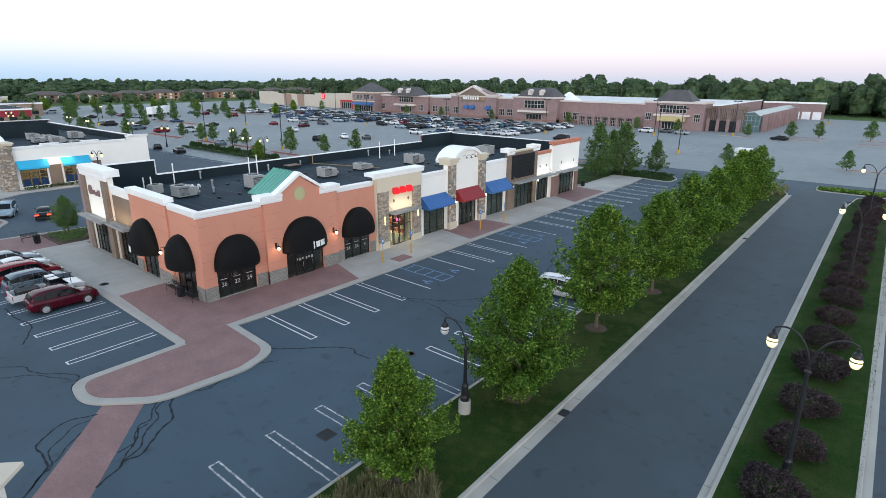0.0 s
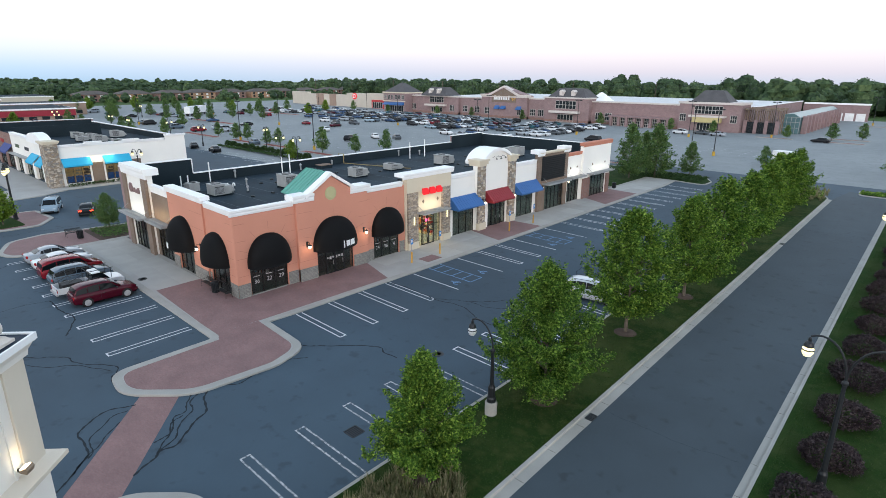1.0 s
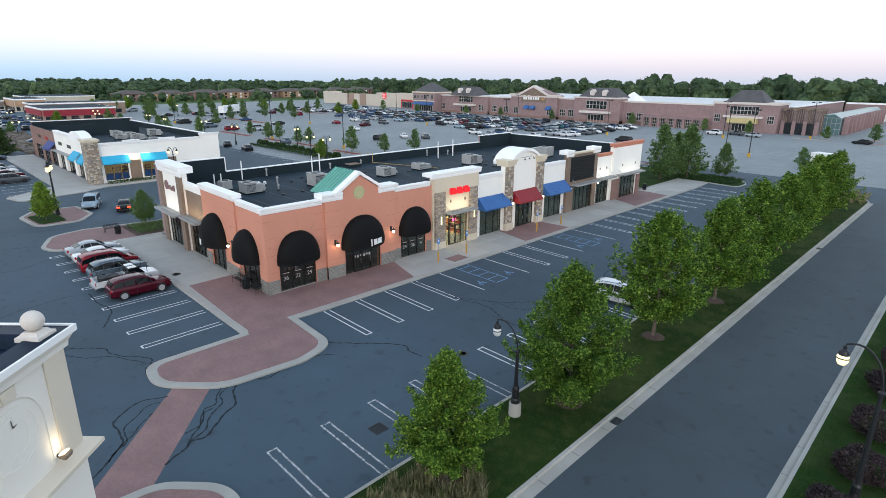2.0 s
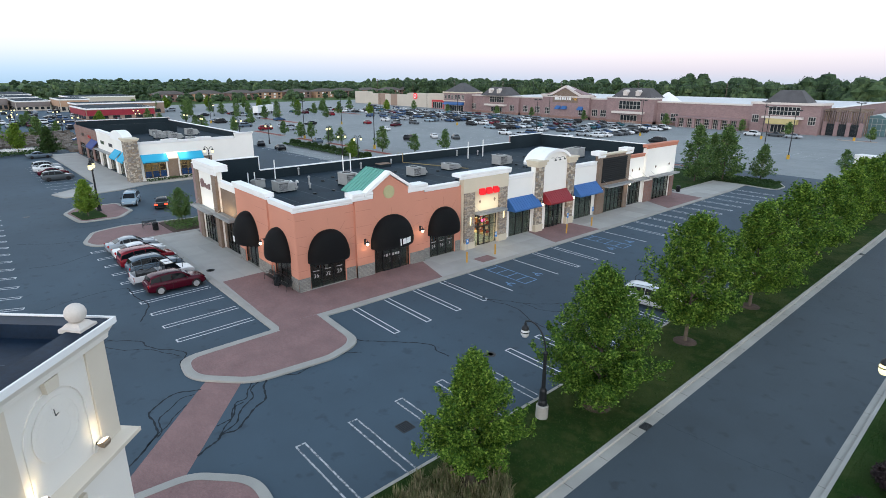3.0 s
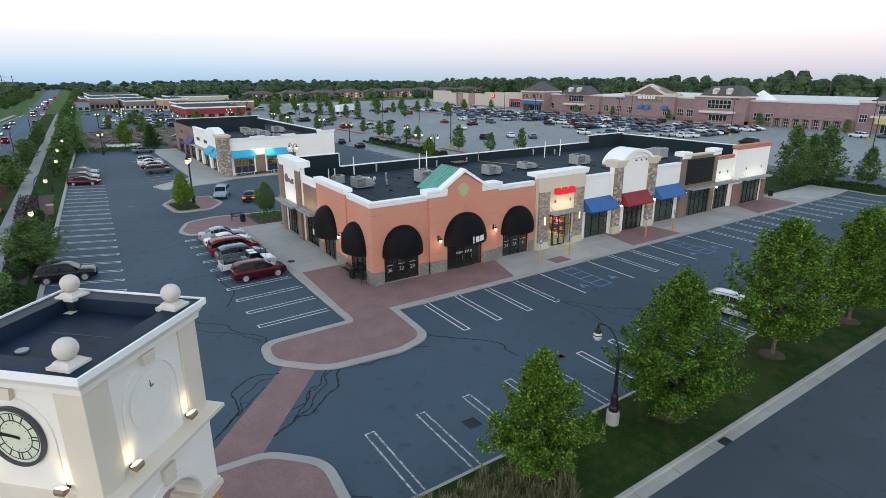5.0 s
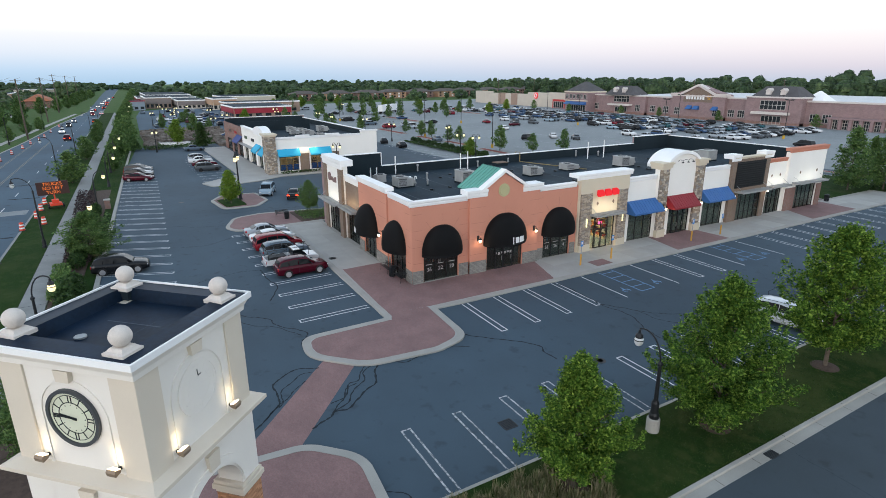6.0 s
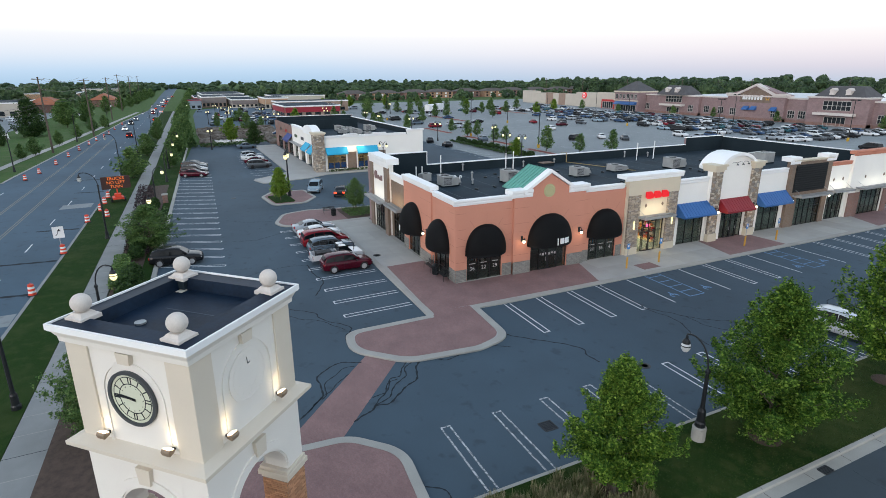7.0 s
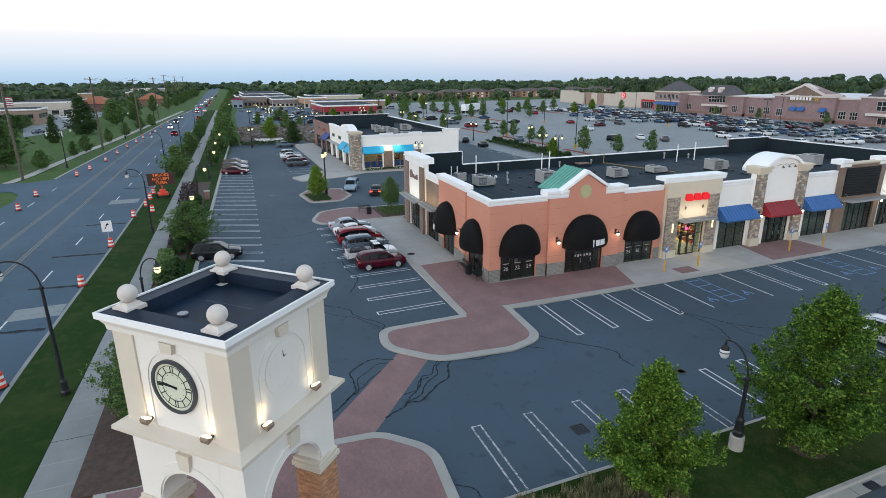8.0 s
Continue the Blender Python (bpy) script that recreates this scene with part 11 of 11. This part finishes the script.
# delivery truck beyond the end of the strip
dt = thing("delivery_truck", "white box truck with blue cab front on pale asphalt", "truck", "", (-23.0, 129.0, 0), 70)
bm = bmesh.new()
box(bm, -1.15, -3.6, 0.8, 1.15, 1.4, 3.1)
part("box", bm, SIGN_WHITE, dt, bevel=0.05)
bm = bmesh.new()
extrude_profile(bm, [(1.5, 0.5), (3.2, 0.5), (3.2, 1.2), (2.7, 2.2), (1.5, 2.3)], -1.0, 1.0, "x")
part("cab", bm, PAINTS["pale"], dt, "pale blue cab", bevel=0.05)
bm = bmesh.new()
extrude_profile(bm, [(2.75, 1.3), (3.21, 1.25), (2.76, 2.12), (2.6, 2.1)], -0.85, 0.85, "x")
part("windscreen", bm, CAR_GLASS, dt)
bm = bmesh.new()
box(bm, -0.9, -3.5, 0.5, 0.9, 1.6, 0.8)
part("chassis", bm, TRIM, dt)
for sx in (-1, 1):
    for a in (-2.4, 2.5):
        bm = bmesh.new()
        rod(bm, (sx * 0.75, a, 0.42), (sx * 1.05, a, 0.42), 0.42, seg=16)
        part("wheel", bm, TYRE, dt, "black tyre")
# ---------------------------------------------------------------- single bricks of the tower pier that faces the lot
BRICK = paint("single_brick", (0.42, 0.22, 0.12), 0.9, var=0.12, big=3, fine=40, relief=0.4, rand=0.7)
me_long, me_head = None, None
for size in (0.205, 0.098):
    bm = bmesh.new()
    box(bm, -size / 2, -0.011, -0.031, size / 2, 0.011, 0.031)
    bmesh.ops.bevel(bm, geom=[e for e in bm.edges], offset=0.005, segments=1, affect="EDGES")
    me = finish(bm, "brick")
    me.materials.append(BRICK)
    if size > 0.15:
        me_long = me
    else:
        me_head = me
for row in range(27):
    z = 2.24 + 0.076 * row
    shift = 0.0 if row % 2 == 0 else -0.1075
    for face in (0, 1):
        u = -0.495
        k = 0
        while u < 0.48:
            size = 0.098 if (row % 2 and (k == 0 or u > 0.36)) else 0.205
            size = min(size, 0.495 - u)
            me = me_long if size > 0.15 else me_head
            mid = u + size / 2
            ob = new("brick", me)
            if face == 0:
                ob.matrix_basis = pose(pier_at[0] + 0.505, pier_at[1] + mid, z, 0, 0, 90)
            else:
                ob.matrix_basis = pose(pier_at[0] + mid, pier_at[1] - 0.505, z)
            ob.parent = right_pier
            u += size + 0.011
            k += 1
            if u > 0.43:
                break
